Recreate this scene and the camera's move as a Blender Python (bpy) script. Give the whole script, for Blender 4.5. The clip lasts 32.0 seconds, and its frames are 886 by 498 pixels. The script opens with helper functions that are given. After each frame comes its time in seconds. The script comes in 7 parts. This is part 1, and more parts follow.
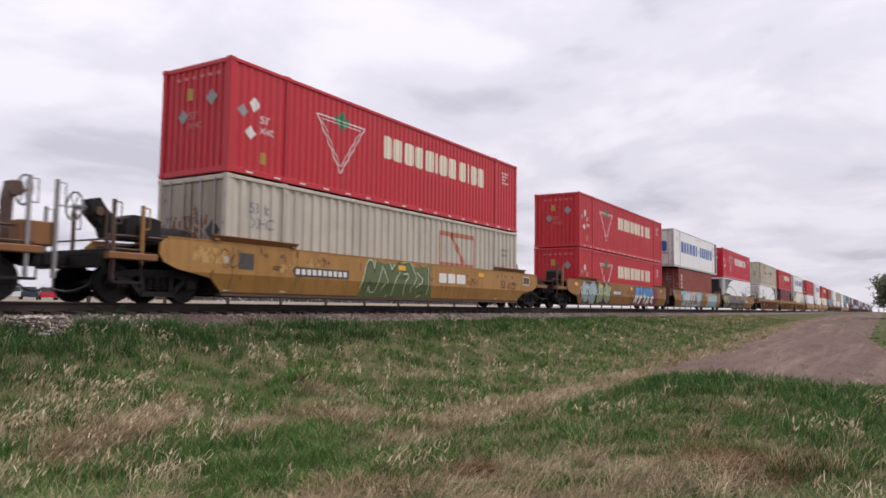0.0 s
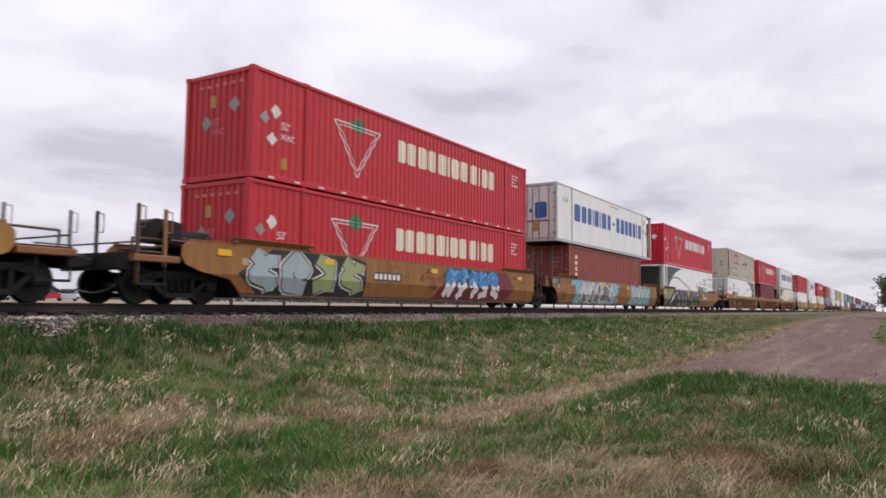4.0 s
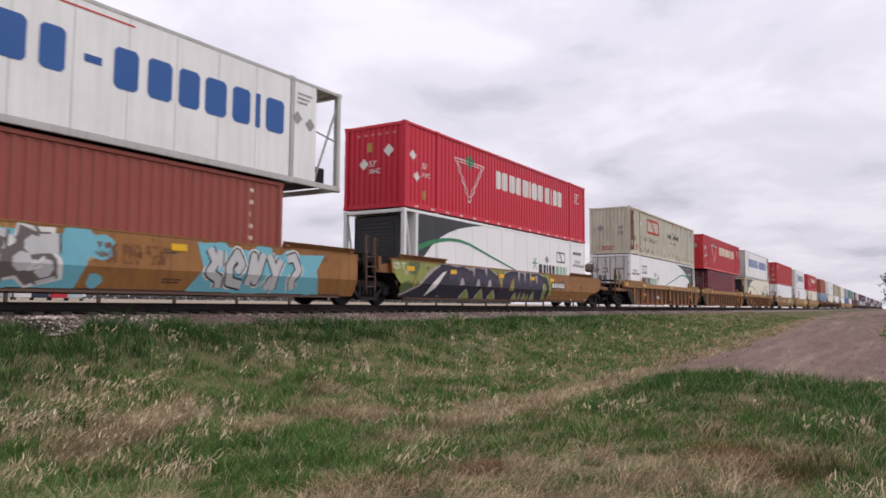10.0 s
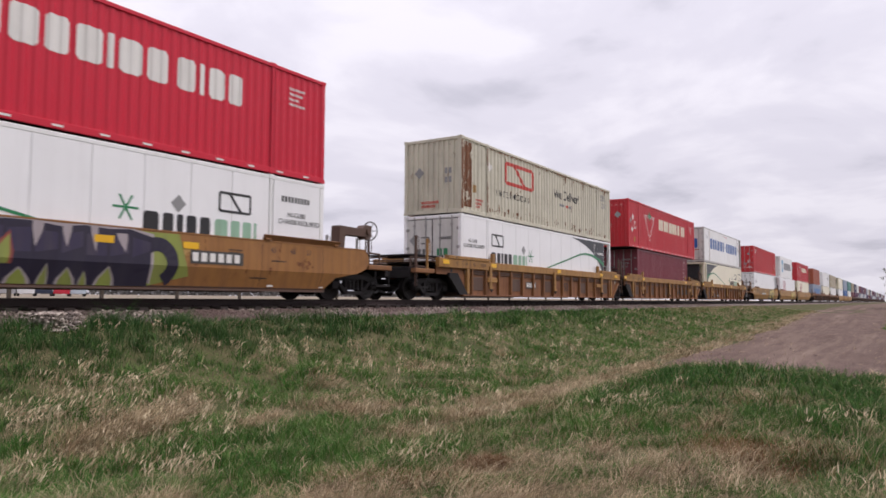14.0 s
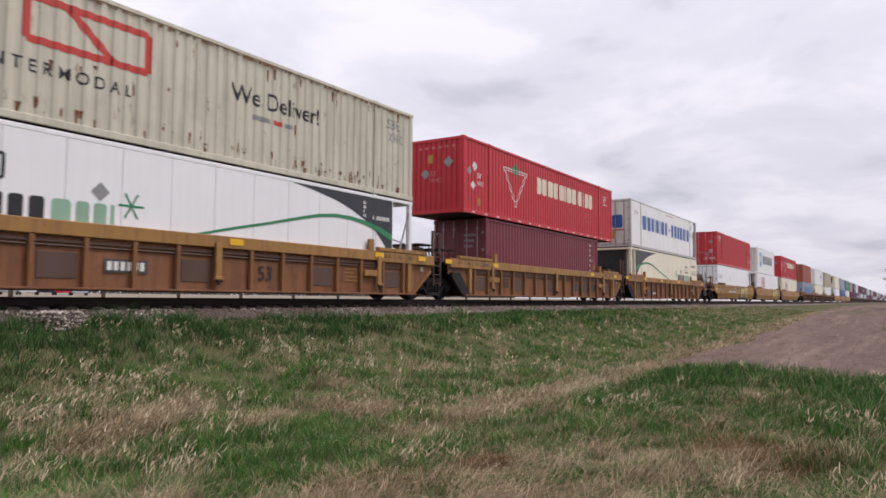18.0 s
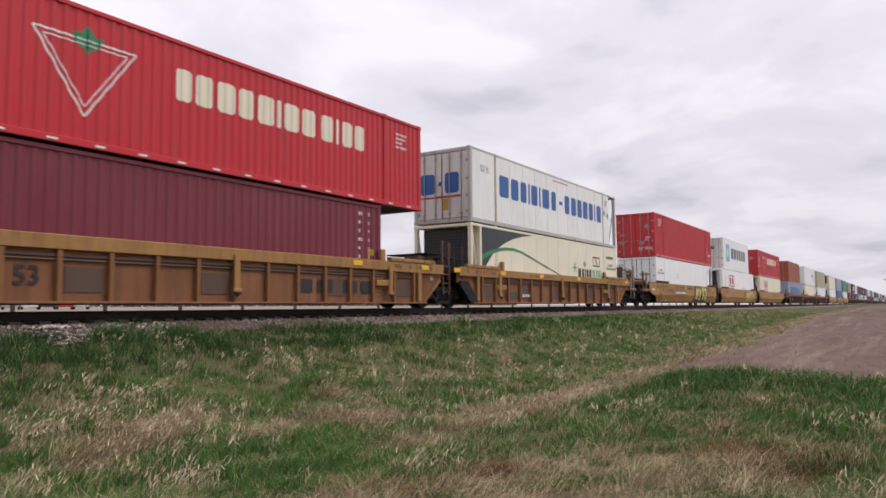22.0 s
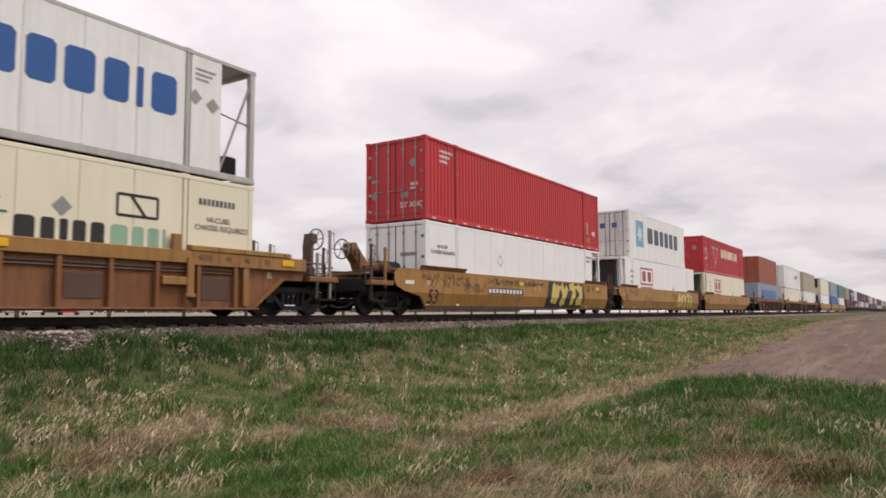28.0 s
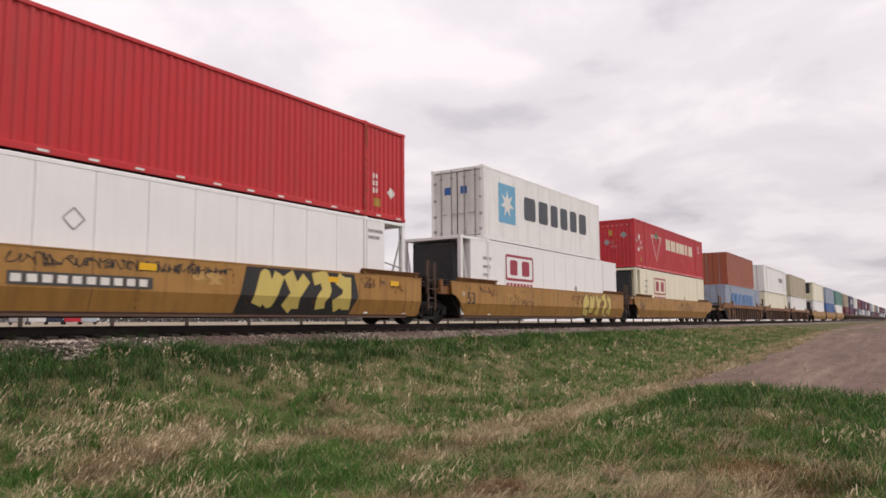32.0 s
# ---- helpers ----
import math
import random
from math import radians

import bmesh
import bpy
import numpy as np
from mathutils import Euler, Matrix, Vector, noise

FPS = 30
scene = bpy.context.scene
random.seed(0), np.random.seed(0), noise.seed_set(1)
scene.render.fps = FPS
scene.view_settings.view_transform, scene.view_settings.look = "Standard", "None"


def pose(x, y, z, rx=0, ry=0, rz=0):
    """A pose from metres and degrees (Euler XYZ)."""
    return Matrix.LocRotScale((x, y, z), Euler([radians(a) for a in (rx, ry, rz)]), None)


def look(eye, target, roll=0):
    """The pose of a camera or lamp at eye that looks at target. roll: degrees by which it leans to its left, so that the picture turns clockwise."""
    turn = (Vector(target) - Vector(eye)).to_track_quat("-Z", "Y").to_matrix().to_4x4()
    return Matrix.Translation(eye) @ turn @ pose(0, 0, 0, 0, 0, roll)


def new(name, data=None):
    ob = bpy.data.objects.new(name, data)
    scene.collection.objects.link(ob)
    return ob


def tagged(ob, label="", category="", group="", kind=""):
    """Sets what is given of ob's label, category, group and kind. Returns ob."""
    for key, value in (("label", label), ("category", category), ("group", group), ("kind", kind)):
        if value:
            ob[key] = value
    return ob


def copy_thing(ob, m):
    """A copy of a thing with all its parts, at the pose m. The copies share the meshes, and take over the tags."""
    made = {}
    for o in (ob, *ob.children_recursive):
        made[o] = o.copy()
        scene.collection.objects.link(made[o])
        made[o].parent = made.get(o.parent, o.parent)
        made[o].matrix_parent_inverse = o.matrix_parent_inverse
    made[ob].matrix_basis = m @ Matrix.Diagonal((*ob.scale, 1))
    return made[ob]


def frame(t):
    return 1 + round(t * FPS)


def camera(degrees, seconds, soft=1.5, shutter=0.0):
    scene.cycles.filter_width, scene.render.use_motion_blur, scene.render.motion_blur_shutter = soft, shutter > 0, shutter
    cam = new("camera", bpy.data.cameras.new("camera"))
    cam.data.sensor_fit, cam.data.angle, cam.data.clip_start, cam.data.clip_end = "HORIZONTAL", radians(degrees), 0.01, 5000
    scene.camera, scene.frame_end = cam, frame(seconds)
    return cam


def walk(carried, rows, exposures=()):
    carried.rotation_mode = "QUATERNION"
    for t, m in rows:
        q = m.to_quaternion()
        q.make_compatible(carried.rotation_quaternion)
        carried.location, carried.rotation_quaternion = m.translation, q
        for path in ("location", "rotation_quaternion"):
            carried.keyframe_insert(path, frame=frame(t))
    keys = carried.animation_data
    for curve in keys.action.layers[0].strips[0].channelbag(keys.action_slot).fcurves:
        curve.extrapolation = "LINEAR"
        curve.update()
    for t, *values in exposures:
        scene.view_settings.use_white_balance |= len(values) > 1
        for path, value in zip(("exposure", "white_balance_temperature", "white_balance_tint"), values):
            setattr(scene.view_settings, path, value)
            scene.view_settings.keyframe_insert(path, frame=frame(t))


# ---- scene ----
# ---- camera: a hand-held camera that stands beside the track and drifts a little ----
RT = 1.55                       # top of rail over the ground at the camera
EYE = (0.0, 0.0, RT)
TY = 14.885                     # centre line of the track, which runs along x
cam = camera(63.18, 32.0, soft=1.65, shutter=0.4)


def aim(yaw, pitch, roll):
    y, q = radians(yaw), radians(pitch)
    d = Vector((math.cos(q) * math.cos(y), math.cos(q) * math.sin(y), math.sin(q)))
    return look(EYE, Vector(EYE) + d * 10, roll)


AIM = [(0.0, 31.622, 4.561, 0.696), (1.0, 31.631, 4.623, 0.593), (2.0, 31.656, 4.59, 0.605), (3.0, 31.709, 4.627, 0.679),
       (3.5, 31.798, 4.609, 0.66), (5.5, 31.934, 4.57, 0.508), (6.0, 31.944, 4.591, 0.477), (7.0, 32.014, 4.586, 0.52),
       (8.0, 32.096, 4.591, 0.477), (9.0, 32.185, 4.597, 0.456), (10.0, 32.248, 4.468, 0.452), (11.0, 32.345, 4.311, 0.366),
       (12.0, 32.444, 4.231, 0.397), (13.0, 32.465, 4.162, 0.36), (14.0, 32.42, 4.033, 0.25), (14.5, 32.393, 4.026, 0.25),
       (16.5, 32.451, 3.981, 0.311), (17.0, 32.456, 4.025, 0.351), (18.0, 32.539, 4.005, 0.373), (19.0, 32.533, 4.012, 0.326),
       (20.0, 32.53, 4.038, 0.317), (20.5, 32.584, 4.047, 0.303), (21.0, 32.331, 4.148, 0.248), (21.5, 32.349, 4.47, -0.084),
       (22.0, 32.615, 4.656, -0.536), (22.5, 32.668, 4.719, -0.591), (23.0, 32.74, 4.823, -0.539), (24.0, 32.788, 4.984, -0.501),
       (25.0, 32.892, 5.068, -0.4), (25.5, 32.874, 5.143, -0.369), (27.5, 32.91, 5.185, -0.33), (28.0, 32.892, 5.182, -0.382),
       (29.0, 32.921, 5.388, -0.5), (30.0, 32.947, 5.569, -0.534), (31.0, 33.073, 5.713, -0.45), (32.0, 33.111, 5.898, -0.446)]
walk(cam, [(t, aim(a, b, c)) for t, a, b, c in AIM],
     exposures=[(0.0, 0.25, 6350, 19), (12.0, 0.25, 6350, 20), (20.0, 0.25, 6300, 18), (25.0, 0.26, 6720, 16), (32.0, 0.25, 6850, 18)])

# how far the train has rolled, every two seconds
ROLLED = [-7.94, 3.68, 15.13, 26.28, 37.10, 47.61, 57.82, 67.76, 77.52, 87.16, 96.69, 106.11, 115.33, 124.30, 133.11, 141.87, 150.61]


def rolled(t):
    """Cubic glide through ROLLED."""
    u = min(max(t / 2.0, 0.0), 15.9999)
    i = int(u)
    u -= i
    p = [ROLLED[min(max(k, 0), 16)] for k in (i - 1, i, i + 1, i + 2)]
    if i == 0:
        p[0] = 2 * p[1] - p[2]
    if i == 15:
        p[3] = 2 * p[2] - p[1]
    return p[1] + 0.5 * u * (p[2] - p[0] + u * (2 * p[0] - 5 * p[1] + 4 * p[2] - p[3] + u * (3 * (p[1] - p[2]) + p[3] - p[0])))


# ---- world: an overcast afternoon sky with thin bright and grey cloud ----
SUN_EL, SUN_AZ = radians(56), radians(-50)      # azimuth counted from +x towards +y


def build_world():
    w = bpy.data.worlds.new("overcast_sky")
    scene.world = w
    w.use_nodes = True
    nt = w.node_tree
    nt.nodes.clear()
    n, l = nt.nodes.new, nt.links.new
    out, bg = n("ShaderNodeOutputWorld"), n("ShaderNodeBackground")
    sky = n("ShaderNodeTexSky")
    sky.sky_type, sky.sun_disc = "NISHITA", False
    sky.sun_elevation, sky.sun_rotation = SUN_EL, radians(90) - SUN_AZ
    sky.air_density, sky.dust_density = 1.0, 3.0
    co = n("ShaderNodeTexCoord")
    sep = n("ShaderNodeSeparateXYZ")
    l(co.outputs["Generated"], sep.inputs[0])
    up = n("ShaderNodeMath"); up.operation = "MAXIMUM"; up.inputs[1].default_value = 0.0
    l(sep.outputs["Z"], up.inputs[0])
    add = n("ShaderNodeMath"); add.inputs[1].default_value = 0.16
    l(up.outputs[0], add.inputs[0])
    flat = n("ShaderNodeCombineXYZ")
    for k in "XY":
        d = n("ShaderNodeMath"); d.operation = "DIVIDE"
        l(sep.outputs[k], d.inputs[0]); l(add.outputs[0], d.inputs[1]); l(d.outputs[0], flat.inputs[k])
    big = n("ShaderNodeTexNoise"); big.inputs["Scale"].default_value = 1.5; big.inputs["Detail"].default_value = 7; big.inputs["Roughness"].default_value = 0.52
    big.inputs["Distortion"].default_value = 0.3
    l(flat.outputs[0], big.inputs["Vector"])
    ramp = n("ShaderNodeValToRGB")
    ramp.color_ramp.interpolation = "EASE"
    els = ramp.color_ramp.elements
    els[0].position, els[0].color = 0.32, (5.85, 5.92, 6.35, 1)
    els[1].position, els[1].color = 0.62, (8.75, 8.75, 8.95, 1)
    mid = els.new(0.47); mid.color = (7.55, 7.55, 7.95, 1)
    l(big.outputs["Fac"], ramp.inputs[0])
    cloud = n("ShaderNodeMix"); cloud.data_type = "RGBA"; cloud.inputs["Factor"].default_value = 0.95
    l(sky.outputs[0], cloud.inputs["A"]); l(ramp.outputs[0], cloud.inputs["B"])
    low = n("ShaderNodeMapRange")               # an overcast sky is darker towards the horizon
    low.inputs["From Max"].default_value, low.inputs["To Min"].default_value, low.inputs["To Max"].default_value = 0.4, 0.86, 1.08
    l(up.outputs[0], low.inputs["Value"])
    rift = n("ShaderNodeTexNoise"); rift.inputs["Scale"].default_value = 0.9; rift.inputs["Detail"].default_value = 5
    l(flat.outputs[0], rift.inputs["Vector"])
    near = n("ShaderNodeMapRange")              # bright rifts between the clouds low over the horizon
    near.inputs["From Min"].default_value, near.inputs["From Max"].default_value, near.inputs["To Min"].default_value, near.inputs["To Max"].default_value = 0.03, 0.085, 1.0, 0.0
    l(up.outputs[0], near.inputs["Value"])
    gap = times_at(nt, times_at(nt, ramp_at(nt, rift.outputs["Fac"], 0.5, 0.6), near.outputs[0]), ramp_at(nt, sep.outputs["X"], 0.8, 0.95))
    mix = n("ShaderNodeMix"); mix.data_type = "RGBA"
    l(gap, mix.inputs["Factor"]); l(cloud.outputs["Result"], mix.inputs["A"]); mix.inputs["B"].default_value = (10.2, 10.2, 10.4, 1)
    dim = n("ShaderNodeVectorMath"); dim.operation = "SCALE"
    side = n("ShaderNodeMapRange")              # the cloud is thinner and brighter away from the line of the track
    side.inputs["From Min"].default_value, side.inputs["To Min"].default_value, side.inputs["To Max"].default_value = 0.55, 0.985, 0.94
    l(sep.outputs["X"], side.inputs["Value"])
    l(mix.outputs["Result"], dim.inputs[0]); l(times_at(nt, low.outputs[0], side.outputs[0]), dim.inputs["Scale"])
    l(dim.outputs[0], bg.inputs["Color"])
    bg.inputs["Strength"].default_value = 0.093
    l(bg.outputs[0], out.inputs[0])


sun = new("sun", bpy.data.lights.new("sun", "SUN"))
sun.data.energy, sun.data.angle, sun.data.color = 1.7, radians(25), (1.0, 0.96, 0.9)
sun.matrix_world = look((0, 0, 60), (-math.cos(SUN_EL) * math.cos(SUN_AZ) * 10, -math.cos(SUN_EL) * math.sin(SUN_AZ) * 10, 60 - math.sin(SUN_EL) * 10))


# ---- materials ----
def node_mat(name):
    m = bpy.data.materials.new(name)
    m.use_nodes = True
    nt = m.node_tree
    b = nt.nodes["Principled BSDF"]
    return m, nt, nt.nodes.new, nt.links.new, b


def noise_at(nt, vec, scale, detail=4, rough=0.55, stretch=None):
    n, l = nt.nodes.new, nt.links.new
    if stretch:
        mp = n("ShaderNodeMapping"); mp.inputs["Scale"].default_value = stretch
        l(vec, mp.inputs["Vector"]); vec = mp.outputs[0]
    t = n("ShaderNodeTexNoise")
    t.inputs["Scale"].default_value, t.inputs["Detail"].default_value, t.inputs["Roughness"].default_value = scale, detail, rough
    l(vec, t.inputs["Vector"])
    return t.outputs["Fac"]


def ramp_at(nt, fac, lo, hi):
    r = nt.nodes.new("ShaderNodeMapRange")
    r.inputs["From Min"].default_value, r.inputs["From Max"].default_value = lo, hi
    r.clamp = True
    nt.links.new(fac, r.inputs["Value"])
    return r.outputs[0]


def mix_at(nt, fac, a, b):
    m = nt.nodes.new("ShaderNodeMix"); m.data_type = "RGBA"
    for s, v in (("Factor", fac), ("A", a), ("B", b)):
        if isinstance(v, (int, float)):
            m.inputs[s].default_value = v
        elif isinstance(v, tuple):
            m.inputs[s].default_value = (*v[:3], 1)
        else:
            nt.links.new(v, m.inputs[s])
    return m.outputs["Result"]


def times_at(nt, a, k):
    m = nt.nodes.new("ShaderNodeMath"); m.operation = "MULTIPLY"
    nt.links.new(a, m.inputs[0])
    if isinstance(k, (int, float)):
        m.inputs[1].default_value = k
    else:
        nt.links.new(k, m.inputs[1])
    return m.outputs[0]


def bump_at(nt, b, fac, strength, dist):
    u = nt.nodes.new("ShaderNodeBump")
    u.inputs["Strength"].default_value, u.inputs["Distance"].default_value = strength, dist
    nt.links.new(fac, u.inputs["Height"])
    nt.links.new(u.outputs[0], b.inputs["Normal"])


build_world()


def paint(name, color, rough=0.5, dirt=0.35, rust=0.0, grime=(0.12, 0.095, 0.075), fade=0.12, metal=0.0):
    """Weathered paint on steel: fading in broad clouds, fine grain, streaks that run down, and rust where it has broken through."""
    m, nt, n, l, b = node_mat(name)
    co = n("ShaderNodeTexCoord").outputs["Object"]
    info = n("ShaderNodeObjectInfo")
    off = n("ShaderNodeVectorMath"); off.operation = "MULTIPLY_ADD"
    l(info.outputs["Random"], off.inputs[0]); off.inputs[1].default_value = (37, 11, 23); l(co, off.inputs[2])
    vec = off.outputs[0]
    pale = tuple(min(0.92, c * 1.22 + 0.025) for c in color)
    c = mix_at(nt, times_at(nt, ramp_at(nt, noise_at(nt, vec, 0.6, 5), 0.35, 0.75), fade * 3), color, pale)
    streak = ramp_at(nt, noise_at(nt, vec, 2.2, 6, 0.6, (2.2, 1.0, 0.16)), 0.45, 0.85)
    c = mix_at(nt, times_at(nt, streak, dirt), c, grime)
    cloud = ramp_at(nt, noise_at(nt, vec, 1.3, 8, 0.7), 0.5, 0.9)
    c = mix_at(nt, times_at(nt, cloud, dirt * 0.7), c, grime)
    if rust > 0:
        spot = ramp_at(nt, noise_at(nt, vec, 3.1, 9, 0.72, (1.0, 1.0, 0.45)), 0.72 - 0.3 * rust, 0.80 - 0.22 * rust)
        rc = mix_at(nt, noise_at(nt, vec, 9, 4), (0.09, 0.035, 0.018), (0.22, 0.085, 0.03))
        c = mix_at(nt, times_at(nt, spot, 0.85), c, rc)
    l(c, b.inputs["Base Color"])
    fine = noise_at(nt, vec, 26, 5, 0.65)
    rr = n("ShaderNodeMapRange"); rr.inputs["To Min"].default_value, rr.inputs["To Max"].default_value = rough - 0.1, rough + 0.2
    l(cloud, rr.inputs["Value"]); l(rr.outputs[0], b.inputs["Roughness"])
    b.inputs["Metallic"].default_value = metal
    b.inputs["Specular IOR Level"].default_value = 0.35
    bump_at(nt, b, fine, 0.12, 0.01)
    return m


RED = paint("red_container_paint", (0.51, 0.021, 0.032), 0.5, 0.3, 0.0, fade=0.05)
RED_BRIGHT = paint("bright_red_container_paint", (0.56, 0.012, 0.035), 0.45, 0.06, 0.0, fade=0.02)
RED_PLAIN = paint("plain_red_container_paint", (0.52, 0.024, 0.03), 0.5, 0.25, 0.0, fade=0.03)
GREY_OLD = paint("aged_light_grey_paint", (0.5, 0.455, 0.375), 0.6, 0.4, 0.2)
GREY_DOOR = paint("rust_washed_grey_doors", (0.33, 0.28, 0.22), 0.65, 0.6, 0.36)
DOOR_WHITE = paint("grimy_white_doors", (0.6, 0.59, 0.56), 0.5, 0.55, 0.1, (0.25, 0.22, 0.18))
SEAM = paint("rusty_seam_steel", (0.07, 0.035, 0.026), 0.8, 0.4, 0.2)
FAINT_RED = paint("faded_pink_marking", (0.55, 0.16, 0.15), 0.55, 0.2)
GREY_RUSTY = paint("rust_streaked_grey_paint", (0.56, 0.53, 0.42), 0.6, 0.45, 0.36)
WHITE = paint("white_container_paint", (0.8, 0.8, 0.8), 0.4, 0.1, 0.0, (0.35, 0.33, 0.3))
FRAME_GREY = paint("dirty_grey_frame_paint", (0.45, 0.44, 0.42), 0.6, 0.4, 0.08)
WHITE_WORN = paint("scuffed_white_paint", (0.77, 0.77, 0.75), 0.45, 0.25, 0.06, (0.3, 0.27, 0.23))
CREAM = paint("cream_container_paint", (0.74, 0.69, 0.53), 0.45, 0.14, 0.0, (0.4, 0.34, 0.24))
BROWN = paint("brown_container_paint", (0.27, 0.058, 0.04), 0.55, 0.25, 0.05)
MAROON = paint("maroon_container_paint", (0.17, 0.021, 0.035), 0.5, 0.2, 0.02)
ORANGE_BROWN = paint("orange_brown_paint", (0.3, 0.07, 0.03), 0.55, 0.2, 0.05)
BLUE_GREY = paint("faded_blue_grey_paint", (0.28, 0.33, 0.42), 0.55, 0.25, 0.05)
BLUE = paint("blue_container_paint", (0.03, 0.11, 0.32), 0.5, 0.2, 0.02)
NAVY = paint("navy_container_paint", (0.04, 0.05, 0.14), 0.5, 0.2, 0.02)
TEAL = paint("teal_container_paint", (0.06, 0.2, 0.17), 0.5, 0.2, 0.02)
TAN = paint("tan_container_paint", (0.42, 0.36, 0.26), 0.55, 0.2, 0.03)
PURPLE = paint("plum_container_paint", (0.13, 0.05, 0.11), 0.55, 0.2, 0.02)
GOLD = paint("ochre_wagon_paint", (0.35, 0.18, 0.045), 0.6, 0.7, 0.26, (0.15, 0.07, 0.03), fade=0.2)
GOLD_RUSTY = paint("rust_stained_ochre_paint", (0.29, 0.13, 0.036), 0.65, 0.7, 0.4, (0.11, 0.05, 0.03))
GOLD_DIRTY = paint("grimy_ochre_paint", (0.22, 0.094, 0.032), 0.7, 0.75, 0.3, (0.12, 0.06, 0.035))
CHORD = paint("ochre_chord_paint", (0.315, 0.162, 0.044), 0.65, 0.85, 0.42, (0.13, 0.065, 0.035), fade=0.2)
RIB_PANEL = paint("brown_dusted_panel", (0.2, 0.08, 0.03), 0.75, 0.9, 0.36, (0.075, 0.033, 0.02), fade=0.25)
RIB_DARK = paint("dark_brown_wagon_paint", (0.09, 0.05, 0.035), 0.7, 0.4, 0.15)
BLACK = paint("black_underframe", (0.0075, 0.0056, 0.006), 0.85, 0.5, 0.0, (0.02, 0.013, 0.0125))
WHEEL = paint("wheel_steel", (0.011, 0.009, 0.009), 0.6, 0.4, 0.0, (0.035, 0.022, 0.016), metal=0.3)
STEEL = paint("bare_galvanised_steel", (0.3, 0.29, 0.28), 0.45, 0.3, 0.1, metal=0.5)
CHARCOAL = paint("charcoal_panel_paint", (0.03, 0.032, 0.038), 0.5, 0.1, 0.0)
GREEN = paint("green_swoosh_paint", (0.02, 0.2, 0.08), 0.5, 0.1)
MARK_WHITE = paint("white_marking_paint", (0.7, 0.68, 0.64), 0.5, 0.18)
MARK_CREAM = paint("cream_marking_paint", (0.74, 0.67, 0.52), 0.5, 0.15)
MARK_BLUE = paint("blue_marking_paint", (0.015, 0.09, 0.3), 0.5, 0.1)
MARK_SKY = paint("sky_blue_marking_paint", (0.12, 0.36, 0.55), 0.5, 0.1)
MARK_BLACK = paint("black_marking_paint", (0.02, 0.02, 0.022), 0.55, 0.15)
MARK_DARK = paint("dark_grey_marking_paint", (0.1, 0.1, 0.1), 0.55, 0.15)
MARK_GREY = paint("grey_marking_paint", (0.25, 0.25, 0.25), 0.55, 0.15)
MARK_RED = paint("red_marking_paint", (0.5, 0.05, 0.035), 0.5, 0.15)


def ragged(name, lo, hi, cover=0.5, size=6.0):
    """Rust or worn paint that covers its patch only in flakes."""
    m, nt, n, l, b = node_mat(name)
    co = n("ShaderNodeTexCoord").outputs["Object"]
    l(mix_at(nt, noise_at(nt, co, 9, 5), lo, hi), b.inputs["Base Color"])
    b.inputs["Roughness"].default_value = 0.85
    flake = ramp_at(nt, noise_at(nt, co, size, 8, 0.7, (1.0, 1.0, 0.55)), 0.62 - 0.3 * cover, 0.68 - 0.3 * cover)
    l(flake, b.inputs["Alpha"])
    return m


MARK_RUST = ragged("oxide_flakes", (0.1, 0.038, 0.018), (0.26, 0.1, 0.04), 0.42, 9.0)
MARK_SCUFF = ragged("pale_ochre_scuff", (0.42, 0.24, 0.07), (0.5, 0.32, 0.12), 0.55)
FADED_YELLOW = paint("faded_yellow_label", (0.4, 0.25, 0.04), 0.55, 0.35)
YELLOW = paint("yellow_reflector", (0.75, 0.42, 0.012), 0.4, 0.1)
SPRAY_GREEN = paint("dull_green_spray", (0.1, 0.13, 0.05), 0.55, 0.2)
SPRAY_LIME = paint("lime_spray", (0.24, 0.28, 0.06), 0.55, 0.5, 0.1)
SPRAY_MINT = paint("mint_spray", (0.45, 0.6, 0.38), 0.55, 0.15)
SPRAY_PURPLE = paint("dark_violet_spray", (0.02, 0.016, 0.034), 0.55, 0.12)
SPRAY_BLUE = paint("bright_blue_spray", (0.03, 0.2, 0.5), 0.5, 0.12)
SPRAY_AQUA = paint("aqua_spray", (0.15, 0.42, 0.5), 0.5, 0.12)
SPRAY_SILVER = paint("silver_spray", (0.5, 0.5, 0.5), 0.5, 0.15)
SPRAY_MAROON = paint("maroon_spray", (0.16, 0.02, 0.03), 0.55, 0.15)
SPRAY_YELLOW = paint("pale_yellow_spray", (0.58, 0.46, 0.13), 0.5, 0.15)
PLATE = paint("dark_grey_number_patch", (0.06, 0.055, 0.05), 0.6, 0.25)


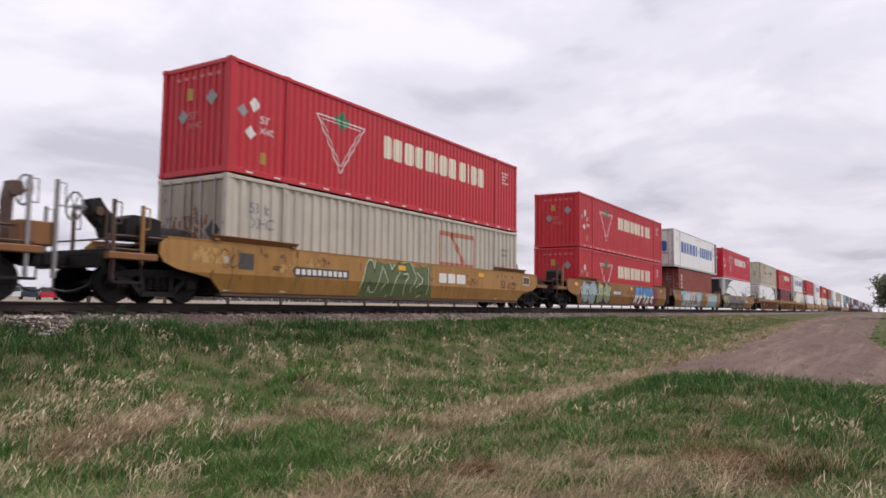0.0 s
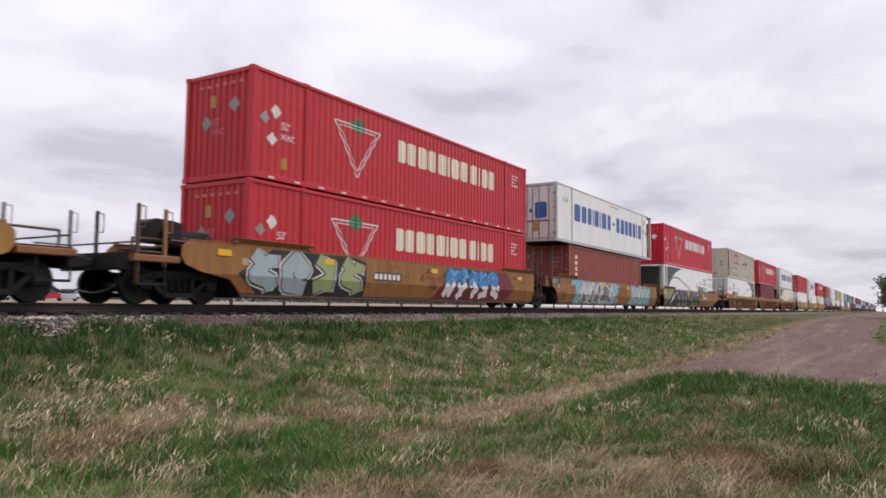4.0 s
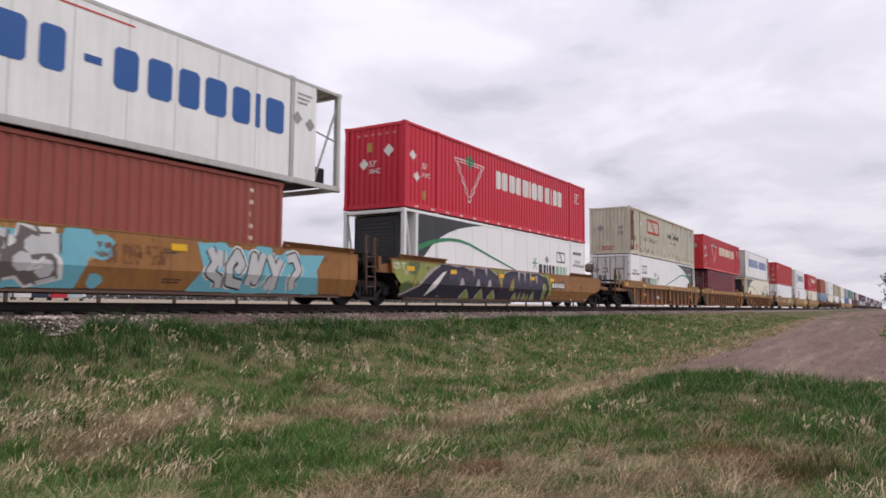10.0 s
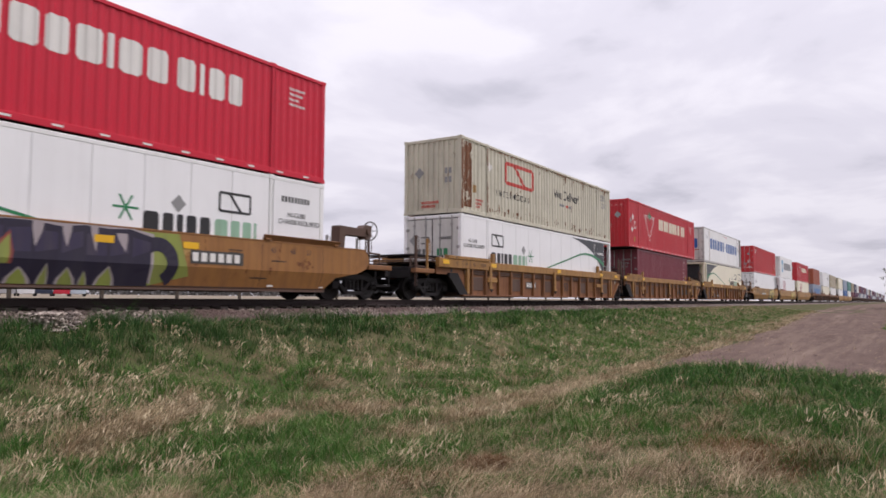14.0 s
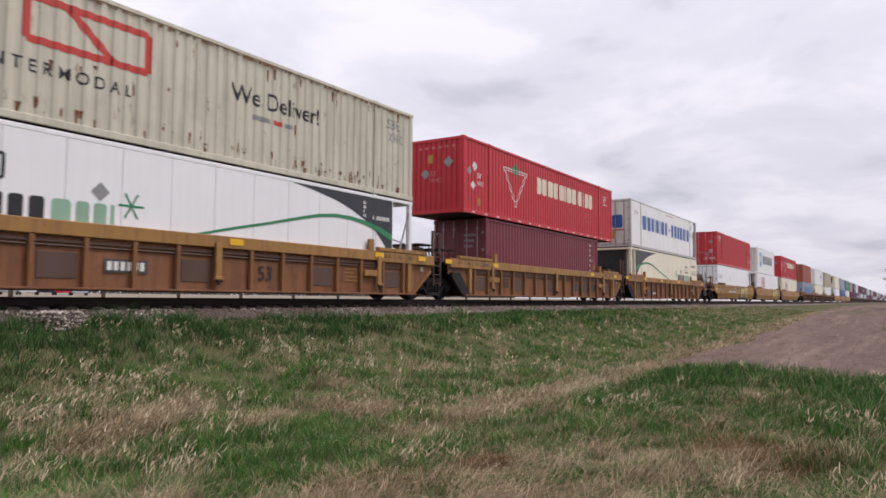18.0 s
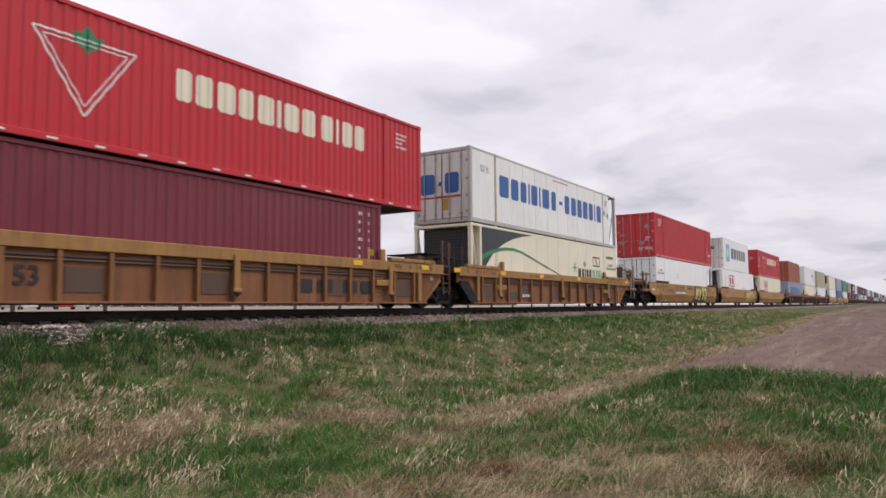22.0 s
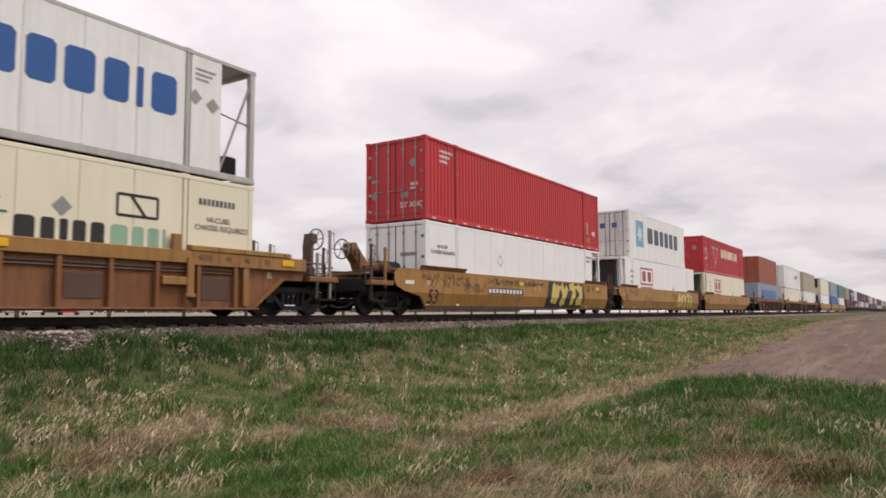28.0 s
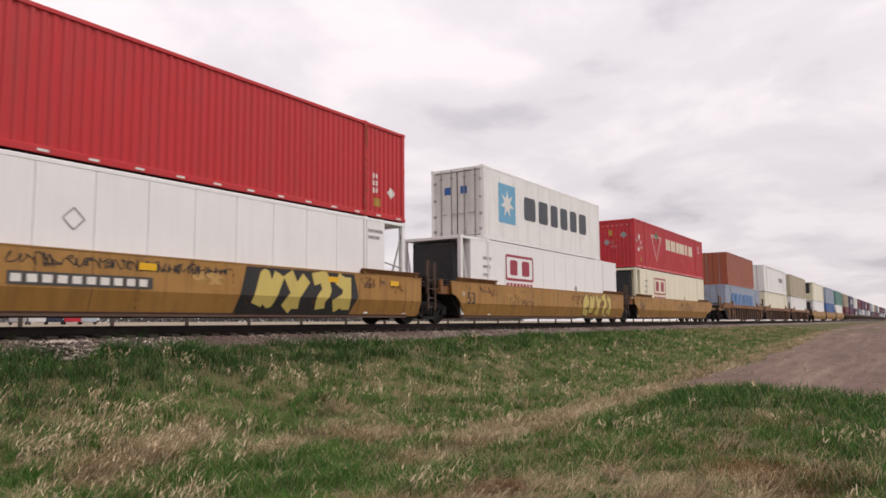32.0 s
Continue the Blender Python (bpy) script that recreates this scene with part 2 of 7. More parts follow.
# ---- shape helpers ----
class Shape:
    """Collects vertices and faces of one part."""

    def __init__(self):
        self.v, self.f = [], []

    def poly(self, pts):
        k = len(self.v)
        self.v += [tuple(p) for p in pts]
        self.f.append(tuple(range(k, k + len(pts))))
        return self

    def box(self, x0, x1, y0, y1, z0, z1, c=0.0):
        """A box; c: width of the bevel on its edges along its length."""
        if c <= 0:
            k = len(self.v)
            self.v += [(x, y, z) for x in (x0, x1) for y in (y0, y1) for z in (z0, z1)]
            self.f += [tuple(k + i for i in q) for q in ((0, 1, 3, 2), (4, 6, 7, 5), (0, 4, 5, 1), (2, 3, 7, 6), (0, 2, 6, 4), (1, 5, 7, 3))]
            return self
        dims = (x1 - x0, y1 - y0, z1 - z0)
        a = dims.index(max(dims))
        lo, hi = (x0, y0, z0), (x1, y1, z1)
        i, j = [q for q in range(3) if q != a]
        ring = [(lo[i] + c, lo[j]), (hi[i] - c, lo[j]), (hi[i], lo[j] + c), (hi[i], hi[j] - c), (hi[i] - c, hi[j]), (lo[i] + c, hi[j]), (lo[i], hi[j] - c), (lo[i], lo[j] + c)]
        return self.sweep(ring, a, lo[a], hi[a])

    def sweep(self, ring, axis, a0, a1):
        """A ring of points in the plane across axis, drawn out from a0 to a1 and closed."""
        i, j = [q for q in range(3) if q != axis]
        k, m = len(self.v), len(ring)
        for a in (a0, a1):
            for p in ring:
                q = [0, 0, 0]
                q[axis], q[i], q[j] = a, p[0], p[1]
                self.v.append(tuple(q))
        for s in range(m):
            t = (s + 1) % m
            self.f.append((k + s, k + t, k + m + t, k + m + s))
        self.f += [tuple(range(k + m - 1, k - 1, -1)), tuple(range(k + m, k + 2 * m))]
        return self

    def bar(self, a, b, r=0.02, sides=6):
        """A round bar from a to b."""
        a, b = Vector(a), Vector(b)
        d = (b - a).normalized()
        u = d.cross(Vector((0, 0, 1)) if abs(d.z) < 0.9 else Vector((1, 0, 0))).normalized()
        w = d.cross(u)
        k = len(self.v)
        for p in (a, b):
            for s in range(sides):
                g = 2 * math.pi * s / sides
                self.v.append(tuple(p + (u * math.cos(g) + w * math.sin(g)) * r))
        for s in range(sides):
            t = (s + 1) % sides
            self.f.append((k + s, k + t, k + sides + t, k + sides + s))
        self.f += [tuple(range(k + sides - 1, k - 1, -1)), tuple(range(k + sides, k + 2 * sides))]
        return self

    def lathe(self, profile, axis=1, centre=(0, 0, 0), sides=20):
        """Turns (radius, along) pairs about an axis."""
        k, m = len(self.v), len(profile)
        i, j = [q for q in range(3) if q != axis]
        for s in range(sides):
            g = 2 * math.pi * s / sides
            for r, a in profile:
                q = [0, 0, 0]
                q[axis], q[i], q[j] = centre[axis] + a, centre[i] + r * math.cos(g), centre[j] + r * math.sin(g)
                self.v.append(tuple(q))
        for s in range(sides):
            t = (s + 1) % sides
            for e in range(m - 1):
                self.f.append((k + s * m + e, k + s * m + e + 1, k + t * m + e + 1, k + t * m + e))
        return self

    def slab(self, pts, by):
        """A flat outline given thickness by a vector."""
        k, m = len(self.v), len(pts)
        self.v += [tuple(p) for p in pts] + [tuple(p[i] + by[i] for i in range(3)) for p in pts]
        self.f += [tuple(range(k, k + m)), tuple(range(k + 2 * m - 1, k + m - 1, -1))]
        for i in range(m):
            j = (i + 1) % m
            self.f.append((k + i, k + m + i, k + m + j, k + j))
        return self

    def mesh(self, name, smooth=False):
        me = bpy.data.meshes.new(name)
        me.from_pydata(self.v, [], self.f)
        bm = bmesh.new()
        bm.from_mesh(me)
        bmesh.ops.remove_doubles(bm, verts=bm.verts, dist=1e-5)
        bmesh.ops.recalc_face_normals(bm, faces=bm.faces)
        bm.to_mesh(me)
        bm.free()
        if smooth:
            me.shade_smooth()
        return me


def part(name, shape, material, parent, label="", at=None, smooth=False):
    """Links a shape, or a mesh that is shared, as one mesh object under a thing or a part."""
    me = shape.mesh(name, smooth) if isinstance(shape, Shape) else shape
    if material and not me.materials:
        me.materials.append(material)
    ob = new(name, me)
    if parent:
        ob.parent = parent
    if at:
        ob.location = at
    return tagged(ob, label) if label else ob


# ---- flat markings: convex pieces in (x, z), folded over the wall that they are painted on ----
def clip(poly, x, keep_right):
    out = []
    for (ax, az), (bx, bz) in zip(poly, poly[1:] + poly[:1]):
        ina, inb = (ax >= x) == keep_right, (bx >= x) == keep_right
        if ina:
            out.append((ax, az))
        if ina != inb:
            u = (x - ax) / (bx - ax)
            out.append((x, az + u * (bz - az)))
    return out


def folded(polys, wall, lift=0.006):
    """Pieces laid on a wall: wall(x) gives its depth y, wall.breaks its folds."""
    sh = Shape()
    for poly in polys:
        lo, hi = min(p[0] for p in poly), max(p[0] for p in poly)
        rest = list(poly)
        for b in [b for b in wall.breaks if lo + 1e-4 < b < hi - 1e-4]:
            left = clip(rest, b, False)
            if len(left) > 2:
                sh.poly([(x, wall.at(x - 1e-6 if x >= b - 1e-6 else x) - lift, z) for x, z in left])
            rest = clip(rest, b, True)
        if len(rest) > 2:
            sh.poly([(x, wall.at(x) - lift, z) for x, z in rest])
    return sh


class Flat:
    """A plain wall at depth y."""
    breaks = ()

    def __init__(self, y):
        self.y = y

    def at(self, x):
        return self.y


class Corrugated:
    """A wall pressed into flutes between x0 and x1."""

    def __init__(self, y, x0, x1, pitch, deep):
        n = max(1, round((x1 - x0) / pitch))
        self.y, self.x0, self.x1, self.p, self.d, self.n = y, x0, x1, (x1 - x0) / n, deep, n
        self.breaks = [x0 + (i + u) * self.p for i in range(n) for u in (0.0, 0.34, 0.5, 0.84)] + [x1]

    def at(self, x):
        if x <= self.x0 or x >= self.x1:
            return self.y
        u = ((x - self.x0) / self.p) % 1.0
        return self.y + self.d * (0 if u < 0.34 else (u - 0.34) / 0.16 if u < 0.5 else 1 if u < 0.84 else 1 - (u - 0.84) / 0.16)


def rect(x0, x1, z0, z1):
    return [(x0, z0), (x1, z0), (x1, z1), (x0, z1)]


def stroke(a, b, w):
    d = Vector((b[0] - a[0], b[1] - a[1])).normalized() * w / 2
    return [(a[0] - d.y, a[1] + d.x), (b[0] - d.y, b[1] + d.x), (b[0] + d.y, b[1] - d.x), (a[0] + d.y, a[1] - d.x)]


def line(pts, w):
    return [stroke(a, b, w) for a, b in zip(pts, pts[1:])]


def disc(x, z, r, n=10):
    return [(x + r * math.cos(2 * math.pi * k / n), z + r * math.sin(2 * math.pi * k / n)) for k in range(n)]


def diamond(x, z, r):
    return [(x - r, z), (x, z - r), (x + r, z), (x, z + r)]


def block(x0, x1, z0, z1, k=0):
    """A plain solid sign with clipped corners."""
    d = 0.045 * (x1 - x0)
    x0, x1 = x0 + d, x1 - d
    q = min(0.1 * (z1 - z0), 0.16 * (x1 - x0))
    return [[(x0, z0 + q), (x0 + q, z0), (x1 - q, z0), (x1, z0 + q), (x1, z1 - q), (x1 - q, z1), (x0 + q, z1), (x0, z1 - q)]]


def blocks(x, z, h, widths, gap, pen):
    """A row of plain blocks; a negative width is a space. Gives one list of pieces a block."""
    out = []
    for k, w in enumerate(widths):
        if w < 0:
            x -= w
            continue
        out += block(x, x + w, z, z + h, k)
        x += w + gap
    return out


def bars(x, z, w, rows, h, gap):
    """Writing too small to read, or numbers: rows of plain upright bars."""
    out = []
    for r in range(rows):
        n = max(1, round(abs(w) * (1.0 - 0.18 * (r % 3)) / (0.8 * h)))
        step = math.copysign(0.8 * h, w)
        for k in range(n):
            a, b = sorted((x + k * step, x + k * step + 0.68 * step))
            out.append(rect(a, b, z - r * (h + gap), z - r * (h + gap) + h))
    return out


TEXTS = {}


def text_polys(words, x, z, height):
    """Readable words in the built-in font, as triangles."""
    if words not in TEXTS:
        cu = bpy.data.curves.new("words", "FONT")
        cu.body = words
        cu.offset = 0.012
        ob = new("words", cu)
        bpy.context.view_layer.update()
        me = bpy.data.meshes.new_from_object(ob.evaluated_get(bpy.context.evaluated_depsgraph_get()))
        me.calc_loop_triangles()
        TEXTS[words] = [[tuple(me.vertices[i].co.xy) for i in t.vertices] for t in me.loop_triangles]
        bpy.data.objects.remove(ob)
        bpy.data.curves.remove(cu)
        bpy.data.meshes.remove(me)
    k = height / 0.7
    return [[(x + px * k, z + pz * k) for px, pz in t] for t in TEXTS[words]]


MOVING = []      # (thing, x when the train has rolled 0 m, z over the rail)
WHEELS = []


def travel(thing, x, z=0.0):
    thing.matrix_basis = pose(x - ROLLED[0], TY, RT + z)
    MOVING.append((thing, x, z))
    return thing


# ---- containers: x along the train, y = 0 in the middle, the side at -y looks at the camera ----
FT = 0.3048
CASTINGS = {}


def casting(material):
    """The block with oval holes at a container's corner, one mesh for each paint."""
    if material not in CASTINGS:
        sh = Shape().box(-0.09, 0.09, -0.08, 0.08, -0.06, 0.06, 0.012)
        sh.poly([(-0.05, -0.082, -0.025), (0.05, -0.082, -0.025), (0.05, -0.082, 0.025), (-0.05, -0.082, 0.025)])
        CASTINGS[material] = sh.mesh("corner_casting")
        CASTINGS[material].materials.append(material)
    return CASTINGS[material]


def far_box(c, mat, L, w, h):
    """A box that stays far off: fluted sides in one shell, roof, doors and frame."""
    sh = Shape()
    n = 22
    for side in (-1, 1):
        for k in range(n):
            a, m, b = 0.15 + (L - 0.3) * k / n, 0.15 + (L - 0.3) * (k + 0.5) / n, 0.15 + (L - 0.3) * (k + 1) / n
            for p, q, d in ((a, m, 0.0), (m, b, 0.04)):
                sh.poly([(p, side * (w - 0.02 - d), 0.15), (q, side * (w - 0.02 - d), 0.15), (q, side * (w - 0.02 - d), h - 0.1), (p, side * (w - 0.02 - d), h - 0.1)])
            sh.poly([(m, side * (w - 0.02), 0.15), (m, side * (w - 0.06), 0.15), (m, side * (w - 0.06), h - 0.1), (m, side * (w - 0.02), h - 0.1)])
            sh.poly([(b, side * (w - 0.06), 0.15), (b, side * (w - 0.02), 0.15), (b, side * (w - 0.02), h - 0.1), (b, side * (w - 0.06), h - 0.1)])
    part("side_wall", sh, mat, c)
    fr = Shape()
    for side in (-1, 1):
        for z in (0.08, h - 0.06):
            fr.box(0.0, L, side * (w - 0.04) - 0.04, side * (w - 0.04) + 0.04, z - 0.06, z + 0.06)
        for x in (0.08, L - 0.08):
            fr.box(x - 0.08, x + 0.08, side * (w - 0.075) - 0.075, side * (w - 0.075) + 0.075, 0.1, h - 0.1)
    part("frame", fr, mat, c)
    part("roof", Shape().box(0.05, L - 0.05, -w + 0.05, w - 0.05, h - 0.04, h - 0.015), mat, c)
    part("end_wall", Shape().box(L - 0.1, L - 0.05, -w + 0.14, w - 0.14, 0.1, h - 0.1), mat, c)
    for side in (-1, 1):
        a, b = sorted((side * 0.015, side * (w - 0.14)))
        part("door", Shape().box(0.04, 0.09, a, b, 0.1, h - 0.1), mat, c)
    return c, [], L, w, h


def container(name, label, feet, paint_mat, rail_mat=None, style="corrugated", pitch=0.25, deep=0.026, near_end="corrugated",
              wide=2.59, high=2.896, posts=True, detail=2, category="container", door_mat=None):
    """A steel container; near_end is the end at x = 0: corrugated, doors or reefer. Returns its Empty and its side wall."""
    L, w, h = feet * FT, wide / 2, high
    rail_mat = rail_mat or paint_mat
    c = tagged(new(name), label, category, "containers on the train")
    smooth_side = style != "corrugated"
    if detail < 1:
        return far_box(c, paint_mat, L, w, h)
    y0 = -w + 0.022
    wells = [2.0, L - 2.0] if posts and feet > 48 else []
    spans = list(zip([0.16] + [q + 0.078 for q in wells], [q - 0.078 for q in wells] + [L - 0.16]))
    reefer = near_end == "reefer"
    r0 = 0.74 if reefer else 0.0            # the insulated body starts behind the cooling unit's bay
    far_bay = 1.05 if style == "bay_far" else 0.0
    if reefer:
        spans[0] = (r0 + 0.05, spans[0][1])
    if far_bay:
        spans[-1] = (spans[-1][0], L - far_bay)
    walls = []
    for side in (-1, 1):
        sh = Shape()
        for a, b in spans:
            if b - a < 0.1:
                continue
            if smooth_side:
                sh.box(a, b, side * (w - 0.045) - 0.01, side * (w - 0.045) + 0.01, 0.16, h - 0.1)
                if detail > 1:
                    n = max(1, round((b - a) / 1.24))
                    pw = (b - a) / n
                    pm = Shape().box(-pw / 2 + 0.008, pw / 2 - 0.008, side * (w - 0.02) - 0.013, side * (w - 0.02) + 0.013, 0.165, h - 0.105).mesh("side_panel")
                    pm.materials.append(paint_mat)
                    for k in range(n):
                        part("side_panel", pm, None, c, at=(a + pw * (k + 0.5), 0, 0))
            else:
                wall = Corrugated(y0, a, b, pitch if detail > 1 else 0.56, deep)
                xs = sorted({a, b, *wall.breaks})
                for u, v in zip(xs, xs[1:]):
                    yu, yv = -side * wall.at(u + 1e-6 if u > a else u), -side * wall.at(v - 1e-6 if v < b else v)
                    sh.poly([(u, yu, 0.15), (v, yv, 0.15), (v, yv, h - 0.1), (u, yu, h - 0.1)])
                if side < 0:
                    walls.append(wall)
        part("side_wall", sh, paint_mat, c)
        if detail > 1:
            part("top_rail", Shape().box(0.15, L - 0.15, side * (w - 0.03) - 0.03, side * (w - 0.03) + 0.03, h - 0.11, h - 0.01, 0.012), rail_mat, c)
            part("bottom_rail", Shape().box(0.15, L - 0.15, side * (w - 0.03) - 0.03, side * (w - 0.03) + 0.03, 0.01, 0.16, 0.012), rail_mat, c)
        else:
            part("side_rail", Shape().box(0.15, L - 0.15, side * (w - 0.03) - 0.03, side * (w - 0.03) + 0.03, h - 0.11, h - 0.01).box(0.15, L - 0.15, side * (w - 0.03) - 0.03, side * (w - 0.03) + 0.03, 0.01, 0.16), rail_mat, c)
        for q in wells:
            part("middle_post", Shape().box(q - 0.052, q + 0.052, side * (w - 0.03) - 0.032, side * (w - 0.03) + 0.032, 0.02, h - 0.02, 0.015), rail_mat, c)
            if detail > 1:
                part("post_seam", Shape().box(q - 0.077, q + 0.077, side * (w - 0.082) - 0.012, side * (w - 0.082) + 0.012, 0.15, h - 0.1), SEAM if not smooth_side else rail_mat, c)
        if reefer:
            part("bay_post", Shape().box(r0 - 0.07, r0 + 0.07, side * (w - 0.03) - 0.032, side * (w - 0.03) + 0.032, 0.16, h - 0.11, 0.015), rail_mat, c)
        if far_bay:
            part("bay_brace", Shape().bar((L - far_bay, side * (w - 0.05), 0.2), (L - 0.1, side * (w - 0.05), h - 0.3), 0.03).bar((L - far_bay, side * (w - 0.05), h * 0.55), (L - 0.1, side * (w - 0.05), h * 0.5), 0.022), STEEL, c)
    if far_bay and detail > 1:
        part("bay_box", Shape().box(L - 0.62, L - 0.2, -0.85, 0.85, 0.16, 0.7, 0.03), BLACK, c, "black box in the open bay")
    for x in (0.08, L - 0.08):
        for side in (-1, 1):
            part("corner_post", Shape().box(x - 0.08, x + 0.08, side * (w - 0.075) - 0.075, side * (w - 0.075) + 0.075, 0.1, h - 0.1, 0.02), rail_mat, c)
            if detail > 1:
                for z in (0.06, h - 0.06):
                    part("corner_casting", casting(rail_mat), None, c, at=(x, side * (w - 0.075), z))
    if detail > 1 and wells:
        for q in wells:
            for side in (-1, 1):
                for z in (0.06, h - 0.05):
                    part("corner_casting", casting(rail_mat), None, c, at=(q, side * (w - 0.07), z))
    roof = Shape()
    n = int(L / 0.6)
    for k in range(n):
        a, b = 0.1 + (L - 0.2) * k / n, 0.1 + (L - 0.2) * (k + 1) / n
        m = (a + b) / 2
        roof.poly([(a, -w + 0.05, h - 0.02), (m, -w + 0.05, h - 0.02), (m, w - 0.05, h - 0.02), (a, w - 0.05, h - 0.02)])
        roof.poly([(m, -w + 0.05, h - 0.035), (b, -w + 0.05, h - 0.035), (b, w - 0.05, h - 0.035), (m, w - 0.05, h - 0.035)])
        for q in (m, b):
            roof.poly([(q, -w + 0.05, h - 0.02), (q, -w + 0.05, h - 0.035), (q, w - 0.05, h - 0.035), (q, w - 0.05, h - 0.02)])
    part("roof", roof, rail_mat, c)
    part("floor", Shape().box(r0 + 0.1, L - far_bay - 0.1, -w + 0.06, w - 0.06, 0.04, 0.15), BLACK, c, "dark steel underside")
    part("end_wall", Shape().box(L - far_bay - 0.09, L - far_bay - 0.05, -w + 0.14, w - 0.14, 0.12, h - 0.1), paint_mat, c)
    for a, b in ((0.02, 0.13), (L - 0.13, L - 0.02)):
        for z0, z1 in ((0.01, 0.15), (h - 0.13, h - 0.01)):
            part("end_beam", Shape().box(a, b, -w + 0.14, w - 0.14, z0, z1, 0.01), rail_mat, c)
    if near_end == "corrugated":
        e = Shape()
        m = 10
        for k in range(m):
            a, b = -w + 0.14 + (2 * w - 0.28) * k / m, -w + 0.14 + (2 * w - 0.28) * (k + 1) / m
            q = [a, a + (b - a) * 0.4, a + (b - a) * 0.52, a + (b - a) * 0.88, b]
            xs = [0.04, 0.04, 0.085, 0.085, 0.04]
            for (ya, xa), (yb, xb) in zip(zip(q, xs), zip(q[1:], xs[1:])):
                e.poly([(xa, ya, 0.14), (xb, yb, 0.14), (xb, yb, h - 0.12), (xa, ya, h - 0.12)])
        part("end_wall", e, paint_mat, c)
    elif near_end == "doors":
        for side in (-1, 1):
            y_a, y_b = sorted((side * 0.015, side * (w - 0.15)))
            d = part("door", Shape().box(0.04, 0.09, y_a, y_b, 0.15, h - 0.13, 0.01), door_mat or paint_mat, c)
            if detail > 1:
                part("door_gasket", Shape().box(0.032, 0.05, y_a + 0.02, y_b - 0.02, 0.17, 0.19).box(0.032, 0.05, y_a + 0.02, y_b - 0.02, h - 0.17, h - 0.15).box(0.03, 0.05, -side * 0.012 - 0.008 + side * 0.02, -side * 0.012 + 0.008 + side * 0.02, 0.16, h - 0.14), MARK_BLACK, d, "black rubber door seal")
            for u in ((0.24, 0.7) if detail > 1 else (0.5,)):
                y = y_a + (y_b - y_a) * u
                part("lock_rod", Shape().bar((0.012, y, 0.08), (0.012, y, h - 0.06), 0.022).box(-0.012, 0.03, y - 0.05, y + 0.05, 0.3, 0.36).box(-0.012, 0.03, y - 0.05, y + 0.05, h - 0.42, h - 0.36), STEEL, d, "galvanised locking rod")
                if detail > 1:
                    part("handle", Shape().bar((-0.01, y, 1.05), (-0.01, y - side * 0.3, 1.05), 0.018), STEEL, d)
            if detail > 1:
                hin = Shape().box(0.0, 0.05, side * (w - 0.15) - 0.09, side * (w - 0.15) + 0.05, 0, 0.1).mesh("hinge")
                hin.materials.append(STEEL)
                for z in (0.35, 0.95, 1.6, 2.3):
                    part("hinge", hin, None, d, at=(0, 0, z))
    elif reefer:
        part("bay_wall", Shape().box(r0 - 0.08, r0 - 0.02, -w + 0.06, w - 0.06, 0.12, h - 0.08), rail_mat, c, "pale insulated bulkhead")
        u = part("cooling_unit", Shape().box(0.32, r0 - 0.085, -w + 0.5, w - 0.25, 1.15, h - 0.16, 0.05), CHARCOAL, c, "black louvred cooling unit")
        g = Shape()
        for k in range(11):
            g.box(0.285, 0.32, -w + 0.62, w - 0.4, 1.3 + k * 0.12, 1.36 + k * 0.12)
        part("louvre", g, MARK_BLACK, u)
        part("unit_base", Shape().box(0.35, r0 - 0.085, -w + 0.42, w - 0.25, 0.45, 1.14, 0.06), rail_mat, c)
        for side in (-1, 1):
            part("bay_brace", Shape().bar((0.2, side * (w - 0.06), h - 0.35), (r0 - 0.1, side * (w - 0.06), 0.3), 0.04).bar((0.2, side * (w - 0.06), 0.45), (r0 - 0.1, side * (w - 0.06), 0.45), 0.03), rail_mat, c)
            part("side_rung", Shape().box(0.03, 0.05, side * (w - 0.02) - 0.012, side * (w - 0.02) + 0.012, 0.3, 1.9), STEEL, c)
    c["feet"] = feet
    return c, walls, L, w, h


FINE = ("small_writing", "writing_patch", "red_writing", "number_stencil")     # too small to pick apart


def mark(c, name, polys, material, walls, label="", y=None):
    """Paints pieces on the side that looks at the camera."""
    if name in ("placard", "oxide_patch", "rust_streak") and len(polys) > 1 and all(len(q) == 4 for q in polys) and label != "one":
        for q in polys:
            mark(c, name, [q], material, walls, label, y)
        return None
    if walls and y is None:
        class All:
            breaks = sorted(b for q in walls for b in q.breaks)

            @staticmethod
            def at(x):
                for q in walls:
                    if q.x0 <= x <= q.x1:
                        return q.at(x)
                return walls[0].y
        wall = All
    else:
        wall = Flat(y)
    ob = part(name, folded(polys, wall), material, c, label)
    return tagged(ob, kind="stuff") if name in FINE and len(polys) > 1 else ob


def sign_row(c, spans, z0, z1, material, walls, y=None, label=""):
    """Plain blocks in place of a mark's signs, each a part."""
    for k, (a, b) in enumerate(spans):
        mark(c, "sign", block(a, b, z0, z1, k), material, walls, label, y)


def even(x, widths, gap):
    out = []
    for w in widths:
        if w > 0:
            out.append((x, x + w))
        x += abs(w) + (gap if w > 0 else 0)
    return out


def end_mark(c, name, polys, material, label="", x=0.03):
    """Paints pieces, given in (y, z), on the end at x = 0."""
    if name in ("placard", "oxide_patch", "number_stencil", "star_panel") and len(polys) > 1:
        for q in polys:
            end_mark(c, name, [q], material, label, x)
        return None
    sh = Shape()
    for p in polys:
        sh.poly([(x, a, b) for a, b in p])
    ob = part(name, sh, material, c, label)
    return tagged(ob, kind="stuff") if name in FINE and len(polys) > 1 else ob


def mirrored(polys, y):
    """Words for an end wall, which is read from -x: y runs the other way."""
    return [[(y - (px - y), pz) for px, pz in q] for q in polys]


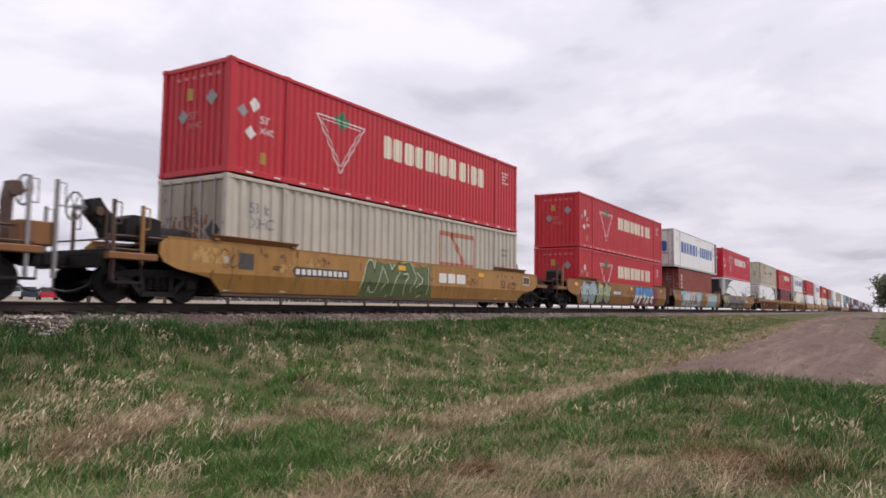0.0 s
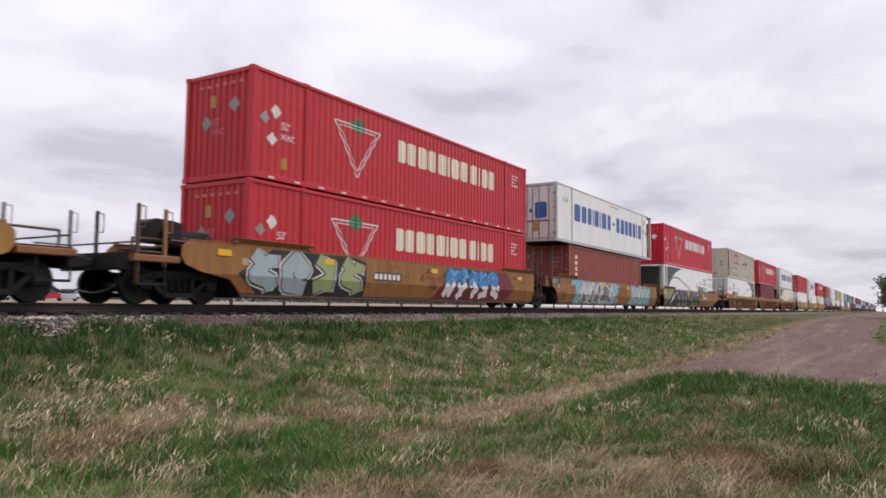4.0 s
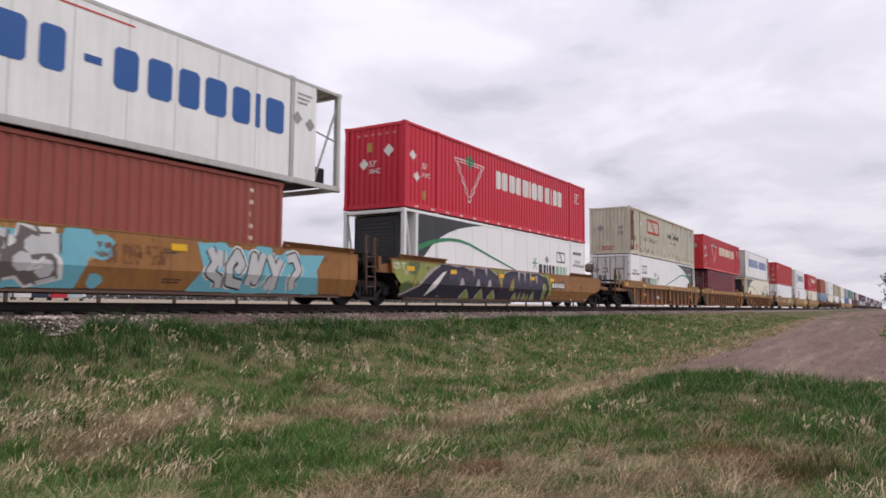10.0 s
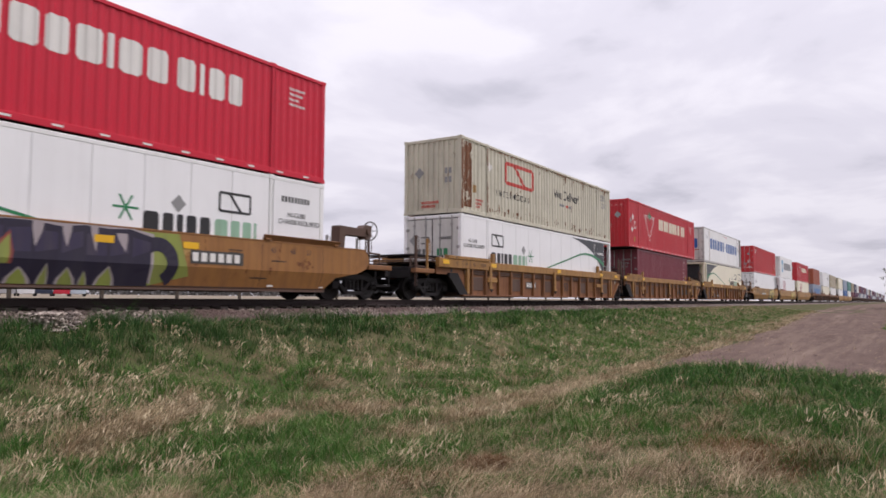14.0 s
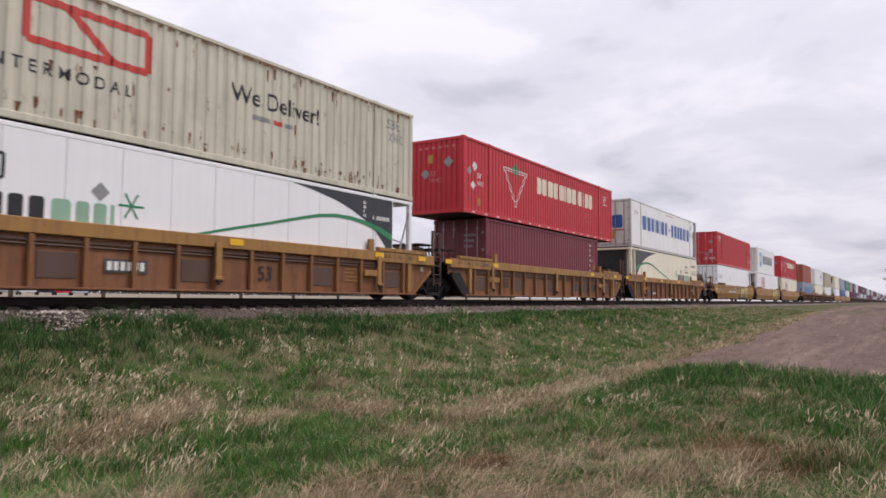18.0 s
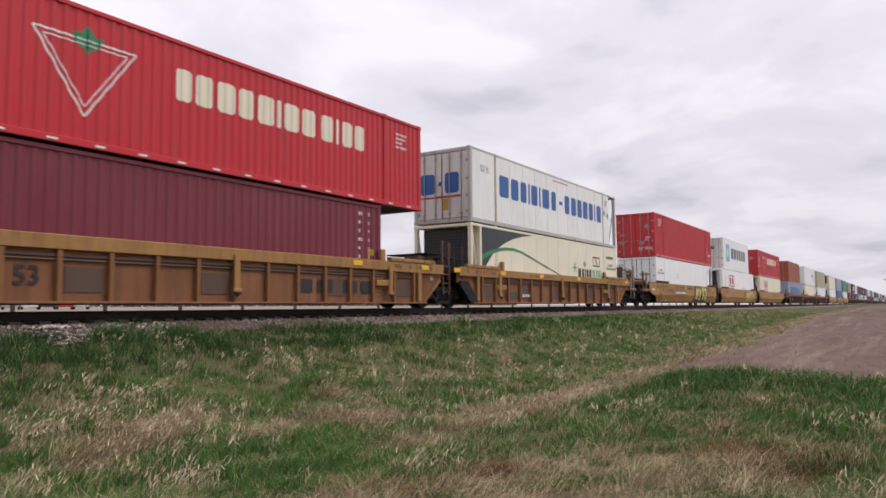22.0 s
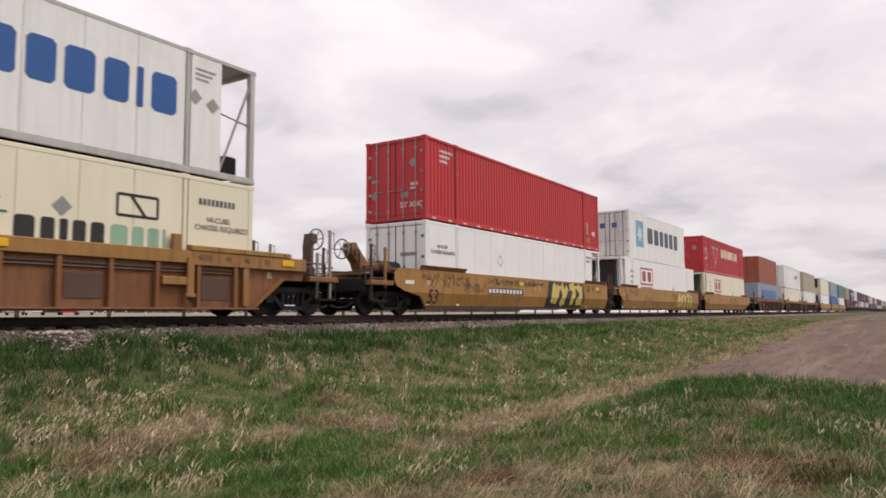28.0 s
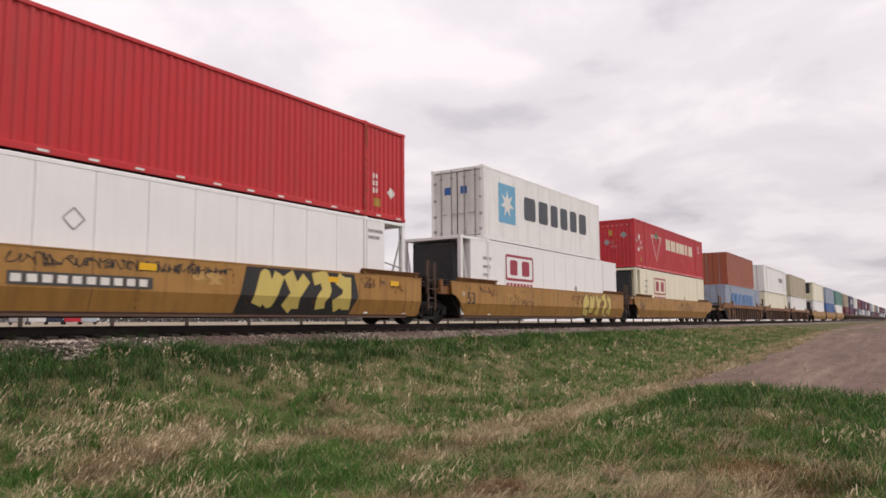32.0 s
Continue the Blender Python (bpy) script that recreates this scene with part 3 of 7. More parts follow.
def retail(kind="plain"):
    """Red 53 ft box with a white triangle mark and a row of white signs."""
    mat = RED_BRIGHT if kind == "bright" else RED
    c, walls, L, w, h = container("container", "red corrugated 53-foot container with white triangle mark and lettering band", 53, mat)
    tri = [(3.22, 2.2), (5.4, 2.2), (4.29, 0.64), (3.22, 2.2)]
    mark(c, "triangle_mark", line(tri, 0.045) + line([(3.42, 2.1), (5.2, 2.1), (4.29, 0.84), (3.42, 2.1)], 0.03), MARK_WHITE, walls, "white outlined triangle")
    mark(c, "leaf_mark", [disc(4.32, 2.16, 0.17, 7), [(4.05, 2.2), (4.32, 2.05), (4.59, 2.2), (4.32, 2.5)], rect(4.29, 4.35, 1.9, 2.1), [(4.05, 2.1), (4.22, 2.0), (4.22, 2.3), (3.98, 2.32)], [(4.59, 2.1), (4.42, 2.0), (4.42, 2.3), (4.66, 2.32)]], GREEN, walls, "green leaf shape")
    sign = MARK_CREAM if kind == "plain" else MARK_WHITE
    sign_row(c, [(6.39, 6.86), (6.94, 7.47), (7.55, 8.15), (8.23, 8.75), (8.83, 9.45), (9.53, 9.68), (9.77, 10.36), (10.45, 11.02), (11.22, 11.76), (11.84, 12.0), (12.09, 12.6), (12.7, 13.14)], 1.5, 2.24, sign, walls, label="plain cream block" if kind == "plain" else "plain white block")
    mark(c, "small_writing", bars(14.75, 2.35, 0.62, 4, 0.07, 0.07), MARK_WHITE, walls)
    mark(c, "lettering", text_polys("53'", 1.06, 1.42, 0.2), MARK_WHITE, walls)
    mark(c, "lettering", text_polys("XHC", 1.06, 1.14, 0.17), MARK_WHITE, walls)
    mark(c, "placard", [diamond(0.5, 1.8, 0.2)] if kind == "bright" else [diamond(0.85, 1.85, 0.2)], MARK_WHITE, walls, "white diamond placard")
    mark(c, "placard", [diamond(0.74, 1.1, 0.19)], MARK_WHITE, walls, "white diamond placard")
    if kind == "plain":
        mark(c, "placard", [diamond(0.47, 1.62, 0.18)], STEEL, walls, "grey diamond placard")
    mark(c, "label_plate", [rect(1.1, 1.3, 0.36, 0.66)], FADED_YELLOW, walls)
    for k in range(16):
        mark(c, "reflector", [rect(0.6 + k * 0.98, 0.82 + k * 0.98, 0.055, 0.1)], MARK_WHITE, None, "small white reflector", y=-w)
    end_mark(c, "placard", [diamond(0.45, 1.55, 0.2), diamond(-0.6, 1.95, 0.22)], MARK_WHITE if kind == "bright" else MARK_GREY)
    end_mark(c, "lettering", mirrored(text_polys("53'", 0.24, 1.45, 0.2), 0.24), FAINT_RED if kind == "plain" else MARK_WHITE)
    end_mark(c, "lettering", mirrored(text_polys("XHC", 0.24, 1.2, 0.17), 0.24), FAINT_RED if kind == "plain" else MARK_WHITE)
    end_mark(c, "number_stencil", [rect(-0.9 + 0.3 * k, -0.75 + 0.3 * k, 2.5, 2.58) for k in range(6)], FAINT_RED)
    end_mark(c, "label_plate", [rect(0.1, 0.32, 1.95, 2.27)], FADED_YELLOW)
    return c


def plain_red():
    c, walls, L, w, h = container("container", "plain red corrugated 53-foot container with double doors", 53, RED_PLAIN, near_end="doors", pitch=0.22)
    mark(c, "small_writing", bars(0.9, 2.45, 0.85, 3, 0.1, 0.08), MARK_WHITE, walls)
    mark(c, "writing_patch", bars(14.55, 1.2, 0.32, 3, 0.16, 0.06), MARK_WHITE, walls)
    mark(c, "placard", [diamond(15.45, 0.85, 0.2)], MARK_WHITE, walls)
    mark(c, "label_plate", [rect(14.6, 14.9, 0.35, 0.6)], FADED_YELLOW, walls)
    for k in range(16):
        mark(c, "reflector", [rect(0.4 + k * 1.02, 0.62 + k * 1.02, 0.05, 0.1)], MARK_WHITE, None, "small white reflector", y=-w)
    end_mark(c, "placard", [diamond(0.9, 0.95, 0.18)], MARK_GREY, x=0.03)
    end_mark(c, "lettering", mirrored(text_polys("53' XHC", -0.2, 0.45, 0.19), -0.2), MARK_WHITE, x=0.03)
    end_mark(c, "writing_patch", bars(-0.65, 1.2, -0.3, 2, 0.1, 0.06), MARK_WHITE, x=0.03)
    end_mark(c, "placard", [diamond(-0.75, 2.0, 0.17)], MARK_GREY, x=0.03)
    end_mark(c, "label_plate", [rect(0.72, 1.05, 1.42, 1.52)], MARK_GREY, x=0.03)
    for q in (1.955, 2.045, L - 2.045, L - 1.955):
        mark(c, "rust_streak", [rect(q - 0.028, q + 0.028, 0.1, 2.8)], MARK_RUST, None, y=-w - 0.004)
    end_mark(c, "label_plate", [rect(-0.55, -0.25, 0.8, 1.0)], MARK_GREY, x=0.03)
    return c


def grey_intermodal(rusty):
    mat = GREY_RUSTY if rusty else GREY_OLD
    c, walls, L, w, h = container("container", "weathered light grey corrugated 53-foot container with rust streaks" if rusty else "pale grey corrugated 53-foot container with faded red mark",
                                  53, mat, near_end="corrugated" if rusty else "doors", pitch=0.3 if rusty else 0.36, deep=0.034 if rusty else 0.05, door_mat=None if rusty else GREY_DOOR)
    if rusty:
        mark(c, "mark_band", line([(3.62, 2.42), (3.62, 1.6), (6.2, 1.6), (6.2, 2.42), (3.62, 2.42)], 0.15) + line([(4.4, 2.42), (5.4, 1.6)], 0.17), MARK_RED, walls, "red frame mark with a slanted band")
        mark(c, "lettering", text_polys("I N T E R M O D A L", 2.83, 0.98, 0.24), MARK_BLACK, walls)
        mark(c, "lettering", text_polys("We Deliver!", 8.5, 1.6, 0.44), MARK_BLACK, walls)
        mark(c, "small_writing", [rect(9.2, 9.8, 1.25, 1.37), rect(10.3, 10.6, 1.25, 1.37)], MARK_GREY, walls)
        mark(c, "small_writing", [rect(9.9, 10.2, 1.25, 1.37)], MARK_RED, walls)
        solid = ragged("solid_oxide", (0.09, 0.036, 0.02), (0.25, 0.105, 0.045), 0.66, 5.0)
        mark(c, "oxide_patch", [rect(0.22, 0.8, 0.25, 2.72)], solid, walls, "rust-brown patch of bare steel")
        mark(c, "oxide_patch", [rect(1.955, 2.045, 0.1, 2.75)], solid, None, y=-w - 0.003)
        mark(c, "oxide_patch", [rect(0.01, 0.15, 0.15, 2.75)], solid, None, y=-w - 0.003)
        mark(c, "oxide_patch", [rect(2.2, 15.9, 2.7, 2.78)], MARK_RUST, None, y=-w - 0.002)
        rng = random.Random(90)
        for k in range(90):
            x, z, q = rng.uniform(2.2, 15.9), rng.choice((0.36, 0.42, 0.5, 0.62, 1.4, 2.7)) + rng.uniform(-0.1, 0.05), rng.uniform(0.1, 0.35)
            q = min(q, z - 0.16)
            mark(c, "rust_streak", [[(x, z), (x + rng.uniform(0.04, 0.13), z), (x + 0.06, z - q), (x + 0.02, z - q)]], solid if k % 2 else MARK_RUST, walls)
        mark(c, "placard", [diamond(2.25, 2.04, 0.2)], MARK_WHITE, walls)
        mark(c, "label_plate", [rect(0.95, 1.15, 0.85, 1.15)], paint("brass_tag", (0.3, 0.17, 0.05)), walls)
        mark(c, "lettering", text_polys("53ft", 14.75, 2.18, 0.3), MARK_GREY, walls)
        mark(c, "lettering", text_polys("XHC", 14.82, 1.78, 0.27), MARK_GREY, walls)
        mark(c, "red_writing", bars(1.1, 0.55, 0.6, 3, 0.08, 0.05), MARK_RED, walls)
        end_mark(c, "placard", [diamond(0.6, 1.6, 0.22)], MARK_GREY)
        end_mark(c, "writing_patch", bars(-0.55, 1.5, -0.35, 2, 0.22, 0.12), MARK_GREY)
        end_mark(c, "red_writing", bars(0.5, 0.4, -0.8, 2, 0.1, 0.05), MARK_RED)
    else:
        mark(c, "mark_band", line([(9.9, 2.35), (9.9, 1.22), (12.45, 1.22), (12.45, 2.35), (9.9, 2.35)], 0.17) + line([(10.7, 2.35), (11.7, 1.22)], 0.19), paint("faded_red_mark", (0.45, 0.16, 0.1)), walls, "faded red frame mark with a slanted band")
        mark(c, "lettering", text_polys("53 ft", 0.78, 2.0, 0.27), MARK_GREY, walls)
        mark(c, "lettering", text_polys("XHC", 0.84, 1.62, 0.27), MARK_GREY, walls)
        mark(c, "placard", [diamond(14.95, 1.2, 0.26)], MARK_GREY, walls)
        mark(c, "small_writing", bars(14.8, 2.0, 0.6, 2, 0.12, 0.08), MARK_GREY, walls)
        end_mark(c, "placard", [diamond(-0.8, 1.5, 0.27)], MARK_BLACK, x=0.03)
        end_mark(c, "oxide_patch", [rect(-0.25, -0.05, 0.4, 2.2), rect(0.65, 0.75, 0.5, 2.0), rect(-0.6, 0.95, 1.3, 1.9), rect(-1.05, 1.05, 0.62, 0.8), rect(-1.1, -0.3, 0.2, 0.5)], MARK_RUST, x=0.035)
    return c


def maritime():
    c, walls, L, w, h = container("container", "white smooth-sided 53-foot container with large blue block lettering band", 53, WHITE_WORN, FRAME_GREY, style="bay_far", near_end="doors", door_mat=DOOR_WHITE)
    Y = -w + 0.006
    sign_row(c, [(2.28, 3.18), (3.32, 4.06), (4.2, 4.82), (4.97, 5.14), (5.24, 5.93), (6.06, 6.24), (6.38, 7.2), (7.38, 7.94), (8.92, 9.55), (9.72, 10.4), (10.52, 11.15), (11.25, 11.95), (12.08, 12.7), (12.84, 13.02), (13.18, 13.88)], 1.22, 2.1, MARK_BLUE, None, -w + 0.006, "plain blue block")
    mark(c, "sign", [rect(8.3, 8.68, 1.58, 1.74)], MARK_BLUE, None, y=-w + 0.006)
    mark(c, "lettering", text_polys("53 ft", 0.76, 2.02, 0.26), MARK_GREY, None, y=Y)
    mark(c, "small_writing", [rect(7.6, 9.4, 2.62, 2.66)], MARK_RED, None, y=Y)
    mark(c, "small_writing", bars(14.35, 2.45, 0.6, 3, 0.06, 0.06), MARK_GREY, None, y=Y)
    mark(c, "placard", [diamond(14.35, 1.8, 0.19), diamond(14.85, 1.7, 0.19)], STEEL, None, y=Y)
    mark(c, "rust_streak", [rect(1.93, 2.03, 0.2, 2.75)], paint("thin_rust_wash", (0.5, 0.4, 0.27), 0.6, 0.4, 0.2), None, y=-w - 0.004)
    for k, q in enumerate((block(0.3, 1.05, 1.15, 1.95, 0), [rect(0.02, 0.16, 1.45, 1.62)], block(-0.8, -0.1, 1.15, 1.95, 1))):
        end_mark(c, "end_sign", q, MARK_BLUE, "plain blue block", x=0.033)
    end_mark(c, "red_writing", [rect(-0.9, 1.0, 0.98, 1.05)], MARK_RED, x=0.033)
    end_mark(c, "label_plate", [rect(-0.3, -0.05, 0.5, 0.95)], FADED_YELLOW, x=0.03)
    return c


def cargo(cream, reefer_first, label):
    """Insulated 53 ft box with a charcoal corner, a green swoosh and a dark mark."""
    base = CREAM if cream else WHITE
    if reefer_first:
        c, walls, L, w, h = container("refrigerated_container", label, 53, base, base if cream else WHITE_WORN, style="smooth", near_end="reefer")
    else:
        c, walls, L, w, h = container("refrigerated_container", label, 53, base, style="bay_far", near_end="doors", door_mat=DOOR_WHITE)
    Y = -w + 0.006
    x0 = 0.82 if reefer_first else L - 1.1
    s = 1 if reefer_first else -1
    X = lambda u: x0 + s * u
    dark, green = [], []
    curve = [(0.0, 0.75), (0.37, 1.35), (0.8, 1.73), (1.33, 2.05), (1.95, 2.3), (2.62, 2.5), (3.6, 2.68), (4.4, 2.78)]
    top = 2.79
    for (a, za), (b, zb) in zip(curve, curve[1:]):
        dark.append([(X(a), za), (X(b), zb), (X(b), top), (X(a), top)])
    mark(c, "corner_panel", dark, CHARCOAL, None, "charcoal curved corner panel", y=Y)
    sw = [(0.0, 1.62, 0.2), (0.7, 1.84, 0.17), (1.35, 1.98, 0.13), (2.0, 2.06, 0.11), (2.7, 2.07, 0.1), (3.4, 2.0, 0.09), (4.1, 1.86, 0.08), (5.2, 1.62, 0.07), (6.4, 1.38, 0.065), (7.6, 1.12, 0.06), (9.2, 0.8, 0.055)]
    for (a, za, ta), (b, zb, tb) in zip(sw, sw[1:]):
        green.append([(X(a), za - ta / 2), (X(b), zb - tb / 2), (X(b), zb + tb / 2), (X(a), za + ta / 2)])
    mark(c, "swoosh", green, GREEN, None, "green curved swoosh", y=Y - 0.004)
    q = 2.0 if reefer_first else L - 2.0
    u = abs(q - x0)
    zc, zs = float(np.interp(u, [p[0] for p in curve], [p[1] for p in curve])), float(np.interp(u, [p[0] for p in sw], [p[1] for p in sw]))
    mark(c, "corner_panel", [rect(q - 0.053, q + 0.053, zc, top)], CHARCOAL, None, "charcoal painted post", y=-w - 0.001)
    mark(c, "swoosh", [rect(q - 0.053, q + 0.053, zs - 0.065, zs + 0.065)], GREEN, None, "green curved swoosh", y=-w - 0.004)
    if reefer_first:
        mx, gx, mz = 12.5, 9.5, 0.33
    else:
        mx, gx, mz = 2.37, 2.3, 0.38
    lo, up = 1.46 + mz, 1.9 + mz
    mark(c, "dark_mark", line([(mx, lo), (mx + 0.95, lo), (mx + 0.95, up), (mx, up), (mx, lo)], 0.06) + line([(mx + 0.3, up), (mx + 0.66, lo)], 0.07), MARK_BLACK, None, "dark frame mark with a slanted band", y=Y)
    g0 = gx + (0.95 if reefer_first else 0)
    sign_row(c, even(g0, [0.42, 0.3, 0.18, 0.3, 0.32], 0.07), 1.0, 1.58, MARK_BLACK, None, Y, "plain dark block")
    sign_row(c, even(g0 + 1.9, [0.42, 0.3, 0.3, 0.09], 0.07), 1.0, 1.58, paint("pale_green_sign", (0.25, 0.42, 0.3)), None, Y, "plain green block")
    fx = gx + (0.55 if reefer_first else 3.6)
    mark(c, "star_mark", [q for k in range(6) for q in line([(fx, 1.6), (fx + 0.3 * math.cos(math.pi * k / 3), 1.6 + 0.3 * math.sin(math.pi * k / 3))], 0.045)], GREEN, None, "six-armed green star", y=Y)
    mark(c, "placard", [diamond(fx + (1.3 if reefer_first else -0.7), 1.82, 0.2)], MARK_GREY, None, y=Y)
    sx = 14.42 if reefer_first else 0.2
    if reefer_first:
        mark(c, "number_stencil", bars(sx + 0.1, 2.25, 1.1, 1, 0.15, 0.05), MARK_DARK, None, y=Y)
    mark(c, "lettering", text_polys("HI-CUBE", sx + 0.33, 1.86, 0.125), MARK_DARK, None, y=Y)
    mark(c, "lettering", text_polys("CHASSIS REQUIRED", sx, 1.67, 0.125), MARK_DARK, None, y=Y)
    if not reefer_first:
        end_mark(c, "placard", [diamond(0.85, 1.95, 0.2)], MARK_GREY, x=0.029)
        end_mark(c, "dark_mark", line([(0.5, 2.05), (0.15, 2.05), (0.15, 1.82), (0.5, 1.82)], 0.05), MARK_DARK, x=0.029)
        for a, b, m in ((0.75, 0.5, MARK_DARK), (0.45, 0.22, MARK_DARK), (-0.2, -0.45, GREEN), (-0.5, -0.7, GREEN)):
            end_mark(c, "end_sign", block(b, a, 1.35, 1.62), m, "plain dark block" if m is MARK_DARK else "plain green block", x=0.029)
        end_mark(c, "number_stencil", bars(-0.3, 1.95, -0.6, 1, 0.11, 0.05), MARK_DARK, x=0.029)
        mark(c, "number_stencil", bars(x0 - 1.0, 2.12, 0.85, 1, 0.12, 0.05), MARK_WHITE, None, y=Y - 0.004)
        mark(c, "number_stencil", bars(x0 - 1.45, 2.55, 0.16, 4, 0.09, 0.04), MARK_WHITE, None, y=Y - 0.004)
    return c


def white_box():
    c, walls, L, w, h = container("container", "clean white smooth-sided 53-foot container", 53, WHITE, style="bay_far", near_end="doors")
    Y = -w + 0.006
    mark(c, "lettering", text_polys("HI-CUBE", 0.7, 1.98, 0.125), MARK_DARK, None, y=Y)
    mark(c, "lettering", text_polys("CHASSIS REQUIRED", 0.3, 1.78, 0.125), MARK_DARK, None, y=Y)
    mark(c, "placard_frame", line([(5.25, 2.0), (5.47, 1.78), (5.25, 1.56), (5.03, 1.78), (5.25, 2.0)], 0.03), MARK_GREY, None, y=Y)
    mark(c, "small_writing", bars(14.3, 2.45, 0.7, 2, 0.1, 0.1), MARK_GREY, None, y=Y)
    end_mark(c, "writing_patch", [rect(-0.9, -0.2, 1.7, 1.82)], MARK_GREY, x=0.033)
    end_mark(c, "placard_frame", line([(0.85, 1.9), (0.98, 1.6), (0.85, 1.3), (0.72, 1.6), (0.85, 1.9)], 0.03), MARK_GREY, x=0.033)
    return c


def star_reefer():
    c, walls, L, w, h = container("refrigerated_container", "white smooth-sided 40-foot container with pale blue star panel", 40, WHITE_WORN, style="smooth", near_end="doors", wide=2.44, high=2.896, posts=False, door_mat=DOOR_WHITE)
    Y = -w + 0.006
    mark(c, "star_panel", [rect(1.2, 2.65, 0.78, 2.38)], MARK_SKY, None, "pale blue square panel", y=Y)
    arms = []
    for k in range(7):
        g = 2 * math.pi * k / 7 + math.pi / 2
        d = Vector((math.cos(g), math.sin(g)))
        s = Vector((-d.y, d.x)) * 0.17
        arms.append([(1.92 + d.x * 0.6, 1.58 + d.y * 0.6), (1.92 + s.x, 1.58 + s.y), (1.92 - s.x, 1.58 - s.y)])
    mark(c, "star", arms, MARK_WHITE, None, "white seven-armed star", y=Y - 0.004)
    sign_row(c, even(3.4, [1.2, 1.05, 0.85, 0.9, 0.9, 1.0], 0.22), 1.12, 2.12, paint("dark_slate_sign", (0.035, 0.045, 0.06)), None, Y, "plain dark slate block")
    end_mark(c, "star_panel", [rect(-0.45, -0.15, 1.85, 2.15), rect(0.3, 0.6, 1.85, 2.15)], MARK_BLUE, x=0.033)
    return c


def haul_box(cream):
    c, walls, L, w, h = container("refrigerated_container", ("cream" if cream else "white") + " smooth-sided 53-foot container with a red framed mark", 53, CREAM if cream else WHITE, style="smooth", near_end="reefer")
    Y = -w + 0.006
    x = 3.45
    mark(c, "framed_mark", line([(x, 1.45), (x + 2.4, 1.45), (x + 2.4, 2.4), (x, 2.4), (x, 1.45)], 0.1) + block(x + 0.3, x + 1.0, 1.62, 2.24, 0) + block(x + 1.35, x + 2.1, 1.62, 2.24, 1), paint("crimson_mark", (0.33, 0.02, 0.05)), None, "crimson framed mark", y=Y)
    sign_row(c, even(x, [0.24] * 8, 0.06), 1.1, 1.3, paint("crimson_sign", (0.33, 0.02, 0.05)), None, Y)
    mark(c, "small_writing", bars(1.6, 2.1, 0.7, 3, 0.12, 0.2), MARK_GREY, None, y=Y)
    mark(c, "placard", [diamond(10.5, 1.3, 0.18)], MARK_GREY, None, y=Y)
    mark(c, "placard", [diamond(14.9, 0.8, 0.18)], MARK_GREY, None, y=Y)
    return c


def brown_box(label="reddish-brown corrugated 40-foot container with white lettering down one corner", mat=None, signs=True, ends="doors"):
    mat = mat or BROWN
    c, walls, L, w, h = container("container", label, 40, mat, near_end=ends, wide=2.44, posts=False, pitch=0.27)
    if signs:
        for k in range(6):
            mark(c, "sign", block(0.88, 1.22, 2.22 - 0.3 * k, 2.42 - 0.3 * k, k), MARK_CREAM, walls, "plain cream block")
        mark(c, "small_writing", bars(11.05, 2.5, 0.18, 5, 0.1, 0.2), MARK_CREAM, walls)
        mark(c, "faded_patch", [rect(1.9, 2.17, 1.22, 1.44)], MARK_RUST, walls)
    else:
        mark(c, "small_writing", bars(11.15, 2.5, 0.14, 8, 0.1, 0.16) + bars(11.6, 2.5, 0.12, 8, 0.1, 0.16), MARK_WHITE, walls)
        mark(c, "label_plate", [rect(11.55, 11.85, 1.3, 1.5)], FADED_YELLOW, walls)
    end_mark(c, "writing_patch", bars(-0.2, 2.2, -0.6, 3, 0.1, 0.12) + bars(-0.2, 1.2, -0.6, 2, 0.08, 0.1), MARK_GREY, x=0.033)
    return c


# ---- well cars: x = 0 where the well begins, y = 0 on the centre line, z = 0 on top of the rail ----
R_WHEEL = 0.42
CREASE, SILL, LOW = 0.72, 1.45, 0.24
TYRE = [(0.0, -0.06), (0.3, -0.06), (0.33, -0.075), (R_WHEEL, -0.07), (R_WHEEL, 0.05), (R_WHEEL + 0.028, 0.055), (R_WHEEL + 0.028, 0.085), (0.3, 0.085), (0.26, 0.04), (0.0, 0.04)]
BOGIE = {}


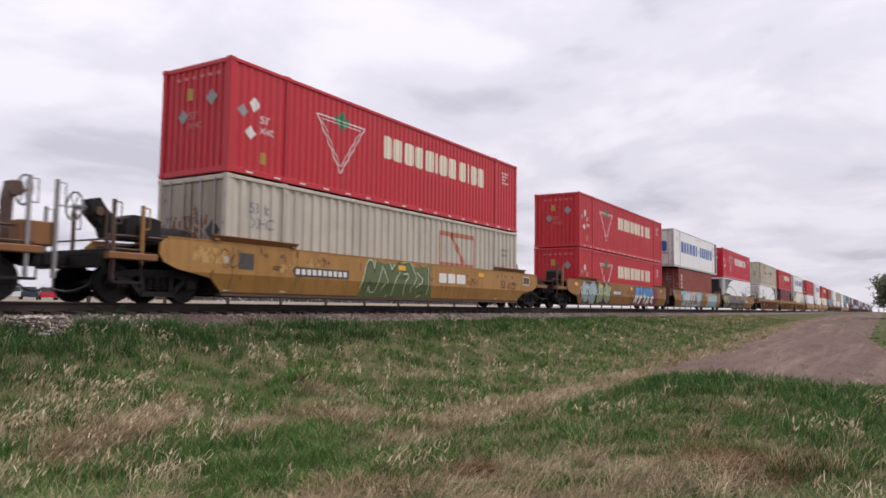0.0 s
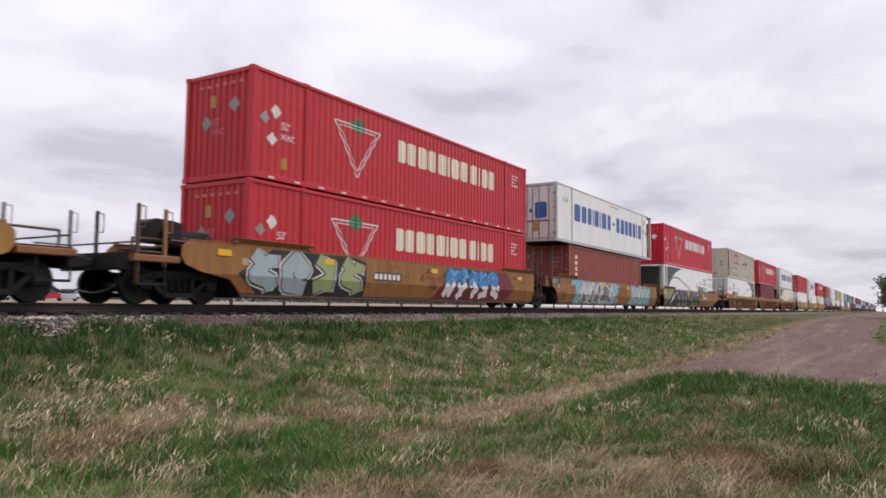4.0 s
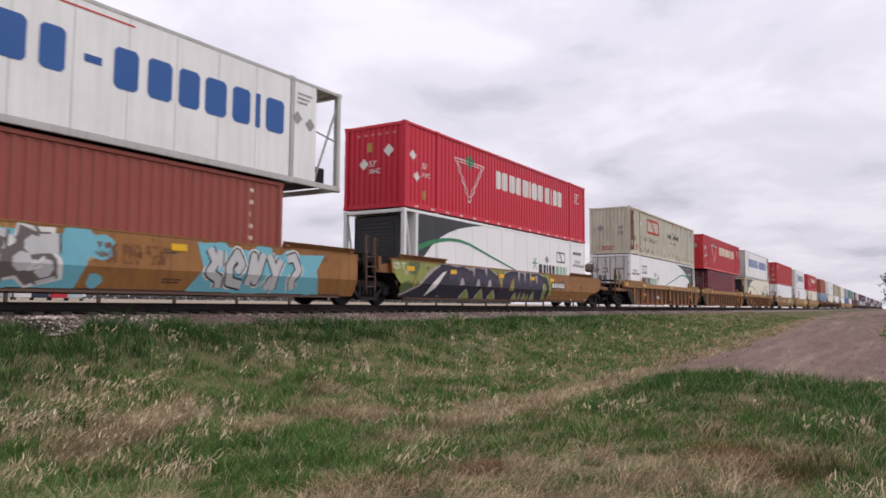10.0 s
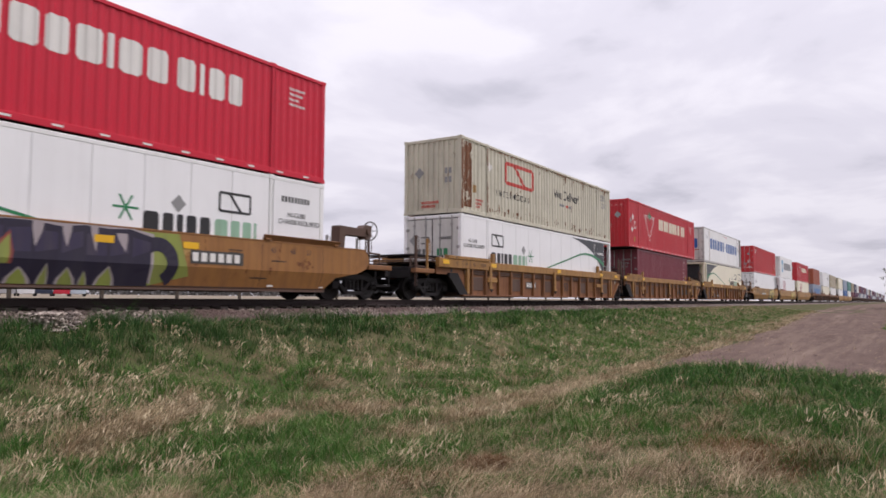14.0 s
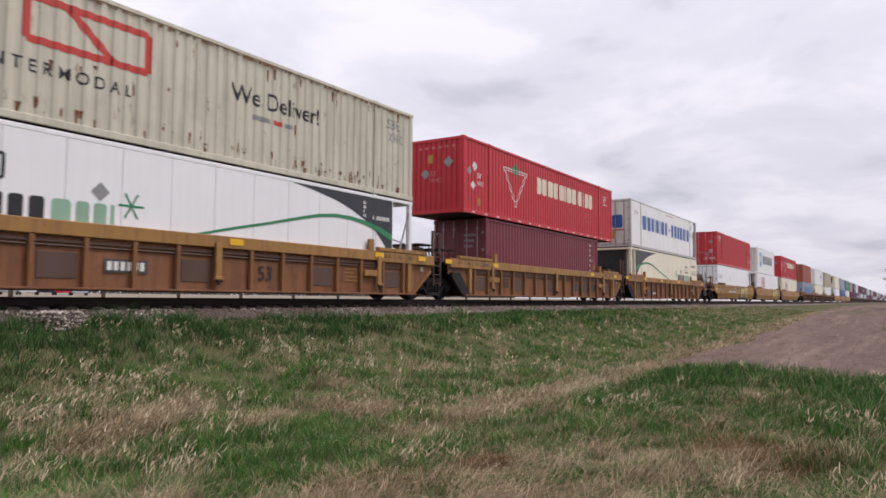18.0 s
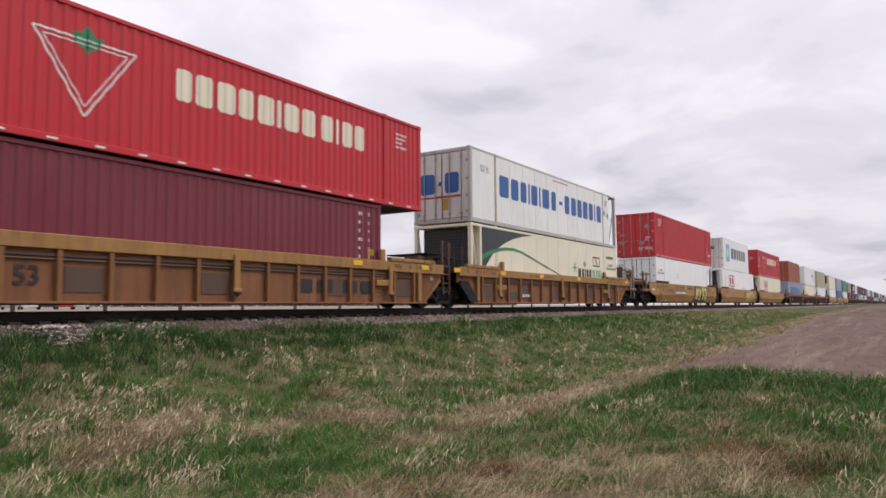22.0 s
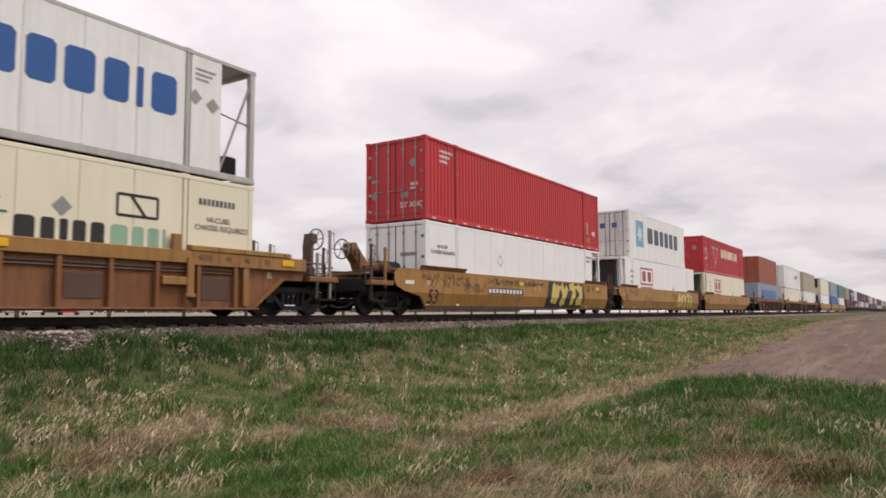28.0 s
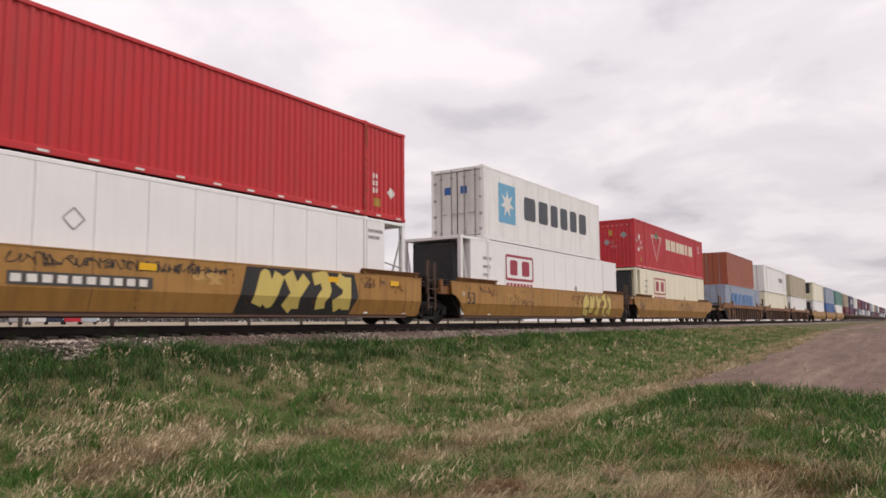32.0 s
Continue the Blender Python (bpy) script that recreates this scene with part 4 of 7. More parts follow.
def bogie_meshes():
    w = Shape()
    for side in (-1, 1):
        w.lathe([(r, side * (0.745 - a)) for r, a in TYRE], 1, (0, 0, 0), 22)
        w.lathe([(0.0, side * 0.99), (0.09, side * 0.99), (0.1, side * 0.9), (0.1, side * 0.74)], 1, (0, 0, 0), 10)
    w.bar((0, -0.7, 0), (0, 0.7, 0), 0.085, 10)
    for side in (-1, 1):            # lightening marks and chalk rings that show the turning
        for k in range(3):
            g = 2 * math.pi * k / 3
            w.box(0.2 * math.cos(g) - 0.03, 0.2 * math.cos(g) + 0.03, side * 0.81 - 0.012, side * 0.81 + 0.012, 0.2 * math.sin(g) - 0.03, 0.2 * math.sin(g) + 0.03)
    f = Shape()
    top = [(-1.12, 0.5), (-1.12, 0.6), (-0.85, 0.68), (-0.45, 0.74), (0.45, 0.74), (0.85, 0.68), (1.12, 0.6), (1.12, 0.5), (0.72, 0.53), (0.42, 0.6), (-0.42, 0.6), (-0.72, 0.53)]
    f.slab([(x, -0.07, z) for x, z in top], (0, 0.14, 0))
    for s in (-1, 1):
        f.slab([(s * 0.86, -0.07, 0.56), (s * 0.7, -0.07, 0.56), (s * 0.3, -0.07, 0.2), (s * 0.42, -0.07, 0.16)], (0, 0.14, 0))
        f.slab([(s * 0.42, -0.07, 0.62), (s * 0.32, -0.07, 0.62), (s * 0.32, -0.07, 0.2), (s * 0.42, -0.07, 0.2)], (0, 0.14, 0))
        f.box(s * 0.89 - 0.13, s * 0.89 + 0.13, -0.11, 0.09, 0.3, 0.54, 0.03)
    f.slab([(-0.42, -0.09, 0.14), (0.42, -0.09, 0.14), (0.38, -0.09, 0.25), (-0.38, -0.09, 0.25)], (0, 0.18, 0))
    sp = Shape()
    sp.lathe([(0.055 if k % 2 == 0 else 0.08, 0.278 + k * 0.0275) for k in range(11)], 2, (0, 0, 0), 8)
    b = Shape().box(-0.3, 0.3, -1.02, 1.02, 0.56, 0.72, 0.03).lathe([(0.0, 0.14), (0.3, 0.14), (0.3, 0.0)], 2, (0, 0, 0.7), 14)
    for key, sh in (("wheelset", w), ("side_frame", f), ("spring", sp), ("bolster", b)):
        BOGIE[key] = sh.mesh(key)
        BOGIE[key].materials.append(WHEEL if key == "wheelset" else BLACK)


bogie_meshes()


def bogie(car, x, turning):
    g = part("bogie", BOGIE["bolster"], None, car, "black cast-steel two-axle truck", at=(x, 0, 0))
    for side in (-1, 1):
        part("side_frame", BOGIE["side_frame"], None, g, at=(0, side * 1.0, 0))
        for dx in (-0.18, 0.0, 0.18):
            part("spring", BOGIE["spring"], None, g, at=(dx, side * 1.0, 0))
    for dx in (-0.89, 0.89):
        w = part("wheelset", BOGIE["wheelset"], None, g, at=(dx, 0, R_WHEEL))
        if turning:
            WHEELS.append((w, dx))
    return g


def side_depth(z):
    return -1.42 if z >= CREASE else -1.42 + 0.15 * (CREASE - z) / (CREASE - LOW)


def swap(p):
    return [(b, a) for a, b in p]


def side_mark(car, name, polys, material, label="", lift=0.006, flat=None):
    """Pieces in (x, z) on a well car's near side, bent over the crease of the plate."""
    sh = Shape()
    for poly in polys:
        for upper in (True, False):
            q = swap(clip(swap(poly), CREASE, upper))
            if len(q) > 2:
                sh.poly([(x, (flat if flat is not None else side_depth(z + (1e-5 if upper else -1e-5))) - lift, z) for x, z in q])
    ob = part(name, sh, material, car, label)
    return tagged(ob, kind="stuff") if name in FINE and len(polys) > 1 else ob


def brake_stand(car, x0, s, body, style):
    """Hand brake with its spoked wheel at a car's end; x0 is the well's end and s points outwards.
    style: slant (an arm that leans out), column (an upright stand) or reach (a level housing)."""
    X = lambda u: x0 + s * u
    if style == "slant":
        prof = [(1.2, 1.38), (2.62, 1.36), (2.72, 1.6), (3.0, 1.86), (3.06, 2.18), (2.84, 2.24), (2.66, 2.02), (2.3, 1.68), (1.2, 1.48)]
    elif style == "column":
        prof = [(2.7, 1.1), (2.96, 1.1), (2.95, 1.3), (2.88, 1.42), (2.89, 2.0), (3.05, 2.08), (3.05, 2.32), (2.86, 2.34), (2.8, 2.02), (2.8, 1.42), (2.7, 1.32)]
    else:
        prof = [(1.45, 1.5), (1.7, 1.5), (1.75, 1.98), (2.72, 1.98), (2.82, 1.9), (3.02, 1.98), (3.04, 2.34), (2.8, 2.36), (2.6, 2.22), (1.5, 2.24)]
    st = part("brake_stand", Shape().slab([(X(u), -0.62, z) for u, z in prof], (0, 0.34, 0)), body, car, "brake housing with a spoked hand wheel")
    ring = Shape()
    c = (X(3.3 if style == "slant" else 3.16), -0.45, 2.0 if style == "slant" else 2.2)
    for k in range(18):
        p, q = 2 * math.pi * k / 18, 2 * math.pi * (k + 1) / 18
        ring.bar((c[0], c[1] + 0.3 * math.cos(p), c[2] + 0.3 * math.sin(p)), (c[0], c[1] + 0.3 * math.cos(q), c[2] + 0.3 * math.sin(q)), 0.024, 5)
        if k % 3 == 0:
            ring.bar(c, (c[0], c[1] + 0.3 * math.cos(p), c[2] + 0.3 * math.sin(p)), 0.014, 5)
    ring.bar((X(3.02), c[1], c[2]), (c[0] + s * 0.04, c[1], c[2]), 0.05, 8)
    part("brake_wheel", ring, MARK_GREY, st, "spoked hand wheel")
    part("chain_guide", Shape().bar((X(2.7), -0.66, 1.1), (X(2.7), -0.66, 2.0), 0.03).lathe([(0.0, -0.03), (0.1, -0.03), (0.1, 0.03), (0.0, 0.03)], 1, (X(2.85), -0.65, c[2] - 0.06), 10), RIB_DARK, st)


def grab_post(car, x, y, z0, z1, mat):
    """Upright end post with a bent grab loop."""
    sh = Shape().box(x - 0.035, x + 0.035, y - 0.04, y + 0.04, z0, z1, 0.008)
    sh.bar((x + 0.03, y, z1 - 0.05), (x + 0.17, y, z1 - 0.05), 0.014, 5).bar((x + 0.17, y, z1 - 0.05), (x + 0.17, y, z1 - 0.5), 0.014, 5).bar((x + 0.17, y, z1 - 0.5), (x + 0.03, y, z1 - 0.5), 0.014, 5)
    part("grab_post", sh, mat, car, "steel end post with grab loop")


def ladder(car, x, y, mat, s=1):
    sh = Shape()
    for dx in (0, 0.42):
        sh.box(x + dx - 0.02, x + dx + 0.02, y - 0.03, y + 0.03, 0.45, 1.55)
    for k in range(4):
        sh.bar((x, y, 0.55 + 0.3 * k), (x + 0.42, y, 0.55 + 0.3 * k), 0.016, 5)
    part("ladder", sh, mat, car, "steel side ladder")


# outline of a smooth side's end: metres out from the well, height
ENDS = {"coupled": [(0.0, LOW), (0.45, 0.6), (1.4, 0.76), (1.78, 0.9), (1.9, 1.08), (1.88, 1.3), (1.7, SILL)],
        "joint": [(-0.25, LOW), (0.5, 0.95), (0.72, 1.05), (0.72, SILL)],
        "joint_right": [(0.66, LOW), (0.72, 0.4), (0.72, SILL)],
        "bare": [(-0.25, LOW), (0.45, 0.92), (0.8, 1.04), (0.85, SILL)]}


def well_car(label, kind, paint_mat, left, right, L=16.15, detail=2, chord=None, panel=None, brake=""):
    """left, right: joint (shares a truck with its neighbour), coupled, or bare (the neighbour carries the truck)."""
    c = tagged(new("well_car"), label, "rail car", "well cars of the train")
    chord, panel = chord or paint_mat, panel or paint_mat
    reach = {"coupled": 1.72, "joint": 0.72 if kind == "smooth" else 1.1, "bare": 0.85 if kind == "smooth" else 1.1}
    xl, xr = -reach[left], L + reach[right]
    for side in (-1, 1):
        S = lambda y: -side * y          # y is written for the near side
        sh = Shape()
        if kind == "smooth":
            out = [(-u, z) for u, z in ENDS[left]][::-1] + [(L + u, z) for u, z in ENDS[right + "_right" if right == "joint" else right]]
            for upper in (True, False):
                q = swap(clip(swap(out), CREASE, upper))
                sh.slab([(x, S(side_depth(z)), z) for x, z in q], (0, S(0.05), 0))
            part("side_plate", sh, paint_mat, c)
            part("bottom_flange", Shape().box(-0.05, L + 0.05, min(S(-1.3), S(-1.1)), max(S(-1.3), S(-1.1)), LOW - 0.05, LOW - 0.002), RIB_DARK, c)
            part("top_sill", Shape().box(xl, xr, min(S(-1.43), S(-1.33)), max(S(-1.43), S(-1.33)), SILL + 0.002, SILL + 0.03), chord, c)
            for a, b in ((-0.5, 2.35), (L - 2.35, L + 0.5)):
                part("guide_plate", Shape().slab([(a, S(-1.405), SILL + 0.033), (b, S(-1.405), SILL + 0.033), (b + 0.03, S(-1.5), SILL + 0.165), (a - 0.03, S(-1.5), SILL + 0.165)], (0, S(0.03), 0.012)), GOLD_DIRTY, c, "flared container guide plate")
                if detail > 1 and side < 0:
                    for q in (a + 0.05, b - 0.2):
                        part("guide_bracket", Shape().box(q, q + 0.16, -1.47, -1.4, SILL + 0.033, SILL + 0.09, 0.01), GOLD_DIRTY, c)
        else:
            pan = [(-0.1, LOW - 0.05), (L + 0.1, LOW - 0.05), (L + 0.95, 0.9), (xr, 0.9), (xr, 1.22), (xl, 1.22), (xl, 0.9), (-0.95, 0.9)]
            sh.slab([(x, S(-1.33), z) for x, z in pan], (0, S(0.04), 0))
            part("side_plate", sh, panel, c)
            lo_y, hi_y = sorted((S(-1.45), S(-1.29)))
            part("top_chord", Shape().box(1.9, L - 1.9, lo_y, hi_y, 1.17, 1.46, 0.015), chord, c)
            for a, b in ((xl, 1.897), (L - 1.897, xr)):
                part("end_chord", Shape().box(a, b, lo_y, hi_y, 1.14, 1.47, 0.015), chord, c)
                g0, g1 = (a + 0.55, b + 0.05) if a < 5 else (a - 0.05, b - 0.55)
                for k in range(4):
                    u, v = g0 + (g1 - g0) * k / 4 + 0.014, g0 + (g1 - g0) * (k + 1) / 4 - 0.014
                    flat_lid = k == (0 if a < 5 else 3)
                    gb = part("guide_block", Shape().slab([(u, S(-1.475), 1.475), (u, S(-1.475), 1.57), (u, S(-1.31), 1.6), (u, S(-1.31), 1.475)], (v - u, 0, 0)), chord, c)
                    if flat_lid and detail > 1 and side < 0:
                        part("socket_hole", Shape().lathe([(0.0, -1.4785), (0.035, -1.4785), (0.035, -1.46)], 1, (u + 0.72 * (v - u), 0, 1.525), 10), MARK_BLACK, gb, "dark round hole")
            part("bottom_flange", Shape().box(-0.1, L + 0.1, lo_y, hi_y, LOW - 0.1, LOW - 0.052, 0.008), panel, c)
            n = 15
            rib = Shape().box(-0.05, 0.05, min(S(-1.44), S(-1.332)), max(S(-1.44), S(-1.332)), LOW - 0.05, 1.165, 0.01).mesh("rib")
            rib.materials.append(paint_mat)
            xs = [0.62 + (L - 1.24) * k / (n - 1) for k in range(n)]
            for x in (xs if detail and side < 0 else xs[::2] if side < 0 else xs[::4] if detail else ()):
                part("rib", rib, None, c, at=(x, 0, 0))
            for s, x0 in ((-1, 0.0), (1, L)):
                g = [(x0 + s * 0.02, LOW - 0.05), (x0 - s * 0.1, LOW - 0.05), (x0 + s * 0.85, 0.98), (x0 + s * 1.0, 0.92)]
                part("end_gusset", Shape().slab([(x, S(-1.43), z) for x, z in (g if s > 0 else [(x0 - 0.28, LOW - 0.05), (x0 + 0.3, LOW - 0.05), (x0 - 0.45, 0.96), (x0 - 1.0, 0.96), (x0 - 1.0, 0.8)])], (0, S(0.1), 0)), paint_mat if s > 0 else BLACK, c)
                for x in (x0 - s * 0.3,):
                    part("end_rib", Shape().box(x - 0.09, x + 0.09, min(S(-1.44), S(-1.332)), max(S(-1.44), S(-1.332)), LOW, 1.138, 0.01), chord, c)
            if detail > 1 and side < 0:
                for x, words in ((-0.6, "53"), (0.05, "48"), (0.6, "45"), (1.2, "40/20"), (L - 1.75, "40/20"), (L - 0.95, "45"), (L - 0.4, "48"), (L + 0.25, "53")):
                    side_mark(c, "stencil", text_polys(words, x, 1.26, 0.12), RIB_DARK, flat=-1.452)
                for x in (-0.12, 0.42, 1.05, L - 1.15, L - 0.55, L + 0.08):
                    side_mark(c, "chord_seam", [rect(x, x + 0.016, 1.16, 1.46)], RIB_DARK, flat=-1.4505)
                for x in (-0.75, L + 0.6):
                    side_mark(c, "access_hole", [disc(x, 1.05, 0.075, 10)], MARK_BLACK, "dark round opening", flat=-1.334)
                side_mark(c, "pale_patch", [rect(L + 0.45, L + 0.62, 0.93, 1.08)], TAN, flat=-1.334)
                part("ledge", Shape().box(0.1, L - 0.1, -1.385, -1.332, 1.04, 1.09).bar((0.1, -1.36, 0.98), (L - 0.1, -1.36, 0.98), 0.022), RIB_DARK, c, "dark pipe and ledge under the chord")
                for k in (0, 3, 6, 10, 13):
                    part("cover_plate", Shape().box(xs[k] + 0.14, xs[k + 1] - 0.14, -1.345, -1.331, 0.36, 0.86, 0.004), RIB_DARK, c, "dark grimy cover plate")
            if detail and (side < 0 or detail > 1):
                for x in (0.62 + 1.05 * 1.5, L - 0.62 - 1.05 * 1.5):
                    part("step_box", Shape().box(x - 0.45, x + 0.3, min(S(-1.47), S(-1.335)), max(S(-1.47), S(-1.335)), 0.68, 0.86, 0.015), chord, c)
                for x in (2.25, L - 2.3):
                    part("latch_bracket", Shape().box(x - 0.1, x + 0.12, min(S(-1.45), S(-1.34)), max(S(-1.45), S(-1.34)), 1.462, 1.8, 0.02), chord, c)
                for x in (1.95, L * 0.5, L - 1.95):
                    part("lift_bracket", Shape().box(x - 0.09, x + 0.09, min(S(-1.5), S(-1.452)), max(S(-1.5), S(-1.452)), 0.5, 1.3, 0.012).box(x - 0.12, x + 0.12, min(S(-1.52), S(-1.452)), max(S(-1.52), S(-1.452)), 0.42, 0.5, 0.01), chord, c)
                    if side < 0 and detail > 1:
                        part("hook", Shape().box(x - 0.07, x + 0.1, -1.53, -1.47, 0.36, 0.415, 0.01).bar((x, -1.505, 0.36), (x, -1.505, 0.3), 0.03, 8), BLACK, c, "dark hanging hook")
    for s, x0, state in ((-1, 0.0, left), (1, L, right)):
        X = lambda u: x0 + s * u
        a, b = sorted((X(0.02), X(0.12)))
        part("end_bulkhead", Shape().box(a, b, -1.26, 1.26, 0.3, 1.3), BLACK, c)
        a, b = sorted((X(0.12), X(reach[state] - 0.03)))
        part("end_deck", Shape().box(a, b, -1.28, 1.28, 1.3, 1.36, 0.01), RIB_DARK, c)
        a, b = sorted((X(0.12), X(2.9 if state == "coupled" else 1.66)))
        part("draft_sill", Shape().box(a, b, -0.36, 0.36, 0.78, 1.12, 0.03), BLACK, c)
        if state == "coupled":
            a, b = sorted((X(1.3), X(3.15)))
            part("end_platform", Shape().box(a, b, -1.15, 1.15, 0.98, 1.1, 0.01), BLACK, c)
            a, b = sorted((X(3.0), X(3.15)))
            part("end_sill", Shape().box(a, b, -1.2, 1.2, 0.72, 0.977, 0.015), BLACK, c)
            a, b = sorted((X(1.93), X(3.08)))
            part("step_beam", Shape().box(a, b, -1.4, -1.2, 0.9, 1.05, 0.02), GOLD_DIRTY, c, "grimy step beam")
            a, b = sorted((X(2.3), X(2.98)))
            part("tread", Shape().box(a, b, -1.4, -1.18, 0.4, 0.45).bar((a, -1.36, 0.42), (a, -1.36, 0.86), 0.02).bar((b, -1.36, 0.42), (b, -1.36, 0.86), 0.02), BLACK, c)
            a, b = sorted((X(2.9), X(3.42)))
            cp = part("coupler", Shape().box(a, b, -0.09, 0.09, 0.78, 0.98, 0.03), BLACK, c)
            a, b = sorted((X(3.4), X(3.72)))
            part("knuckle", Shape().box(a, b, -0.17, 0.15, 0.72, 1.04, 0.05), BLACK, cp)
            hose = Shape()
            pts = [(X(2.6 + 1.1 * k / 9), -0.75 + 0.04 * k, 0.9 - 0.56 * math.sin(math.pi * (k + 1) / 14) - 0.02 * k) for k in range(10)]
            for p, q in zip(pts, pts[1:]):
                hose.bar(p, q, 0.028, 6)
            part("brake_hose", hose, MARK_BLACK, c)
            if not detail:
                bogie(c, X(1.66), False)
                continue
            if s < 0:
                grab_post(c, X(2.96), -1.32, 0.45, 2.14, RIB_DARK)
                grab_post(c, X(2.28), -1.32, 0.82, 2.08, CHORD)
            elif "r" in brake and kind == "ribbed":
                grab_post(c, X(2.8), -1.32, 0.45, 2.36, STEEL)
                grab_post(c, X(3.33) if "t" in brake else X(2.3), -1.32, 0.45, 2.36 if "t" in brake else 1.7, STEEL)
                if "t" in brake:
                    part("end_box", Shape().box(X(2.7), X(3.4), -1.3, -0.9, 1.07, 1.52, 0.02), GOLD_DIRTY, c, "grimy ochre end box")
            grab_post(c, X(2.96), 1.2, 1.1, 2.14, STEEL)
            grab_post(c, X(2.3), 1.2, 1.1, 2.2, RIB_DARK)
            part("cross_rail", Shape().bar((X(2.96), -1.3, 1.32), (X(2.96), 1.2, 1.32), 0.022).bar((X(2.28), -1.3, 1.12), (X(2.96), -1.3, 1.12), 0.02), RIB_DARK, c)
            a, b = sorted((X(1.62), X(2.5)))
            cut = 0.28 if "g" in brake else 0.0
            vb = None if s > 0 or kind == "ribbed" else part("valve_box", Shape().slab([(a, -1.05, 1.36), (b, -1.05, 1.36), (b, -1.05, 1.82 - cut), (b - 0.2, -1.05, 1.88 - cut), (a + 0.18, -1.05, 1.9 - cut), (a, -1.05, 1.8 - cut)], (0, 0.5, 0)), GOLD_DIRTY if cut else BLACK, c, "grimy brake valve housing")
            if vb:
                part("valve_cap", Shape().lathe([(0.0, -0.1), (0.14, -0.1), (0.17, 0.0), (0.17, 0.1)], 1, ((a + b) / 2, -1.1, 1.6 - 0.4 * cut), 12), RIB_DARK if cut else BLACK, vb)
            if s < 0 and kind == "ribbed":
                wk = part("walkway", Shape().box(X(2.85), X(1.2), -1.1, 0.9, 1.5, 1.54), BLACK, c, "black crossover walkway")
                for u in (1.35, 2.7):
                    part("walkway_leg", Shape().bar((X(u), -0.98, 1.1), (X(u), -0.98, 1.5), 0.025), RIB_DARK, wk)
            a, b = sorted((X(0.3), X(1.55)))
            if vb:
                part("air_tank", Shape().lathe([(0.0, a), (0.16, a + 0.03), (0.2, a + 0.12), (0.2, b - 0.12), (0.16, b - 0.03), (0.0, b)], 0, (0, -0.35, 1.57), 14), BLACK, c, "black brake air reservoir")
            part("pipe_rack", Shape().bar((X(0.2), -1.05, 1.45), (X(2.9), -1.05, 1.42), 0.03).bar((X(0.2), -0.9, 1.42), (X(1.7), -0.95, 1.52), 0.025).bar((X(0.9), -1.05, 1.36), (X(0.9), -1.05, 1.6), 0.03).bar((X(2.9), -1.05, 1.42), (X(2.9), -1.05, 1.1), 0.03), RIB_DARK, c)
            if "l" in brake and s < 0 or "r" in brake and s > 0:
                brake_stand(c, x0, s, GOLD_DIRTY if "g" in brake else RIB_DARK if s > 0 else BLACK, "reach" if "h" in brake else "slant" if s < 0 else "column")
        elif detail:
            if s > 0:
                low = 0.3 if kind == "smooth" else 0.0
                grab_post(c, X(1.2), -1.32, 0.98, 2.35 - 0.8 * low, RIB_DARK)
                grab_post(c, X(1.62), -1.32, 0.98, 2.3 - 0.8 * low, RIB_DARK)
                a, b = sorted((X(0.3), X(1.5)))
                part("valve_box", Shape().slab([(a, -0.9, 1.36), (b, -0.9, 1.36), (b, -0.9, 1.6 - 0.5 * low), (b - 0.25, -0.9, 1.78 - low), (a + 0.1, -0.9, 1.8 - low)], (0, 0.6, 0)), RIB_DARK, c, "brown brake valve housing")
                ladder(c, X(1.2), -1.36, RIB_DARK)
                wk = part("walkway", Shape().box(X(0.7), X(1.62), -1.1, 0.7, 1.86 - low, 1.9 - low), BLACK, c, "raised black crossover walkway")
                for u in (0.85, 1.5):
                    part("walkway_leg", Shape().bar((X(u), -0.98, 1.36), (X(u), -0.98, 1.86 - low), 0.025), RIB_DARK, wk)
            else:
                low = 0.24 if kind == "smooth" else 0.0
                wk = part("walkway", Shape().box(X(1.5), X(0.35), -1.1, 0.7, 1.76 - low, 1.8 - low), BLACK, c, "raised black crossover walkway")
                for u in (0.45, 1.4):
                    part("walkway_leg", Shape().bar((X(u), -0.98, 1.36), (X(u), -0.98, 1.76 - low), 0.025), RIB_DARK, wk)
                if kind == "ribbed":
                    part("handrail", Shape().bar((X(0.45), -1.15, 1.36), (X(0.45), -1.15, 2.25), 0.025), RIB_DARK, c)
                    part("handrail", Shape().bar((X(1.0), -1.15, 1.36), (X(1.0), -1.15, 1.95), 0.02), RIB_DARK, c)
                else:
                    part("cover_plate", Shape().slab([(X(0.3), -1.3, 1.0), (X(1.5), -1.3, 1.02), (X(1.5), -1.3, 1.18), (X(0.9), -1.3, 1.3), (X(0.3), -1.3, 1.34)], (0, 0.12, 0)), GOLD_DIRTY, c, "grimy brown end plate")
                    part("pin_bracket", Shape().box(min(X(1.3), X(1.45)), max(X(1.3), X(1.45)), -1.38, -1.24, 1.1, 1.5, 0.02), GOLD_DIRTY, c)
        if state in ("joint", "coupled"):
            bogie(c, X(1.66), detail > 1)
        if detail > 1:
            a, b = sorted((X(0.0), X(0.7)))
            part("wheel_guard", Shape().slab([(X(-0.2), -1.25, 0.28), (X(0.02), -1.25, 0.28), (X(0.62), -1.25, 0.96), (X(0.62), -1.25, 1.06), (X(-0.2), -1.25, 1.06)], (0, 2.5, 0)), BLACK, c)
